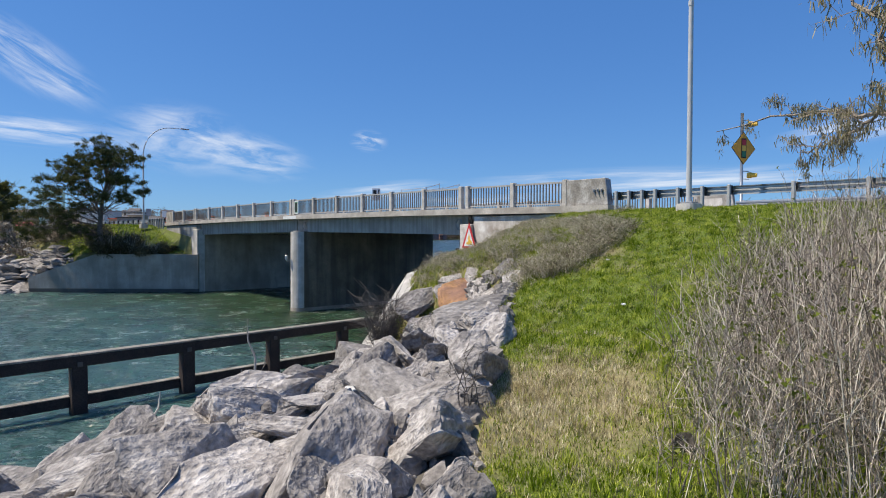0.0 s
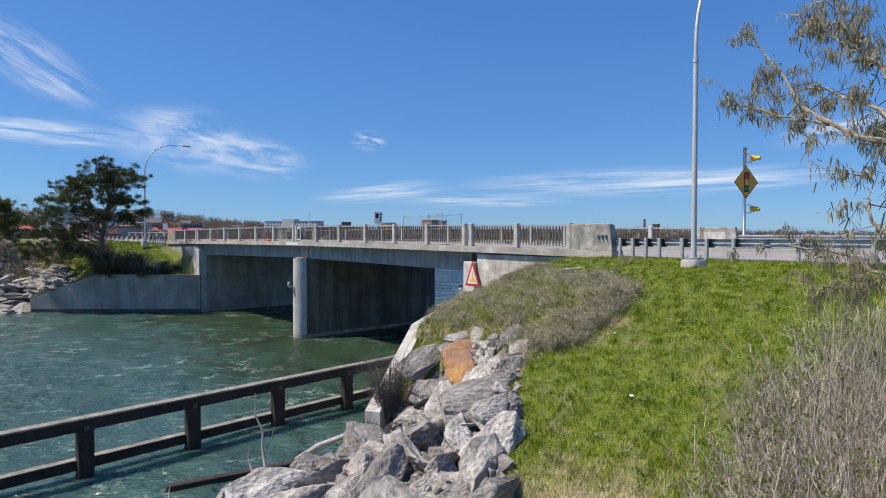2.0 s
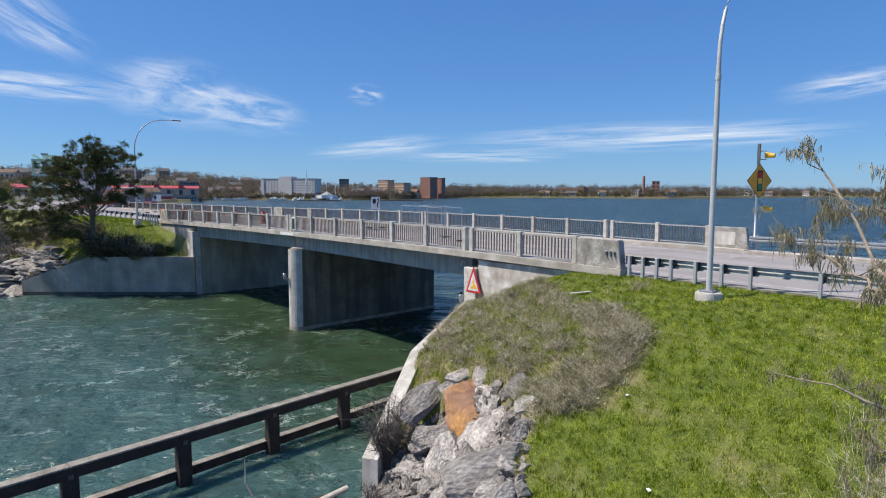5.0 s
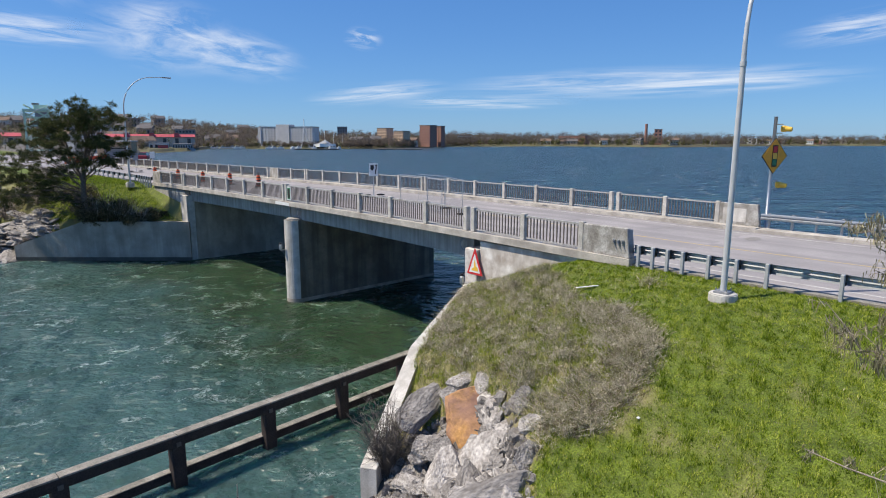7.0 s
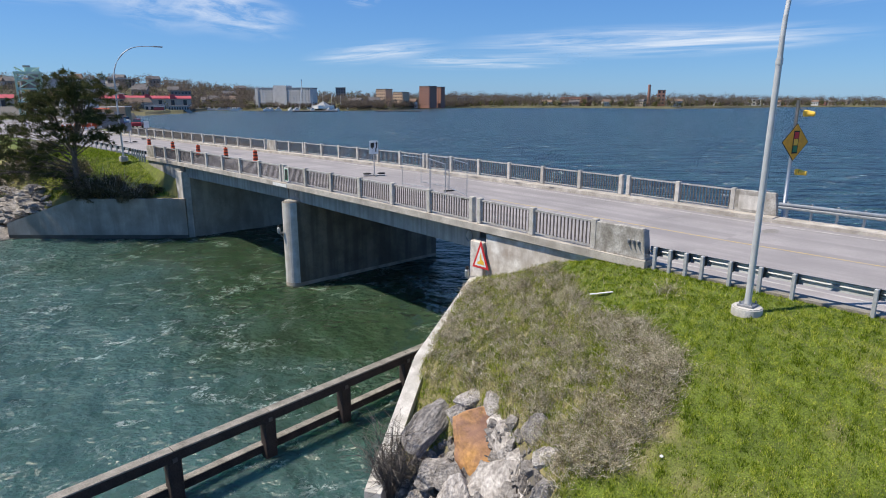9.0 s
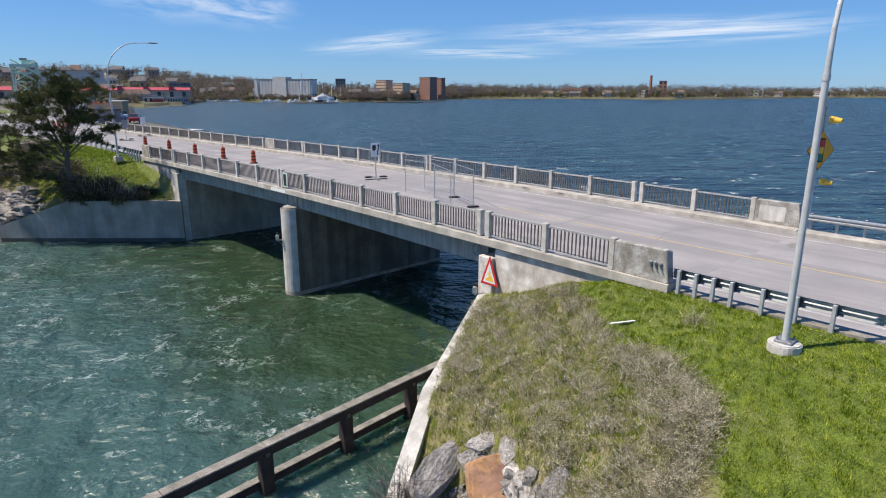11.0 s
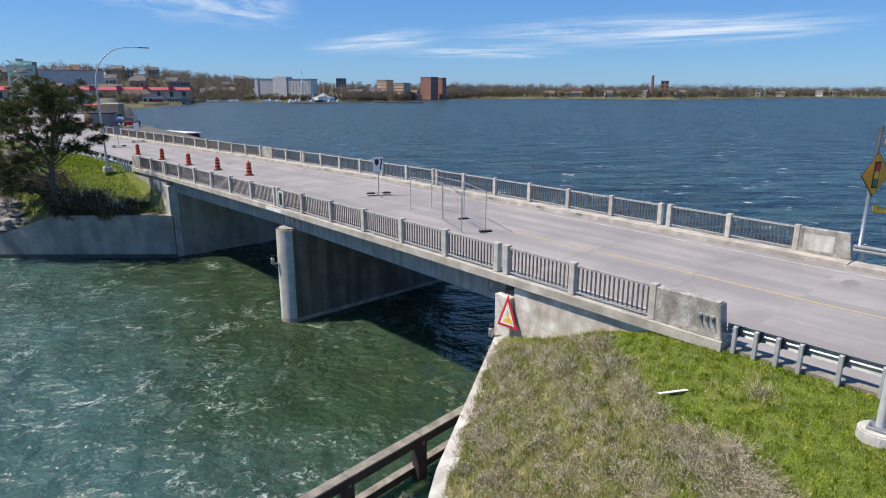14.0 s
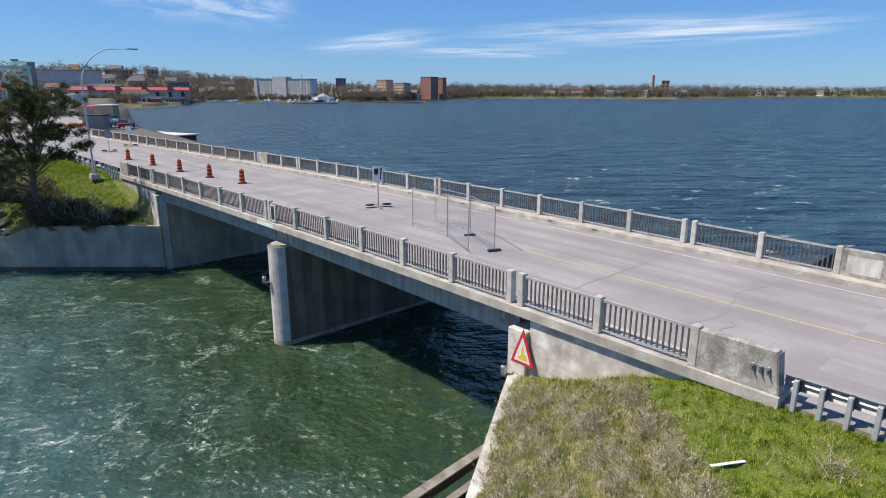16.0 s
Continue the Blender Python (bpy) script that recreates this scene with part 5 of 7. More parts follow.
def windswept_pine(x, y, z):
    """Old pine whose crown spreads in flat pads, long on one side and high on the other."""
    bs = np.random.RandomState(31)
    t = thing("pine_tree", (x, y, z), "windswept dark green pine with flat spreading pads", "tree")
    side, deep = np.array([0.736, -0.677, 0]), np.array([0.677, 0.736, 0])
    up = lambda a, h, b=0.0: side * a + deep * b + np.array([0, 0, h])
    stem = [up(0, -0.5), up(-0.1, 2.0), up(0.15, 4.2), up(0.7, 6.4), up(1.6, 8.3)]
    part("trunk", tube([p.tolist() for p in stem], [0.24, 0.2, 0.15, 0.09, 0.03], 9), PINE_BARK, t, smooth=True)
    fork = [up(0, 2.6), up(-0.6, 4.4), up(-1.3, 6.6)]
    part("trunk_fork", tube([p.tolist() for p in fork], [0.14, 0.10, 0.03], 8), PINE_BARK, t, smooth=True)
    limbs, cc, cr = [], [], []
    pads = [(2.7, 8.4, 1.0), (1.6, 8.7, 0.9), (0.4, 8.2, 1.0), (3.2, 7.5, 0.9), (2.0, 7.3, 1.0), (-0.8, 7.6, 1.1), (-2.2, 7.5, 0.9), (-3.4, 6.9, 0.9), (0.2, 6.6, 1.0), (-2.0, 6.2, 1.1), (-4.2, 6.0, 0.9), (3.4, 6.0, 0.7), (1.6, 5.9, 0.8),
            (-3.2, 5.1, 1.1), (-4.8, 4.6, 1.0), (-1.2, 5.0, 0.9), (4.0, 4.9, 0.6), (2.4, 4.6, 0.6), (-2.4, 3.7, 1.0), (-4.2, 3.3, 1.1), (-5.8, 2.9, 1.0), (-6.6, 1.7, 0.9), (-5.0, 1.7, 1.1), (-3.2, 2.1, 1.1), (-1.6, 1.6, 0.9)]
    for a, h, r in pads:
        a *= 0.66 if a > 0 else 0.95
        for b in (bs.uniform(-1.9, -0.4), bs.uniform(0.3, 1.9)):
            tip = up(a + bs.normal() * 0.3, h + bs.normal() * 0.2, b)
            root = up(0.1 + 0.16 * max(h - 4, 0), max(h * 0.72 - 0.3, 0.8)) if a > -1 else up(-0.1 - 0.25 * max(h - 2.6, 0) * 0.5, max(h * 0.66, 0.8))
            mid = root + (tip - root) * 0.55 + np.array([0, 0, 0.25]) + bs.normal(size=3) * 0.15
            limbs.append((np.array([root, mid, tip]), 0.06, 0.014))
            for _ in range(15):
                c = tip + side * bs.normal() * 0.72 * r + deep * bs.normal() * 0.6 * r + np.array([0, 0, bs.normal() * 0.33 * r])
                limbs.append((np.array([mid + (tip - mid) * bs.uniform(0.2, 1), c]), 0.014, 0.005))
                cc.append(c)
                q = bs.uniform(0.2, 0.38)
                cr.append((q, q, q * 0.6))
    for _ in range(170):
        root = up(bs.uniform(-4.5, 1.0), bs.uniform(0.2, 2.6), bs.normal() * 0.8)
        v = side * bs.normal() * 0.8 - side * 0.5 + deep * bs.normal() * 0.4 + np.array([0, 0, bs.uniform(-0.2, 0.9)])
        limbs.append((np.array([root, root + v * 0.5 + bs.normal(size=3) * 0.1, root + v * bs.uniform(0.8, 1.6)]), 0.018, 0.005))
    for _ in range(26):
        h = bs.uniform(1.2, 5.2)
        root = up(0, h)
        a = bs.uniform(0, 6.28)
        limbs.append((np.array([root, root + (math.cos(a) * 0.8, math.sin(a) * 0.8, 0.1), root + (math.cos(a) * 1.9, math.sin(a) * 1.9, bs.uniform(-0.5, 0.4))]), 0.03, 0.006))
    part("limb_frame", stalk_mesh("limbs", limbs, PINE_BARK, 4), None, t)
    part("crown", tri_mesh("crown", leaf_cloud(cc, cr, 84, 0.27, bs, hollow=0.05, slim=0.16), PINE_DARK), None, t, "dark green needle pads")
    return t


windswept_pine(13.95, 59.35, 3.8)


def scrub(x, y, f, w, hgt, seed, label, material, n=260, size=0.13, twig=True):
    bs = np.random.RandomState(seed)
    z = h1(f, x, y)
    s = thing("shrub", (x, y, z), label, "shrub", "far bank shrubs")
    cc = [(bs.normal() * w * 0.4, bs.normal() * w * 0.4, hgt * bs.uniform(0.15, 0.75)) for _ in range(9)]
    cr = [(w * 0.38, w * 0.38, hgt * 0.3)] * 9
    part("foliage", tri_mesh("foliage", leaf_cloud(cc, cr, n, size, bs, hollow=0.2), material), None, s)
    lines = []
    for _ in range(46):
        e = np.array([bs.normal() * w * 0.55, bs.normal() * w * 0.55, hgt * bs.uniform(0.6, 1.25)])
        lines.append((np.array([[0, 0, 0], e * 0.5 + bs.normal(size=3) * 0.08, e]), 0.02, 0.006))
    part("stem_mass", stalk_mesh("stems", lines, TWIG), None, s)
    return s


for k, (x, y, w, hh, m) in enumerate(((15.4, 59.0, 2.0, 2.4, SCRUB_DARK), (16.8, 58.2, 1.9, 2.0, SCRUB_DARK), (18.2, 57.2, 1.3, 1.1, SCRUB_DARK), (16.0, 58.0, 1.7, 1.9, SCRUB_DARK), (17.3, 56.9, 1.6, 1.3, SCRUB_DARK), (14.8, 59.2, 1.6, 2.0, SCRUB_DARK), (3.5, 70.0, 2.4, 2.6, WEED), (-1, 71.5, 2.6, 3.0, WEED), (-6, 73, 2.8, 3.2, WEED), (6.0, 74, 2.5, 3.0, NEEDLE), (0.5, 76, 3.0, 3.6, NEEDLE), (-8, 78, 3.5, 4.5, NEEDLE), (12.5, 67, 1.6, 1.6, WEED), (14.6, 61.0, 1.4, 1.4, SCRUB), (14.5, 64.5, 1.8, 1.6, SCRUB), (11.5, 69.5, 2.0, 1.8, SCRUB), (8.5, 71.5, 2.0, 2.2, WEED), (13.5, 70.5, 2.0, 1.8, WEED), (14.1, 60.4, 1.2, 1.3, SCRUB), (9.6, 69.5, 2.2, 2.4, WEED), (4.4, 71.5, 2.6, 3.4, NEEDLE), (2.5, 73.5, 2.8, 4.2, SCRUB), (7.5, 77.0, 3.0, 4.4, SCRUB))):
    scrub(x, y, far_height, w, hh, 60 + k, "tangled shrub with sparse spring leaves on the far bank" if m is not NEEDLE else "low dark juniper on the far bank", m)


# ---- far shore ----
SHORE_BY_BEARING = ((2, 470), (14, 474), (16.2, 462), (17.3, 450), (19, 500), (20.8, 520), (21.2, 610), (25, 622), (30, 600), (34, 612), (38, 640), (40, 700), (44, 815), (54, 915), (63, 890), (67, 980), (71, 1180), (76, 1390), (100, 1500), (140, 1500))


def shore_dist(b):
    return float(np.interp(b, [p[0] for p in SHORE_BY_BEARING], [p[1] for p in SHORE_BY_BEARING]))


def hill(b, d):
    """Height of the land d metres behind the shore at bearing b."""
    top = float(np.interp(b, (0, 12, 20, 26, 34, 42, 50, 80, 110), (24, 31, 27, 18, 13, 12, 11, 11, 11)))
    return 2.0 + (top - 2.0) * float(sstep(40, 420, np.float64(d))) + min(d, 10) * 0.05


FARLAND = mat("far_land", (0.12, 0.115, 0.05), (0.085, 0.075, 0.05), 0.01, 0.95, bump=0, bscale=0.05, fine=0.3)
verts, faces = [], []
bs_ = [2 + 1.0 * k for k in range(130)]
ds_ = (-30, 0, 6, 40, 90, 160, 260, 400, 650, 1100, 2200)
for b in bs_:
    for d in ds_:
        p = bearing(b, shore_dist(b) + d, -2 if d < 0 else 0.6 if d == 0 else hill(b, d))
        verts.append(p[:])
n = len(ds_)
for i in range(len(bs_) - 1):
    for k in range(n - 1):
        faces.append((i * n + k, i * n + k + 1, (i + 1) * n + k + 1, (i + 1) * n + k))
me = bpy.data.meshes.new("ground_far_shore")
me.from_pydata(verts, [], faces)
me.materials.append(FARLAND)
tagged(new("ground_far_shore", me), "low wooded shore across the lake", "ground", kind="structure")

fs = np.random.RandomState(77)


def woods(name, count, b0, b1, d0, d1, hgt, material, label, tri=1.7, per=46, skip=()):
    cc, cr = [], []
    for _ in range(count):
        b = fs.uniform(b0, b1)
        d = fs.uniform(d0, d1)
        if any(a < b < c and d < e for a, c, e in skip):
            continue
        p = bearing(b, shore_dist(b) + d, hill(b, d))
        hh = hgt * fs.uniform(0.55, 1.25)
        w = hh * fs.uniform(0.28, 0.48)
        for _ in range(3):
            cc.append((p.x + fs.normal() * w * 0.4, p.y + fs.normal() * w * 0.4, p.z + hh * fs.uniform(0.4, 0.72)))
            cr.append((w * 0.75, w * 0.75, hh * 0.3))
        cc.append((p.x, p.y, p.z + hh * 0.2))
        cr.append((w * 0.5, w * 0.5, hh * 0.2))
    return tagged(new(name, tri_mesh(name, leaf_cloud(cc, cr, per // 4, tri, fs, hollow=0.1), material)), label, "woods", kind="stuff")


GAPS = ((25.4, 34.2, 110), (35.5, 43.2, 75), (10, 21, 70))
woods("far_woods", 1000, 20, 50, 14, 330, 12, WOODS, "brown leafless woods on the far shore", tri=1.1, per=88, skip=GAPS)
woods("far_woods", 1600, 43, 96, 12, 260, 16, WOODS, "brown leafless woods on the far shore", tri=1.0, per=150)
woods("far_woods", 620, 2, 30, 90, 520, 12, WOODS, "brown leafless woods on the hill", tri=1.0, per=96, skip=((12, 22, 120),))
woods("budding_woods", 190, 20, 80, 4, 60, 8, WOODS_GREEN, "budding green shrubs along the far shore", skip=GAPS)
woods("budding_woods", 120, 44, 96, 4, 120, 11, WOODS_GREEN, "budding green trees along the far shore", tri=2.0)
woods("budding_woods", 70, 8, 20.5, 6, 24, 7, WOODS_GREEN, "budding trees in front of the terrace", tri=0.8, per=88, skip=((16.8, 20.9, 30),))
woods("far_woods", 90, 8, 16.8, 8, 30, 8, WOODS, "bare trees in front of the terrace", tri=0.8, per=88)
woods("far_woods", 90, 34.5, 45, 5, 34, 8, WOODS, "bare trees along the far shore", tri=1.1, per=88)
woods("far_woods", 60, 21, 34.5, 8, 40, 6, WOODS, "bare bushes behind the marina", tri=0.9, per=88)
woods("evergreen_woods", 60, 6, 60, 40, 300, 12, NEEDLE, "dark evergreens among the far woods", skip=GAPS)

BRICK_O = mat("orange_brick", (0.58, 0.41, 0.29), (0.50, 0.35, 0.245), 0.3, 0.9, bump=0, fine=0.1)
BRICK_R = mat("red_brick", (0.36, 0.19, 0.145), (0.30, 0.155, 0.12), 0.3, 0.9, bump=0, fine=0.1)
GREYWALL = mat("grey_cladding", (0.60, 0.57, 0.55), (0.50, 0.475, 0.46), 0.2, 0.8, bump=0, fine=0.1)
WHITEWALL = mat("white_render", (0.64, 0.62, 0.60), (0.54, 0.52, 0.50), 0.3, 0.9, bump=0, fine=0.08)
PALEWALL = mat("pale_render", (0.62, 0.60, 0.56), (0.52, 0.50, 0.47), 0.3, 0.9, bump=0, fine=0.08)
DARKWALL = mat("dark_cladding", (0.27, 0.26, 0.26), (0.21, 0.205, 0.205), 0.3, 0.8, bump=0, fine=0.1)
PANE = plain("window_pane", (0.03, 0.04, 0.055), 0.12)
RED_ROOF = mat("red_metal_roof", (0.48, 0.085, 0.10), (0.36, 0.06, 0.07), 0.2, 0.6, bump=0, fine=0.06)
PALE_GREEN = mat("pale_green_paint", (0.52, 0.68, 0.57), (0.44, 0.58, 0.49), 0.5, 0.7, bump=0, fine=0.1)


def block(name, b0, b1, dist, ztop_, wall, label, floors=0, bays=0, z0=None, depth=18, roof=None, category="building", strips=(), win=(0.5, 0.5), turn=0):
    """A building whose front spans two bearings at a distance, facing the bank, with a grid of windows."""
    A, B = bearing(b0, dist), bearing(b1, dist)
    mid = (A + B) / 2
    w = (B - A).length
    z0 = z0 if z0 is not None else 1.0
    ang = math.degrees(math.atan2((B - A).y, (B - A).x))
    t = thing(name, (mid.x, mid.y, z0), label, category)
    t.rotation_euler = (0, 0, radians(ang + turn))
    if turn < -30:
        w, depth = w * 0.76, w * 0.62
    H = ztop_ - z0
    part("wall", box(-w / 2, w / 2, 0, depth, -3, H), wall, t)
    part("roof", box(-w / 2 - 0.3, w / 2 + 0.3, -0.3, depth + 0.3, H, H + 0.6), roof or DARKWALL, t)
    for f0, f1, zz, m in strips:
        part("stair_tower", box(-w / 2 + f0 * w, -w / 2 + f1 * w, -0.8, depth * 0.7, -2, H + zz), m, t)
    if floors and bays:
        fh, bw = H / floors, w / bays
        wm = mesh_of(box(-bw * win[0] / 2, bw * win[0] / 2, -0.12, 0.3, 0, fh * win[1]), "window", PANE)
        for i in range(floors):
            for k in range(bays):
                part("window", wm, None, t, loc=(-w / 2 + (k + 0.5) * bw, 0, i * fh + fh * 0.28))
    return t


block("apartment_building", 25.7, 31.1, 650, 21.5, WHITEWALL, "long pale apartment block behind the marina", 7, 18, 3, 16, win=(0.34, 0.36), turn=-29, strips=((0.0, 0.05, -1.0, WHITEWALL), (0.34, 0.58, 2.6, WHITEWALL)))
block("office_building", 36.4, 37.95, 720, 22, BRICK_O, "orange brick office building with dark windows", 5, 5, 5, 16, win=(0.6, 0.32), turn=-42)
block("office_building", 37.95, 39.5, 700, 18.5, BRICK_O, "orange brick office building with dark windows", 4, 6, 5, 16, win=(0.6, 0.32), turn=-42)
block("apartment_building", 40.35, 42.0, 720, 25.5, BRICK_R, "red brick apartment tower on the far shore", 7, 5, 4, 16, win=(0.42, 0.34), turn=-42)
block("apartment_building", 42.05, 42.9, 735, 25, BRICK_R, "red brick apartment tower on the far shore", 7, 3, 4, 16, win=(0.42, 0.34), turn=-42)
block("house_block", 33.1, 34.0, 820, 25, DARKWALL, "dark flat-topped block on the hill", 3, 4, 14, 14)
block("low_building", 44.2, 45.6, 860, 14, PALEWALL, "low pale building among bare trees", 2, 6, 4, 12)
block("low_building", 53.4, 56.1, 960, 15, BRICK_R, "low brick building among bare trees", 2, 8, 4, 14, win=(0.6, 0.3), turn=-30)
block("low_building", 60.2, 61.0, 940, 11, PALEWALL, "small pale house on the far shore", 1, 3, 3, 10)
block("low_building", 68.6, 70.0, 1180, 13, PALEWALL, "small pale house on the far shore", 2, 4, 3, 10)
block("low_building", 71.0, 71.8, 1250, 12, BRICK_R, "small brick house on the far shore", 2, 3, 3, 10)
block("brick_tower", 61.9, 62.55, 960, 25, BRICK_R, "square brick tower above the trees", 4, 2, 4, 8)
chim = bearing(61.2, 960, 4)
solo("chimney", tube([(0, 0, -4), (0, 0, 15), (0, 0, 29)], [2.4, 2.1, 1.9], 12), BRICK_R, "tall brick chimney above the trees", "chimney", loc=chim)
block("parking_building", 10.0, 14.4, 620, 26.5, GREYWALL, "broad grey windowless building on the hill", 0, 0, 12, 40)
block("house_block", 9.2, 10.0, 640, 33, DARKWALL, "dark tower block behind the grey building", 0, 0, 12, 20)
block("low_building", 14.6, 16.6, 760, 31, DARKWALL, "dark flat building on the hill", 2, 8, 22, 20)
block("low_building", 19.2, 20.8, 640, 17.5, DARKWALL, "dark building with pale snow-white roof vents", 3, 6, 8, 20)


TERRACE_WALL = mat("pale_brick", (0.50, 0.44, 0.38), (0.40, 0.34, 0.29), 0.3, 0.9, bump=0, fine=0.1)


def terrace(b0, b1, dist):
    """Long row of houses under one red roof."""
    A, B = bearing(b0, dist), bearing(b1, dist)
    mid, w = (A + B) / 2, (B - A).length
    t = thing("terrace_house", (mid.x, mid.y, 4.6), "long pale terrace under a bright red pitched roof", "building")
    t.rotation_euler = (0, 0, math.atan2((B - A).y, (B - A).x))
    part("wall", box(-w / 2, w / 2, 0, 12, -5, 6.6), TERRACE_WALL, t)
    bm = bmesh.new()
    for x in (-w / 2 - 0.5, w / 2 + 0.5):
        for y, z in ((-0.8, 6.4), (6, 8.6), (12.8, 6.4), (12.8, 6.1), (-0.8, 6.1)):
            bm.verts.new((x, y, z))
    bm.verts.ensure_lookup_table()
    v = bm.verts
    bm.faces.new([v[k] for k in range(5)])
    bm.faces.new([v[9 - k] for k in range(5)])
    for k in range(5):
        bm.faces.new((v[k], v[(k + 1) % 5], v[5 + (k + 1) % 5], v[5 + k]))
    bmesh.ops.recalc_face_normals(bm, faces=bm.faces)
    part("roof", bm, RED_ROOF, t, "bright red metal roof")
    k = int(w / 9)
    wm = mesh_of(box(-1.3, 1.3, -0.15, 0.2, 0, 4.2), "window", PANE)
    gm = mesh_of(prism([(-1.8, -1.0), (1.8, -1.0), (1.8, 5), (-1.8, 5)], 6.2, 9.6), "dormer", RED_ROOF)
    for i in range(k):
        part("window", wm, None, t, loc=(-w / 2 + (i + 0.5) * w / k, 0, 1.0))
        if i % 2:
            part("dormer", gm, None, t, loc=(-w / 2 + (i + 0.5) * w / k, 0, 0))
    return t


def house(b, d, w, hh, wall, roofm, label):
    """Gabled house at a bearing, d metres behind the shore."""
    p = bearing(b, shore_dist(b) + d, hill(b, d))
    t = thing("house", p, label, "house", "far shore houses")
    t.rotation_euler = (0, 0, radians(-b + fs.uniform(-30, 30)))
    part("wall", box(-w / 2, w / 2, -4, 4, -3, hh), wall, t)
    bm = bmesh.new()
    a = [bm.verts.new((-w / 2 - 0.5, y, z)) for y, z in ((-4.6, hh - 0.2), (0, hh + 3.2), (4.6, hh - 0.2))]
    c = [bm.verts.new((w / 2 + 0.5, y, z)) for y, z in ((-4.6, hh - 0.2), (0, hh + 3.2), (4.6, hh - 0.2))]
    bm.faces.new(a)
    bm.faces.new(c[::-1])
    for k in range(3):
        bm.faces.new((a[k], a[(k + 1) % 3], c[(k + 1) % 3], c[k]))
    bmesh.ops.recalc_face_normals(bm, faces=bm.faces)
    part("roof", bm, roofm, t)
    for k in range(3):
        part("window", box(-w * 0.36 + k * w * 0.28, -w * 0.36 + k * w * 0.28 + 1.5, -4.12, -3.9, hh * 0.35, hh * 0.7), PANE, t)


ROOF_GREY = mat("grey_shingle_roof", (0.17, 0.16, 0.16), (0.12, 0.11, 0.11), 0.4, 0.9, bump=0)
ROOF_BROWN = mat("brown_shingle_roof", (0.23, 0.16, 0.12), (0.16, 0.11, 0.085), 0.4, 0.9, bump=0)
for k in range(66):
    if k < 36:
        b, d = fs.uniform(4, 25), fs.uniform(60, 380)
    else:
        b, d = fs.uniform(25, 76), fs.uniform(15, 150)
    wall, word = ((WHITE, "white"), (PALEWALL, "pale"), (BRICK_R, "red brick"), (TERRACE_WALL, "buff brick"), (DARKWALL, "dark grey"), (GREYWALL, "grey"))[int(fs.randint(6))]
    house(b, d, fs.uniform(9, 17), fs.uniform(5, 8), wall, ROOF_GREY if k % 3 else ROOF_BROWN, word + " gabled house among bare trees across the lake")
woods("far_woods", 420, 20.6, 45, -3, 12, 5, WOODS, "bare bushes along the marina shore", tri=0.8, per=60, skip=((25.5, 33.5, 3),))
woods("budding_woods", 160, 20.6, 60, -2, 10, 4, WOODS_GREEN, "low green bushes along the far shore", tri=0.8, per=60)
woods("far_woods", 150, 33.5, 46, -2, 26, 10, WOODS, "bare trees in front of the brick blocks", tri=0.8, per=110)
woods("evergreen_woods", 90, 3, 34, 40, 330, 10, PINE_DARK, "dark evergreens among the hillside houses", tri=1.0, per=60)
woods("far_woods", 260, 4, 24, 55, 360, 9, WOODS, "bare trees among the hillside houses", tri=0.8, per=72)

terrace(12.0, 20.7, 548)
terrace(4.0, 8.0, 470)
block("boat_house", 17.0, 18.6, 508, 6.2, PALEWALL, "low pale boat house on the shore", 1, 4, 1.5, 12)
block("boat_house", 17.7, 18.5, 502, 4.6, RED_ROOF, "low red shed on the shore", 0, 0, 1.5, 9)
block("boat_house", 18.85, 20.7, 524, 5.2, mat("pale_blue_wall", (0.40, 0.44, 0.46), (0.34, 0.37, 0.385), 0.3, 0.8, bump=0), "long pale blue boat house on the shore", 1, 9, 1.5, 12)


def boat(b, dist, L, mast, label="white moored boat in the marina"):
    p = bearing(b, dist, 0.4)
    t = thing("boat", p, label, "boat", "marina boats")
    t.rotation_euler = (0, 0, fs.uniform(-0.6, 0.6))
    bm = prism([(-L / 2, -L * 0.14), (L * 0.25, -L * 0.15), (L / 2, 0), (L * 0.25, L * 0.15), (-L / 2, L * 0.14)], -0.6, 1.3, bevel=0.1)
    part("hull", bm, WHITE, t)
    part("cabin", box(-L * 0.25, L * 0.15, -L * 0.09, L * 0.09, 1.3, 2.6, 0.15), WHITE, t)
    part("cabin_window", box(-L * 0.2, L * 0.16, -L * 0.093, L * 0.093, 1.8, 2.3), PANE, t)
    if mast:
        part("mast", tube([(0, 0, 1), (0, 0, mast)], 0.16, 5), WHITE, t)
    return t


for k in range(30):
    boat(26 + 8.4 * k / 30 + fs.uniform(-0.1, 0.1), shore_dist(28) - 6 + fs.uniform(-6, 40), fs.uniform(5, 9), fs.uniform(11, 17) if k % 3 == 0 else 0)
for k in range(9):
    boat(21.4 + 3.6 * k / 9, 612 + fs.uniform(-4, 8), 8, 0)
t = thing("boat_crane", bearing(30.1, 606, 1), "tall white tripod crane at the marina", "crane")
for a, b in (((-3.5, 0, 0), (0.3, 0, 20)), ((5.5, 0, 0), (0, 0, 20)), ((0, 5, 0), (0, 0, 20))):
    part("leg", tube([a, b], 0.4, 6), WHITE, t)
part("mast", tube([(0, 0, 19), (0, 0, 28)], 0.3, 6), WHITE, t)
t = thing("white_tent", bearing(31.9, 606, 1), "white peaked marquee by the marina", "tent")
part("canopy", prism([(-9, -6), (9, -6), (9, 6), (-9, 6)], 1, 4), WHITE, t)
part("peak", tube([(-7, 0, 4), (0, 0, 5), (7, 0, 4)], [0.4, 3.2, 0.4], 5), PALEWALL, t)
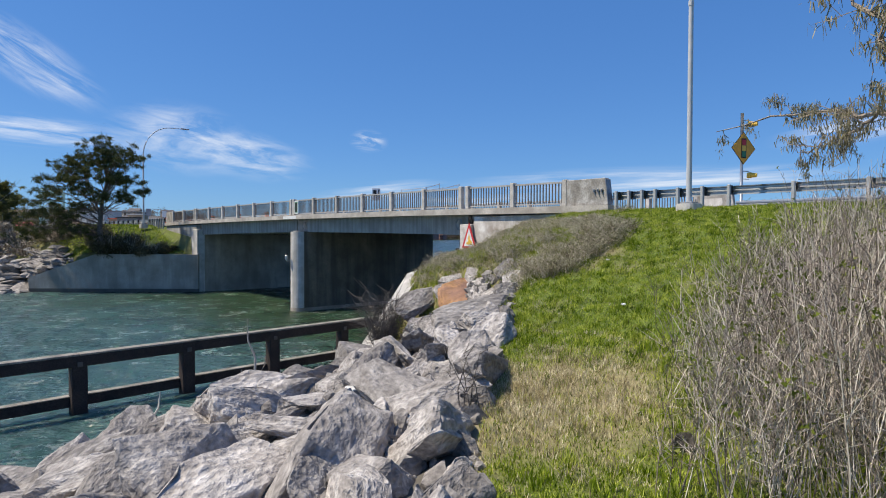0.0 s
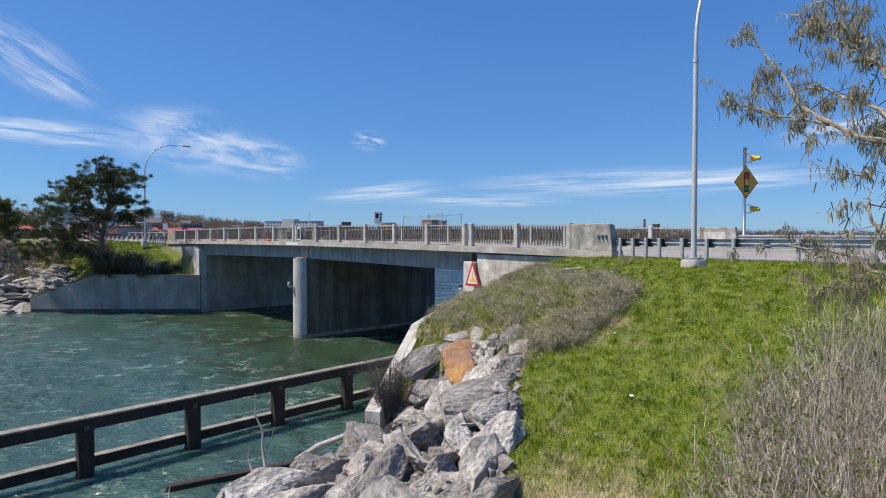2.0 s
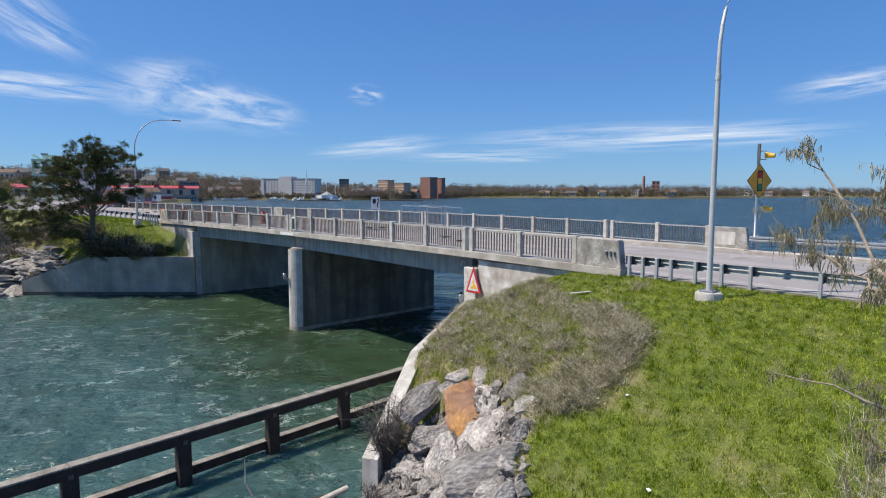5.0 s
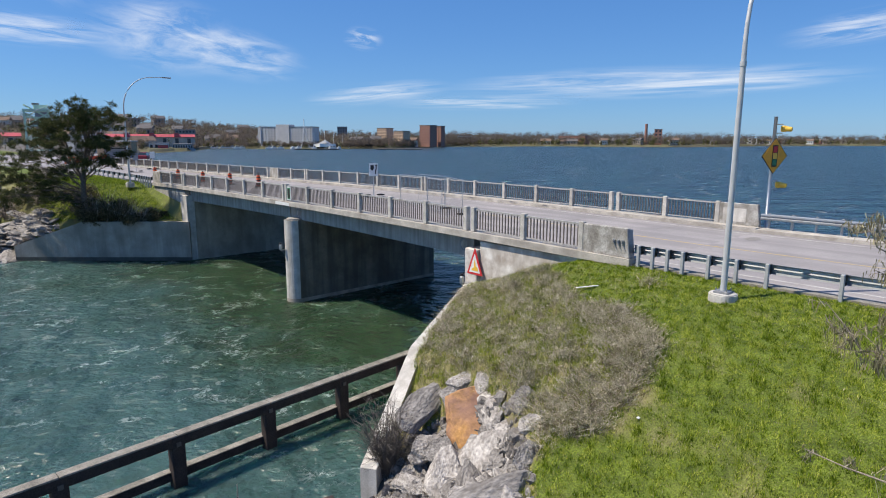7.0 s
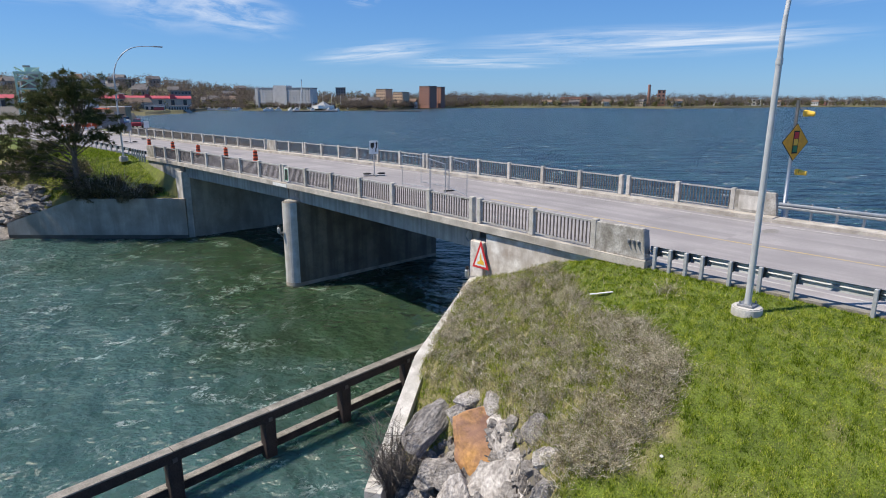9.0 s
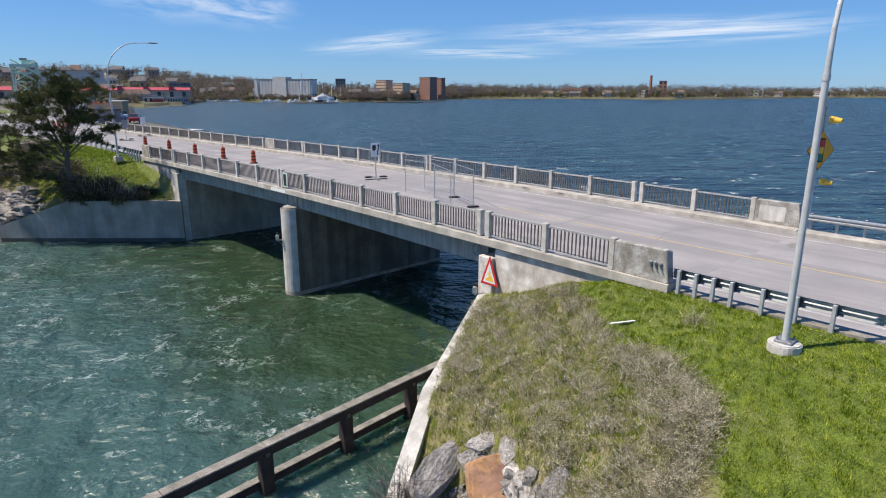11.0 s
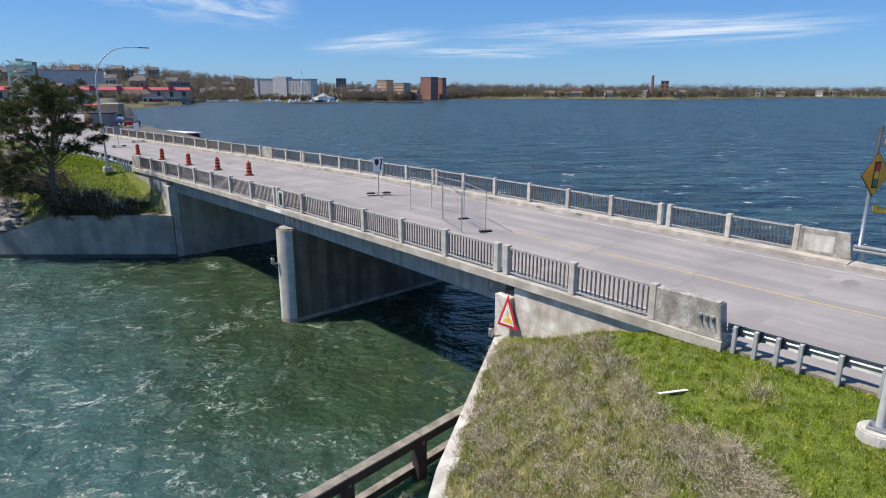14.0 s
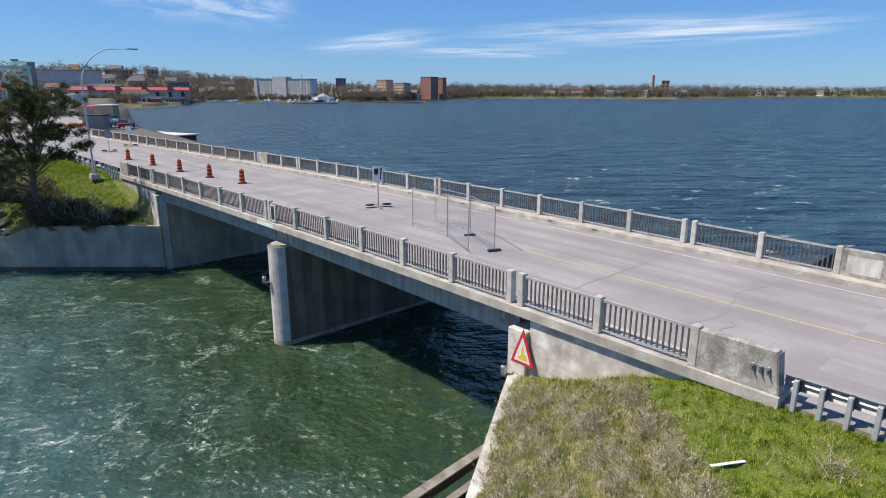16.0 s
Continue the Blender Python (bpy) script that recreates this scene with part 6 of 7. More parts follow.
for b0, b1, d in ((29.2, 33.2, 560), (36.6, 41.0, 575), (33.6, 36.0, 640)):
    A, B = bearing(b0, d), bearing(b1, d)
    mid, w = (A + B) / 2, (B - A).length
    q = solo("breakwater", box(-w / 2, w / 2, -3, 3, -1, 1.1, 0.3), ROCK_WET, "low dark stone breakwater in the lake", "breakwater", loc=mid)
    q.rotation_euler = (0, 0, math.atan2((B - A).y, (B - A).x))


def truss_tower():
    """Pale green steel lift-bridge tower."""
    c = bearing(8.75, 235, 6)
    t = thing("lift_bridge_tower", c, "pale green steel truss tower of a lift bridge", "tower")
    t.rotation_euler = (0, 0, radians(-8))
    W, D, H = 3.3, 3.0, 13.2
    for x in (-W, W):
        for y in (-D, D):
            part("leg", tube([(x * 1.05, y, -4), (x, y, H)], 0.32, 6), PALE_GREEN, t)
    for k, z in enumerate((0, 4, 8, 10.6)):
        for y in (-D, D):
            part("brace", tube([(-W, y, z), (W, y, z + 4)], 0.16, 5), PALE_GREEN, t)
            part("brace", tube([(W, y, z), (-W, y, z + 4)], 0.16, 5), PALE_GREEN, t)
            part("beam", tube([(-W, y, z), (W, y, z)], 0.22, 5), PALE_GREEN, t)
    part("top_platform", box(-W - 0.5, W + 0.5, -D - 0.4, D + 0.4, H - 0.7, H), PALE_GREEN, t)
    part("machine_house", box(-W * 0.2, W * 0.95, -D * 0.6, D * 0.6, H, H + 1.4), PALE_GREEN, t)
    part("rope_housing", box(-W * 0.3, W * 0.3, -1, 1, H + 1.4, H + 2.0), DARKWALL, t)


truss_tower()
woods_left = []
for k in range(26):
    p = (fs.uniform(-40, 24), fs.uniform(150, 330))
    woods_left.append(p)
for k, (x, y) in enumerate(woods_left):
    cc = [(fs.normal() * 1.6, fs.normal() * 1.6, fs.uniform(2.5, 7)) for _ in range(8)]
    t = thing("tree", (x, y, 5.2), "bare brown tree beyond the road", "tree", "roadside trees")
    part("trunk", tube([(0, 0, -0.3), (0.1, 0, 3), (0, 0.1, 7)], [0.25, 0.16, 0.04], 6), SKIN_BROWN, t)
    part("crown", tri_mesh("crown", leaf_cloud(cc, [(1.7, 1.7, 1.6)] * 8, 70, 0.4, fs, hollow=0.1), WOODS if k % 3 else NEEDLE), None, t)

# ---- clouds: thin sheets of vapour far beyond the shore ----
def cloud_material(name, seed, sx, sy):
    m = bpy.data.materials.new(name)
    m.use_nodes = True
    N, L = m.node_tree.nodes, m.node_tree.links
    N.remove(N["Principled BSDF"])
    em, tr, mx = N.new("ShaderNodeEmission"), N.new("ShaderNodeBsdfTransparent"), N.new("ShaderNodeMixShader")
    em.inputs["Color"].default_value, em.inputs["Strength"].default_value = (0.88, 0.93, 1.0, 1), 0.95
    tc, mp, n = N.new("ShaderNodeTexCoord"), N.new("ShaderNodeMapping"), N.new("ShaderNodeTexNoise")
    mp.inputs["Location"].default_value = (seed * 3.1, seed, 0)
    mp.inputs["Scale"].default_value = (sx, sy, 1)
    n.inputs["Scale"].default_value, n.inputs["Detail"].default_value, n.inputs["Roughness"].default_value = 2.0, 9, 0.62
    n.inputs["Distortion"].default_value = 0.6
    L.new(tc.outputs["UV"], mp.inputs["Vector"])
    L.new(mp.outputs[0], n.inputs["Vector"])
    r = N.new("ShaderNodeMapRange")
    r.inputs["From Min"].default_value, r.inputs["From Max"].default_value = 0.40, 0.85
    L.new(n.outputs["Fac"], r.inputs["Value"])
    # fade to nothing towards the sheet's rim
    sub, ln = N.new("ShaderNodeVectorMath"), N.new("ShaderNodeVectorMath")
    sub.operation, ln.operation = "SUBTRACT", "LENGTH"
    sub.inputs[1].default_value = (0.5, 0.5, 0)
    L.new(tc.outputs["UV"], sub.inputs[0])
    L.new(sub.outputs[0], ln.inputs[0])
    f = N.new("ShaderNodeMapRange")
    f.interpolation_type = "SMOOTHSTEP"
    f.inputs["From Min"].default_value, f.inputs["From Max"].default_value = 0.5, 0.08
    L.new(ln.outputs["Value"], f.inputs["Value"])
    k = N.new("ShaderNodeMath")
    k.operation = "MULTIPLY"
    L.new(r.outputs[0], k.inputs[0])
    L.new(f.outputs[0], k.inputs[1])
    L.new(k.outputs[0], mx.inputs[0])
    L.new(tr.outputs[0], mx.inputs[1])
    L.new(em.outputs[0], mx.inputs[2])
    L.new(mx.outputs[0], N["Material Output"].inputs["Surface"])
    return m


def cloud(b, elev, wide, high, tilt, seed, sx, sy):
    """A wisp centred at a bearing and elevation; wide and high in degrees."""
    D = 4200.0
    me = bpy.data.meshes.new("cloud")
    w, h = D * math.tan(radians(wide / 2)), D * math.tan(radians(high / 2))
    me.from_pydata([(-w, -h, 0), (w, -h, 0), (w, h, 0), (-w, h, 0)], [], [(0, 1, 2, 3)])
    uv = me.uv_layers.new(name="uv")
    for i, c in enumerate(((0, 0), (1, 0), (1, 1), (0, 1))):
        uv.data[i].uv = c
    me.materials.append(cloud_material("cloud_vapour", seed, sx, sy))
    ob = new("backdrop_cloud", me)
    p = bearing(b, D * math.cos(radians(elev)), D * math.sin(radians(elev)))
    ob.matrix_world = look(p, bearing(0, 0, 5), tilt)
    return tagged(ob, "thin white wisp of cloud in a blue sky", "cloud", kind="structure")


for k, (b, el, w, h, tilt, sx, sy) in enumerate(((19.3, 8.4, 14, 7, 6, 1.4, 2.4), (24.8, 7.2, 13, 5, 8, 1.4, 2.4), (8.5, 13.4, 13, 5, 30, 1.2, 2.6), (8.9, 8.2, 16, 3.0, 2, 1.2, 2.6), (37.0, 4.2, 15, 2.4, -6, 1.0, 2.2),
                                                  (58.0, 5.0, 34, 3.2, -1, 1.2, 2.8), (66.0, 4.9, 26, 2.8, -2, 1.2, 2.6), (77.0, 8.6, 14, 3.0, -6, 1.2, 2.6), (35.6, 8.9, 4, 2.4, 4, 1.0, 1.8), (46.0, 3.4, 20, 1.6, 0, 1.2, 2.6))):
    cloud(b, el, w, h, tilt, k + 1, sx, sy)


# ---- signs, markers and road works ----
def flat(outline, thick, bm=None, y=0.0):
    """Plate in the x-z plane, facing -y."""
    own = bmesh.new()
    f = [own.verts.new((x, y, z)) for x, z in outline]
    b = [own.verts.new((x, y + thick, z)) for x, z in outline]
    n = len(outline)
    own.faces.new(f)
    own.faces.new(b[::-1])
    for i in range(n):
        own.faces.new((f[i], b[i], b[(i + 1) % n], f[(i + 1) % n]))
    bmesh.ops.recalc_face_normals(own, faces=own.faces)
    return join(bm, own)


def triangle_sign():
    """Red-bordered navigation triangle on the abutment column; faces the channel side (-x)."""
    s = thing("warning_sign", (XN - 0.245, 20.02, 4.55), "white triangular warning sign with a red border on the abutment", "sign")
    s.rotation_euler = (0, 0, radians(-90))
    part("panel", flat([(-0.47, -0.14), (0.47, -0.14), (0, 1.06)], 0.02), RED, s, "red border plate")
    part("face", flat([(-0.33, -0.05), (0.33, -0.05), (0, 0.80)], 0.006, y=-0.008), WHITE, s)
    part("symbol", flat([(-0.17, 0.03), (0.22, 0.03), (0.19, 0.17), (0.07, 0.25), (0.05, 0.42), (0.0, 0.52), (-0.05, 0.30), (-0.03, 0.18), (-0.17, 0.12)], 0.004, y=-0.014), SIGNAL_YELLOW, s, "orange-yellow stepped symbol")


triangle_sign()


def nav_light(x, y, z, label):
    t = thing("navigation_light", (x, y, z), label, "lamp", "navigation lights")
    part("bracket", box(-0.02, 0.5, -0.05, 0.05, -0.05, 0.02, 0.01), STEEL, t)
    part("lamp_body", tube([(0, 0, 0.02), (0, 0, 0.10), (0, 0, 0.30), (0, 0, 0.36)], [0.09, 0.10, 0.10, 0.05], 10), STEEL, t)
    part("lens", tube([(0, 0, 0.36), (0, 0, 0.46)], 0.07, 10), BLACK, t)
    part("stay", tube([(0.05, 0, -0.05), (0.4, 0, -0.45)], 0.02, 6), STEEL_DULL, t)


nav_light(XN - 0.5, 20.55, 3.95, "small grey navigation light on the abutment corner")
nav_light(19.45, 36.35, 3.35, "small grey navigation light bracketed to the pier nose")


def channel_marker():
    s = thing("channel_marker", (XN - 0.16, 36.3, 6.85), "white-framed rectangular black channel marker on the railing", "sign")
    s.rotation_euler = (0, 0, radians(-90))
    part("frame", box(-0.24, 0.24, 0, 0.03, -0.42, 0.42, 0.005), WHITE, s)
    part("green_border", box(-0.17, 0.17, -0.008, -0.001, -0.35, 0.35), GREEN, s)
    part("black_panel", box(-0.12, 0.12, -0.016, -0.009, -0.29, 0.29), BLACK, s)


channel_marker()
solo("white_patch_plate", box(XN - 0.262, XN - 0.243, 36.2, 37.9, 6.08, 6.27), WHITE, "white painted plate on the deck edge above the pier", "plate")
# round drain fittings on the girder
for y in (36.0, 21.25):
    t = thing("life_ring_bracket", (XN + 0.29, y, ztop(y) - 0.72), "dark round drain fitting on the girder", "drain")
    bm = bmesh.new()
    n = 18
    for k in range(n):
        a, b = 2 * math.pi * k / n, 2 * math.pi * (k + 1) / n
        tube([(0, 0.2 * math.cos(a), 0.25 * math.sin(a)), (0, 0.2 * math.cos(b), 0.25 * math.sin(b))], 0.035, 6, bm)
    part("ring", bm, STEEL_DULL, t)
    part("disc", tube([(0.03, 0, 0), (-0.01, 0, 0)], 0.17, 14), GIRDER, t)


def signal_sign():
    """Yellow diamond with a signal symbol between two beacons, on the lake side of the road; faces the traffic from the near road."""
    s = thing("signal_ahead_sign", (32.3, 12.55, 6.0), "yellow diamond signal-ahead sign with two amber beacons", "sign")
    s.rotation_euler = (0, 0, radians(-20))
    part("post", tube([(0, 0.06, 0), (0, 0.06, 5.3)], 0.075, 10), STEEL, s, smooth=True)
    z, r = 3.5, 0.83
    part("panel", flat([(0, z - r), (r, z), (0, z + r), (-r, z)], 0.02, y=-0.05), BLACK, s)
    q = r - 0.035
    part("face", flat([(0, z - q), (q, z), (0, z + q), (-q, z)], 0.006, y=-0.06), YELLOW, s)
    part("symbol_body", box(-0.17, 0.17, -0.072, -0.062, z - 0.5, z + 0.5), BLACK, s)
    for dz, m in ((0.30, RED), (0.0, SIGNAL_YELLOW), (-0.30, GREEN)):
        part("symbol_disc", box(-0.13, 0.13, -0.08, -0.073, z + dz - 0.14, z + dz + 0.14, 0.003), m, s)
    for zz in (2.15, 4.75):
        be = part("beacon", box(0.34, 0.58, -0.14, 0.08, zz - 0.145, zz + 0.145, 0.05), SIGNAL_YELLOW, s, "amber flashing beacon")
        part("visor", tube([(0.46, -0.12, zz), (0.56, -0.38, zz - 0.03)], [0.13, 0.10], 12), SIGNAL_YELLOW, be)
        part("lens", tube([(0.46, -0.14, zz), (0.46, -0.155, zz)], 0.11, 12), BLACK, be)
        for dz in (-0.2, 0.2):
            part("bracket", tube([(0, 0.06, zz + dz), (0.46, 0.02, zz + dz)], 0.022, 6), STEEL, s)


signal_sign()


def barrel(x, y):
    t = thing("traffic_drum", (x, y, zroad(y) + 0.0), "orange and black striped traffic drum on a rubber base", "traffic drum", "traffic drums")
    part("rubber_base", tube([(0, 0, 0), (0, 0, 0.07)], [0.36, 0.33], 8), BLACK, t)
    zs = [0.07, 0.24, 0.35, 0.51, 0.62, 0.78, 0.87, 1.0]
    for k, (a, b) in enumerate(zip(zs, zs[1:])):
        r0, r1 = 0.215 - 0.05 * a, 0.215 - 0.05 * b
        part("band", tube([(0, 0, a + 0.002), (0, 0, b)], [r0, r1], 14), ORANGE if k % 2 == 0 else BLACK, t)
    part("grip", tube([(0, 0, 1.0), (0, 0, 1.08)], 0.05, 8), BLACK, t)
    return t


d0 = barrel(25.5, 51.3)
for x, y in ((25.1, 56.2), (24.8, 61.7), (24.6, 67.8), (24.3, 74.0)):
    copy_thing(d0, pose(x, y, zroad(y)))


def stand_sign(x, y, z, turn, board, label, symbol):
    t = thing("lane_sign", (x, y, z), label, "sign", "road works signs")
    t.rotation_euler = (0, 0, radians(turn))
    part("post", box(-0.03, 0.03, 0.0, 0.05, 0.05, 2.2, 0.005), STEEL, t)
    part("board", box(-0.31, 0.31, -0.03, -0.001, 1.5, 2.4, 0.004), board, t)
    if symbol:
        part("arrow", flat([(0.10, 1.62), (0.17, 1.62), (0.17, 1.85), (0.22, 1.98), (0.22, 2.20), (0.28, 2.20), (0.19, 2.33), (0.10, 2.20), (0.15, 2.20), (0.15, 2.0), (0.10, 1.87)], 0.004, y=-0.04), BLACK, t)
        part("marker", flat([(-0.22, 2.0), (0.02, 2.0), (0.02, 2.26), (-0.22, 2.26)], 0.004, y=-0.04), BLACK, t)
        part("marker_point", flat([(-0.22, 1.998), (-0.10, 1.86), (0.02, 1.998)], 0.004, y=-0.04), BLACK, t)
    for a in (0, 90):
        part("foot", box(-0.75, 0.75, -0.04, 0.04, 0.0 + 0.06 * (a > 0), 0.055 + 0.06 * (a > 0), 0.01, turn=a), STEEL_DULL, t)
    # rubber base weights, built as flattened ellipsoids
    for k, (dx, dy) in enumerate(((-0.5, 0), (0.5, 0))):
        bm = bmesh.new()
        bmesh.ops.create_icosphere(bm, subdivisions=2, radius=1)
        bmesh.ops.scale(bm, verts=bm.verts, vec=(0.3, 0.13, 0.07))
        bmesh.ops.translate(bm, verts=bm.verts, vec=(dx, dy, 0.17))
        part("base_weight", bm, BLACK, t, "black rubber base weight", smooth=True)
    return t


stand_sign(27.2, 37.0, zroad(37), -25, WHITE, "white lane-shift arrow sign on a weighted metal stand", True)
stand_sign(25.1, 83.4, 6.0, -10, STEEL_DULL, "grey sign board seen from behind on a stand", False)
stand_sign(28.9, 89.1, 6.0, -10, WHITE, "white and blue sign on a weighted stand", False)


def fence_panel(x, y, turn, w=2.9, feet=True):
    """Temporary wire fence panel: tube frame with a fine mesh and rubber feet."""
    z = zroad(y)
    t = thing("wire_fence_panel", (x, y, z), "temporary galvanised wire fence panel on rubber feet", "fence", "temporary fence panels")
    t.rotation_euler = (0, 0, radians(turn))
    for xx in (-w / 2, w / 2):
        part("upright", tube([(xx, 0, 0.05), (xx, 0, 1.95)], 0.021, 6), STEEL, t)
        if feet:
            part("rubber_foot", box(xx - 0.10, xx + 0.10, -0.3, 0.3, 0, 0.08, 0.02), BLACK, t)
    for zz in (0.22, 1.9):
        part("crossbar", tube([(-w / 2, 0, zz), (w / 2, 0, zz)], 0.021, 6), STEEL, t)
    lines = [(np.array([[-w / 2 + w * k / 24, 0, 0.22], [-w / 2 + w * k / 24, 0, 1.9]]), 0.0018, 0.0018) for k in range(1, 24)] + [(np.array([[-w / 2, 0, 0.22 + 0.24 * k], [w / 2, 0, 0.22 + 0.24 * k]]), 0.0018, 0.0018) for k in range(1, 7)]
    part("wire_mesh", stalk_mesh("wire_mesh", lines, STEEL), None, t)
    return t


for x0, y0, x1, y1 in ((26.7, 31.5, 26.27, 28.62), (26.25, 28.5, 25.0, 25.8), (25.37, 31.7, 25.2, 29.0), (25.1, 28.85, 23.9, 26.3)):
    fence_panel((x0 + x1) / 2, (y0 + y1) / 2, math.degrees(math.atan2(y1 - y0, x1 - x0)), math.hypot(x1 - x0, y1 - y0), y0 < 28.6)

# road markings and repairs
YLINE = mat("worn_yellow_line", (0.50, 0.38, 0.16), (0.36, 0.31, 0.24), 3, 0.9, bump=0)
WLINE = mat("worn_white_line", (0.50, 0.49, 0.47), (0.31, 0.29, 0.285), 1.5, 0.9, bump=0)
TAR = mat("tar_seal", (0.19, 0.18, 0.17), (0.26, 0.245, 0.23), 3, 0.9, bump=0.1)


def stripe(name, x0, x1, ys, material, label):
    solo(name, swept(ys, lambda y: [(x0, zroad(y) + 0.004), (x1, zroad(y) + 0.004), (x1, zroad(y) + 0.0005), (x0, zroad(y) + 0.0005)]), material, label, "road marking", kind="structure")


stripe("road_marking_centre", 26.0, 26.12, [-60, 0, 12.66] + [y for y in ST if 12.66 < y < 27], YLINE, "worn yellow centre line")
stripe("road_marking_edge", 30.55, 30.67, [-60, 0, 12.66] + [y for y in ST if 12.66 < y < 62] , WLINE, "worn white edge line")
stripe("road_marking_edge_near", 21.35, 21.47, [-60, 0, 12.66] + [y for y in ST if 12.66 < y < 62], WLINE, "worn white edge line")
rr = random.Random(5)


def crack(pts, w, material, label):
    bm = bmesh.new()
    prev = None
    for x, y in pts:
        d = rr.uniform(0.6, 1.3) * w / 2
        a, b = bm.verts.new((x, y - d, zroad(y - d) + 0.006)), bm.verts.new((x, y + d, zroad(y + d) + 0.006))
        if prev:
            bm.faces.new((prev[0], a, b, prev[1]))
        prev = (a, b)
    solo("tar_joint", bm, material, label, "road repair", kind="structure")


for y0 in (20.55, 37.0):
    crack([(20.9 + 10.2 * k / 24, y0 + rr.uniform(-0.05, 0.05)) for k in range(25)], 0.05, TAR, "dark tar-sealed joint across the road")
crack([(21.2 + 9.6 * k / 24, 16.2 + 0.25 * math.sin(k * 0.5) + rr.uniform(-0.08, 0.08)) for k in range(25)], 0.03, TAR, "dark meandering tar seal across the road")
crack([(23.0 + 1.6 * k / 14, 14.6 + 0.4 * math.sin(k * 0.4) + 0.1 * k) for k in range(15)], 0.07, TAR, "dark meandering tar seal on the road")
bm = bmesh.new()
c = [bm.verts.new((29.2 + 0.55 * math.cos(a) * rr.uniform(0.8, 1.1), 12.0 + 0.3 * math.sin(a), 5.977)) for a in [k * 6.283 / 12 for k in range(12)]]
bm.faces.new(c)
solo("tar_patch", bm, TAR, "dark tar patch on the road", "road repair", kind="structure")
# light wear along the lake-side kerb
for k in range(9):
    y = 24 + 3.6 * k + rr.uniform(-1, 1)
    bm = box(-0.05, 0.05, -0.16, 0.16, 0, 0.02, 0.01)
    solo("kerb_spall", bm, TAR, "dark broken spot on the kerb edge", "kerb damage", group="kerb damage", loc=(XF - 0.74, y, ztop(y) - 0.02))

# parapet fittings: three tie bolts on the near end wall
t = thing("rail_anchor", (XN - 0.15, 12.98, 6.72), "rusty steel guard rail anchor plates on the parapet", "bracket")
for k in range(3):
    part("anchor_plate", box(-0.03, 0.0, -0.05 + 0.17 * k, 0.05 + 0.17 * k, -0.06, 0.09, 0.01), STEEL_DULL, t)
    part("bolt", tube([(-0.07, 0.17 * k, 0.03), (0, 0.17 * k, 0.03)], 0.025, 6), STEEL_DULL, t)
    part("tie_rod", tube([(-0.04, 0.17 * k, 0.0), (-0.02, 0.17 * k - 0.10, -0.25)], 0.012, 5), STEEL_DULL, t)
part2 = solo("steel_end_plate", box(-0.17, 0.17, -0.03, 0.0, 0.02, 1.0, 0.005), STEEL_DULL, "dark steel plate on the end of the parapet", "plate", loc=(XN, END_A - 0.01, 6.17))
part2.rotation_euler = (radians(-7), 0, 0)
solo("repair_patch", box(XF - 0.137, XF - 0.131, 13.35, 14.45, 6.32, 6.98, 0.002), CONC_LIGHT, "pale mortar patch on the lake-side parapet", "repair")

# litter and driftwood
solo("white_plank", box(-0.37, 0.37, -0.038, 0.038, 0, 0.022, 0.006), WHITE, "white painted plank lying on the grass", "plank", loc=(17.67, 12.7, h1(near_height, 17.67, 12.7) + 0.06)).rotation_euler = (0, radians(-4), radians(-36))
solo("foam_block", prism([(-0.13, -0.08), (0.12, -0.1), (0.14, 0.06), (-0.02, 0.12)], 0, 0.13, bevel=0.01), WHITE, "white foam block wedged between boulders", "litter", loc=(4.95, 7.35, 2.62)).rotation_euler = (0.2, 0.1, 0.5)
for x, y in ((12.7, 8.0), (10.4, 6.2)):
    solo("paper_scrap", box(-0.05, 0.05, -0.03, 0.03, 0, 0.02, 0.004), WHITE, "small white paper scrap on the grass", "litter", "scraps", loc=(x, y, h1(near_height, x, y) + 0.05)).rotation_euler = (0.2, 0.1, x)
DRIFT = mat("bleached_driftwood", (0.50, 0.46, 0.41), (0.36, 0.33, 0.29), 8, 0.9, bump=0.4, bscale=40)


def drift(pts, r0, r1, label="bleached driftwood branch among the boulders"):
    n = len(pts)
    base = pts[0]
    solo("driftwood", tube([tuple(p[i] - base[i] for i in range(3)) for p in pts], [r0 + (r1 - r0) * k / (n - 1) for k in range(n)], 7), DRIFT, label, "driftwood", "driftwood", loc=base, smooth=True)


drift([(6.45, 13.4, 1.1), (6.38, 13.45, 1.7), (6.41, 13.5, 2.1), (6.25, 13.55, 2.5), (6.27, 13.6, 3.0)], 0.04, 0.012)
drift([(6.46, 13.45, 1.65), (6.6, 13.4, 1.9), (6.62, 13.4, 2.1)], 0.025, 0.01)
drift([(6.1, 13.3, 1.1), (6.0, 13.4, 1.6), (6.05, 13.45, 1.85)], 0.025, 0.01)
drift([(2.6, 10.6, 1.75), (3.6, 10.9, 1.85), (4.5, 10.7, 1.9), (5.6, 11.1, 1.8)], 0.045, 0.02)
drift([(3.4, 11.2, 1.3), (3.45, 11.5, 1.6), (3.7, 11.8, 1.75), (3.8, 12.0, 2.0)], 0.03, 0.01)
drift([(7.2, 13.4, 1.2), (8.0, 13.6, 1.35), (8.9, 13.5, 1.5)], 0.10, 0.07)
solo("sunken_beam", box(-2.4, 2.4, -0.12, 0.12, -0.1, 0.12, 0.02), TIMBER, "dark half-sunken timber along the rocks", "timber", loc=(7.6, 16.2, 0.03)).rotation_euler = (0, 0, radians(-12))
boulder(WETROCKS[1], 5.75, 2.75, 2.9, (0.28, 0.32, 0.5), (10, 20, 40), "dark stone at the foot of the thicket", "")

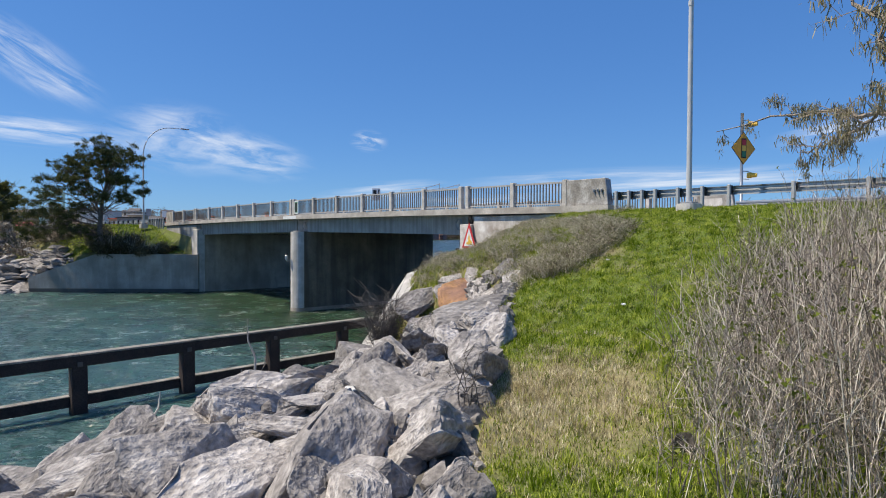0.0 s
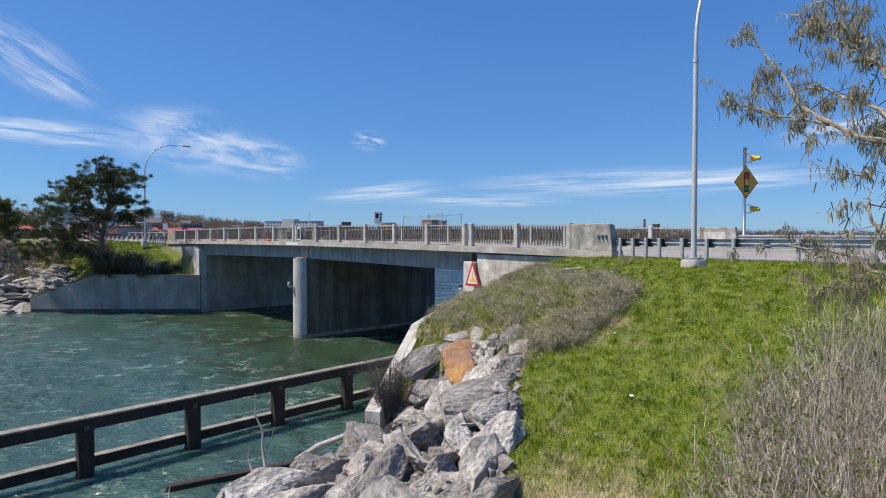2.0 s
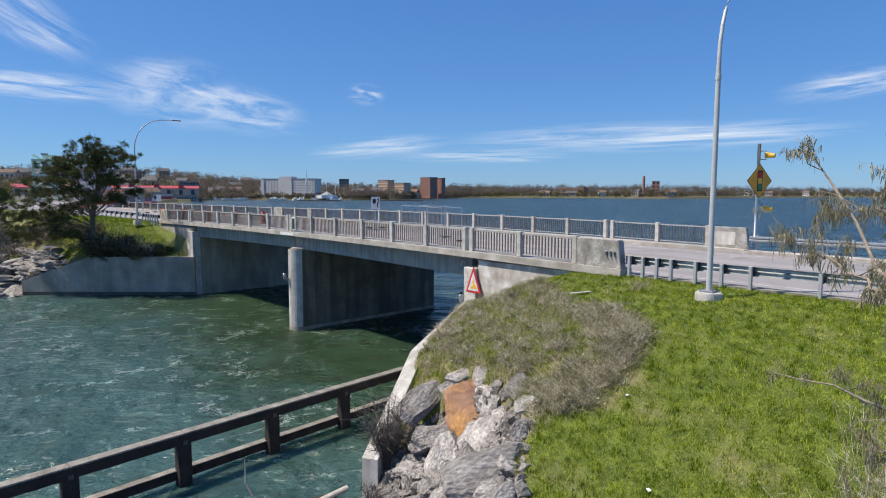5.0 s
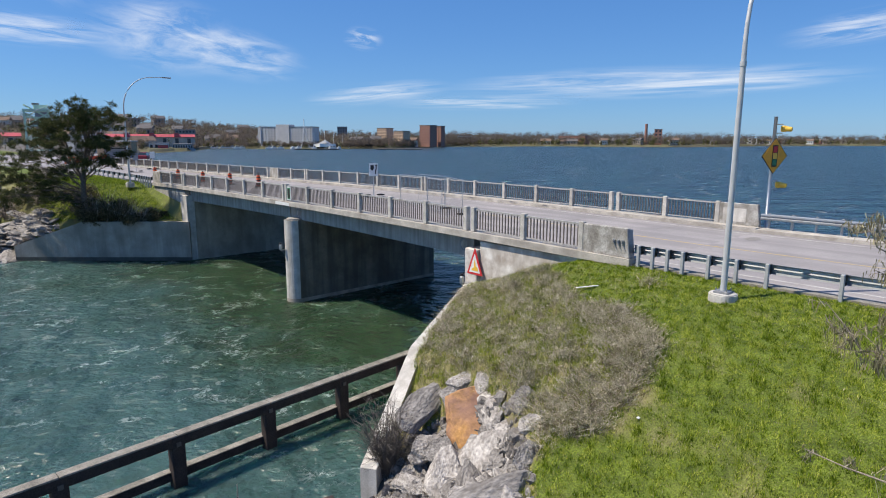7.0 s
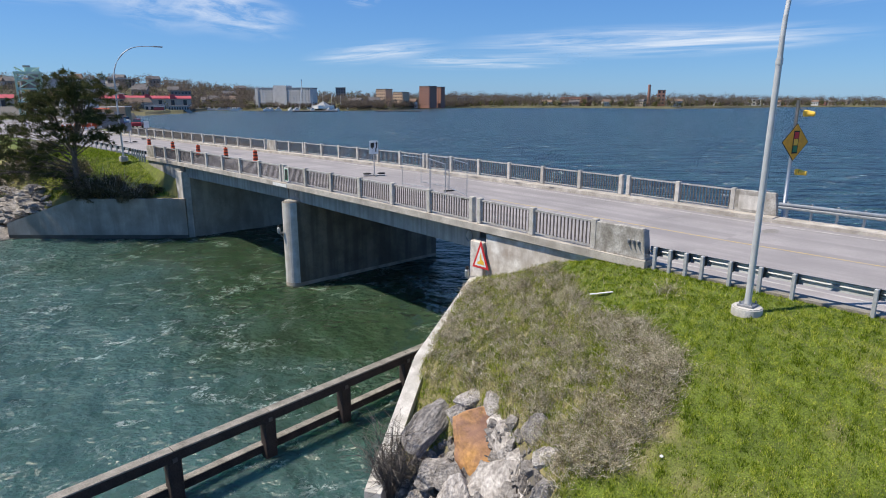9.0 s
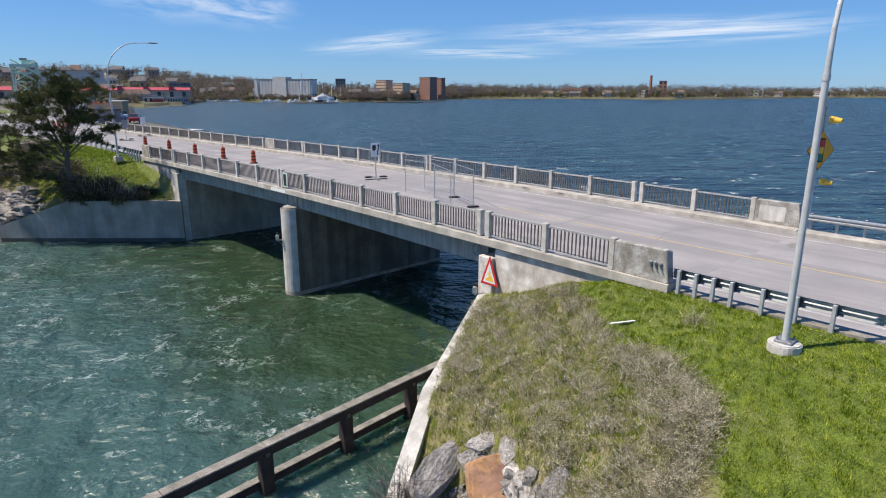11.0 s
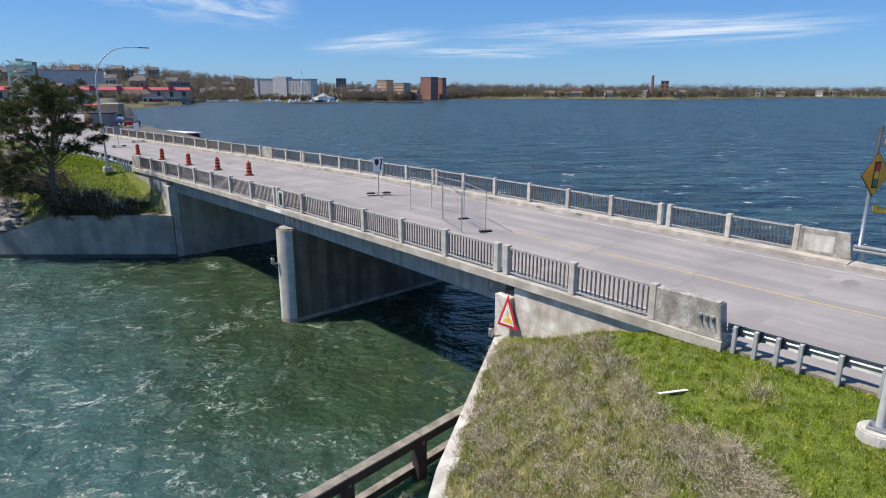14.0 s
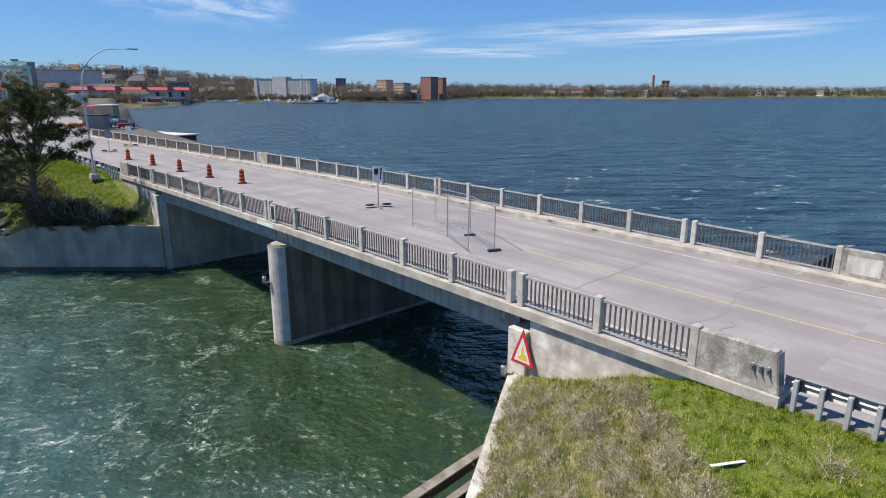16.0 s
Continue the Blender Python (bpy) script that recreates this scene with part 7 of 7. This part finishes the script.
# lake-side railing that goes on past the bridge
rail = thing("railing", (XF, 62.0, 5.98), "long concrete-post railing beside the far road", "railing")
rail.rotation_euler = (0, 0, math.atan(0.062))
for k in range(17):
    y = 0.2 + 2.8 * k
    part("rail_post", post_mesh, None, rail, loc=(0, y, 0.2))
    if k < 16:
        part("cap_rail", box(-0.045, 0.045, y + 0.12, y + 2.68, 1.13, 1.2), TOPRAIL, rail)
        part("bottom_rail", box(-0.03, 0.03, y + 0.12, y + 2.68, 0.28, 0.33), TOPRAIL, rail)
        for i in range(16):
            part("baluster", bar_mesh, None, rail, loc=(0, y + 0.16 + 0.155 * (i + 0.5), 0.2))
part("kerb", box(-0.7, 0.24, -0.2, 46, -0.3, 0.2), KERB, rail)


# ---- vehicles and sheds past the bridge ----
def car(x, y, turn, colour, label):
    t = thing("car", (x, y, 6.03), label, "car", "parked cars")
    t.rotation_euler = (0, 0, radians(turn))
    bm = prism([(-2.2, -0.85), (2.1, -0.85), (2.3, -0.5), (2.3, 0.5), (2.1, 0.85), (-2.2, 0.85)], 0.3, 0.95, bevel=0.08)
    part("body", bm, colour, t)
    bm = bmesh.new()
    vs = [bm.verts.new(p) for p in ((-1.9, -0.75, 0.95), (1.0, -0.75, 0.95), (1.0, 0.75, 0.95), (-1.9, 0.75, 0.95), (-1.4, -0.62, 1.5), (0.3, -0.62, 1.5), (0.3, 0.62, 1.5), (-1.4, 0.62, 1.5))]
    for q in ((4, 5, 6, 7), (0, 1, 5, 4), (1, 2, 6, 5), (2, 3, 7, 6), (3, 0, 4, 7)):
        bm.faces.new([vs[i] for i in q])
    part("cabin_glass", bm, PANE, t)
    part("roof", box(-1.35, 0.25, -0.6, 0.6, 1.49, 1.54, 0.01), colour, t)
    for a in (-1.4, 1.4):
        for b in (-0.8, 0.8):
            part("wheel", tube([(a, b - 0.1, 0.32), (a, b + 0.1, 0.32)], 0.32, 12), BLACK, t)
    return t


car(39.0, 125.5, 60, plain("car_red", (0.42, 0.02, 0.04), 0.3), "red car parked beyond the bridge")
car(37.5, 131.0, 60, plain("car_blue", (0.08, 0.11, 0.28), 0.3), "blue car parked beyond the bridge")
car(41.5, 143.0, 80, WHITE, "white car parked beyond the bridge")


def shed(name, x, y, w, d, hh, turn, wall, roofm, label):
    t = thing(name, (x, y, 6.03), label, "shed")
    t.rotation_euler = (0, 0, radians(turn))
    part("wall", box(-w / 2, w / 2, -d / 2, d / 2, 0, hh, 0.03), wall, t)
    part("roof", box(-w / 2 - 0.2, w / 2 + 0.2, -d / 2 - 0.2, d / 2 + 0.2, hh, hh + 0.2, 0.03), roofm, t)
    part("door", box(-w * 0.2, w * 0.15, -d / 2 - 0.04, -d / 2, 0.1, hh * 0.75), DARKWALL, t)


TAN = mat("tan_siding", (0.42, 0.30, 0.19), (0.35, 0.25, 0.16), 1, 0.9, bump=0)
shed("site_hut", 42.5, 160, 5.5, 3, 2.8, -42, TAN, ORANGE, "tan site hut with an orange roof edge")
shed("trailer", 41.0, 143.5, 3.2, 2.4, 3.4, -42, TAN, PALEWALL, "tan box trailer with a dark open end")
shed("dumpster", 34.6, 126.6, 3.6, 2.0, 2.2, -42, DARKWALL, BLACK, "black metal waste container")
shed("site_hut", 45.5, 197, 8, 5, 5, -50, PALEWALL, GREYWALL, "small white hut beside the road")
for k in range(12):
    x, y = 24 + k * 0.9 + rr.uniform(-0.4, 0.4), 117 + k * 1.1 + rr.uniform(-1, 1)
    copy_thing(d0, pose(x, y, 6.03))
NET = mat("orange_fence_net", (0.70, 0.09, 0.03), (0.55, 0.07, 0.03), 2, 0.8, bump=0)
for k in range(4):
    t = thing("barrier", (29.5 + 1.9 * k, 121.5 + 2.9 * k, 6.03), "orange plastic road barrier", "barrier", "orange barriers")
    t.rotation_euler = (0, 0, radians(50))
    part("board", box(-1.2, 1.2, -0.04, 0.04, 0.45, 1.05, 0.02), NET, t)
    for a in (-0.9, 0.9):
        part("leg", box(a - 0.05, a + 0.05, -0.25, 0.25, 0, 0.45, 0.01), WHITE, t)
# floating dock with a grey roof
t = thing("boat_shelter", (56.2, 162.5, 0), "low grey-roofed floating boat shelter by the bank", "dock")
t.rotation_euler = (0, 0, radians(-74))
part("deck", box(-9, 9, -4, 4, -0.3, 0.35, 0.05), TIMBER_TOP, t)
part("roof", box(-9.3, 9.3, -4.2, 4.2, 2.1, 2.4, 0.05), GREYWALL, t, "flat pale grey roof")
part("wall", box(-9, 9, -3.6, 3.6, 0.35, 2.1), mat("maroon_wall", (0.16, 0.03, 0.035), (0.12, 0.025, 0.03), 1, 0.8, bump=0), t, "dark maroon walls")
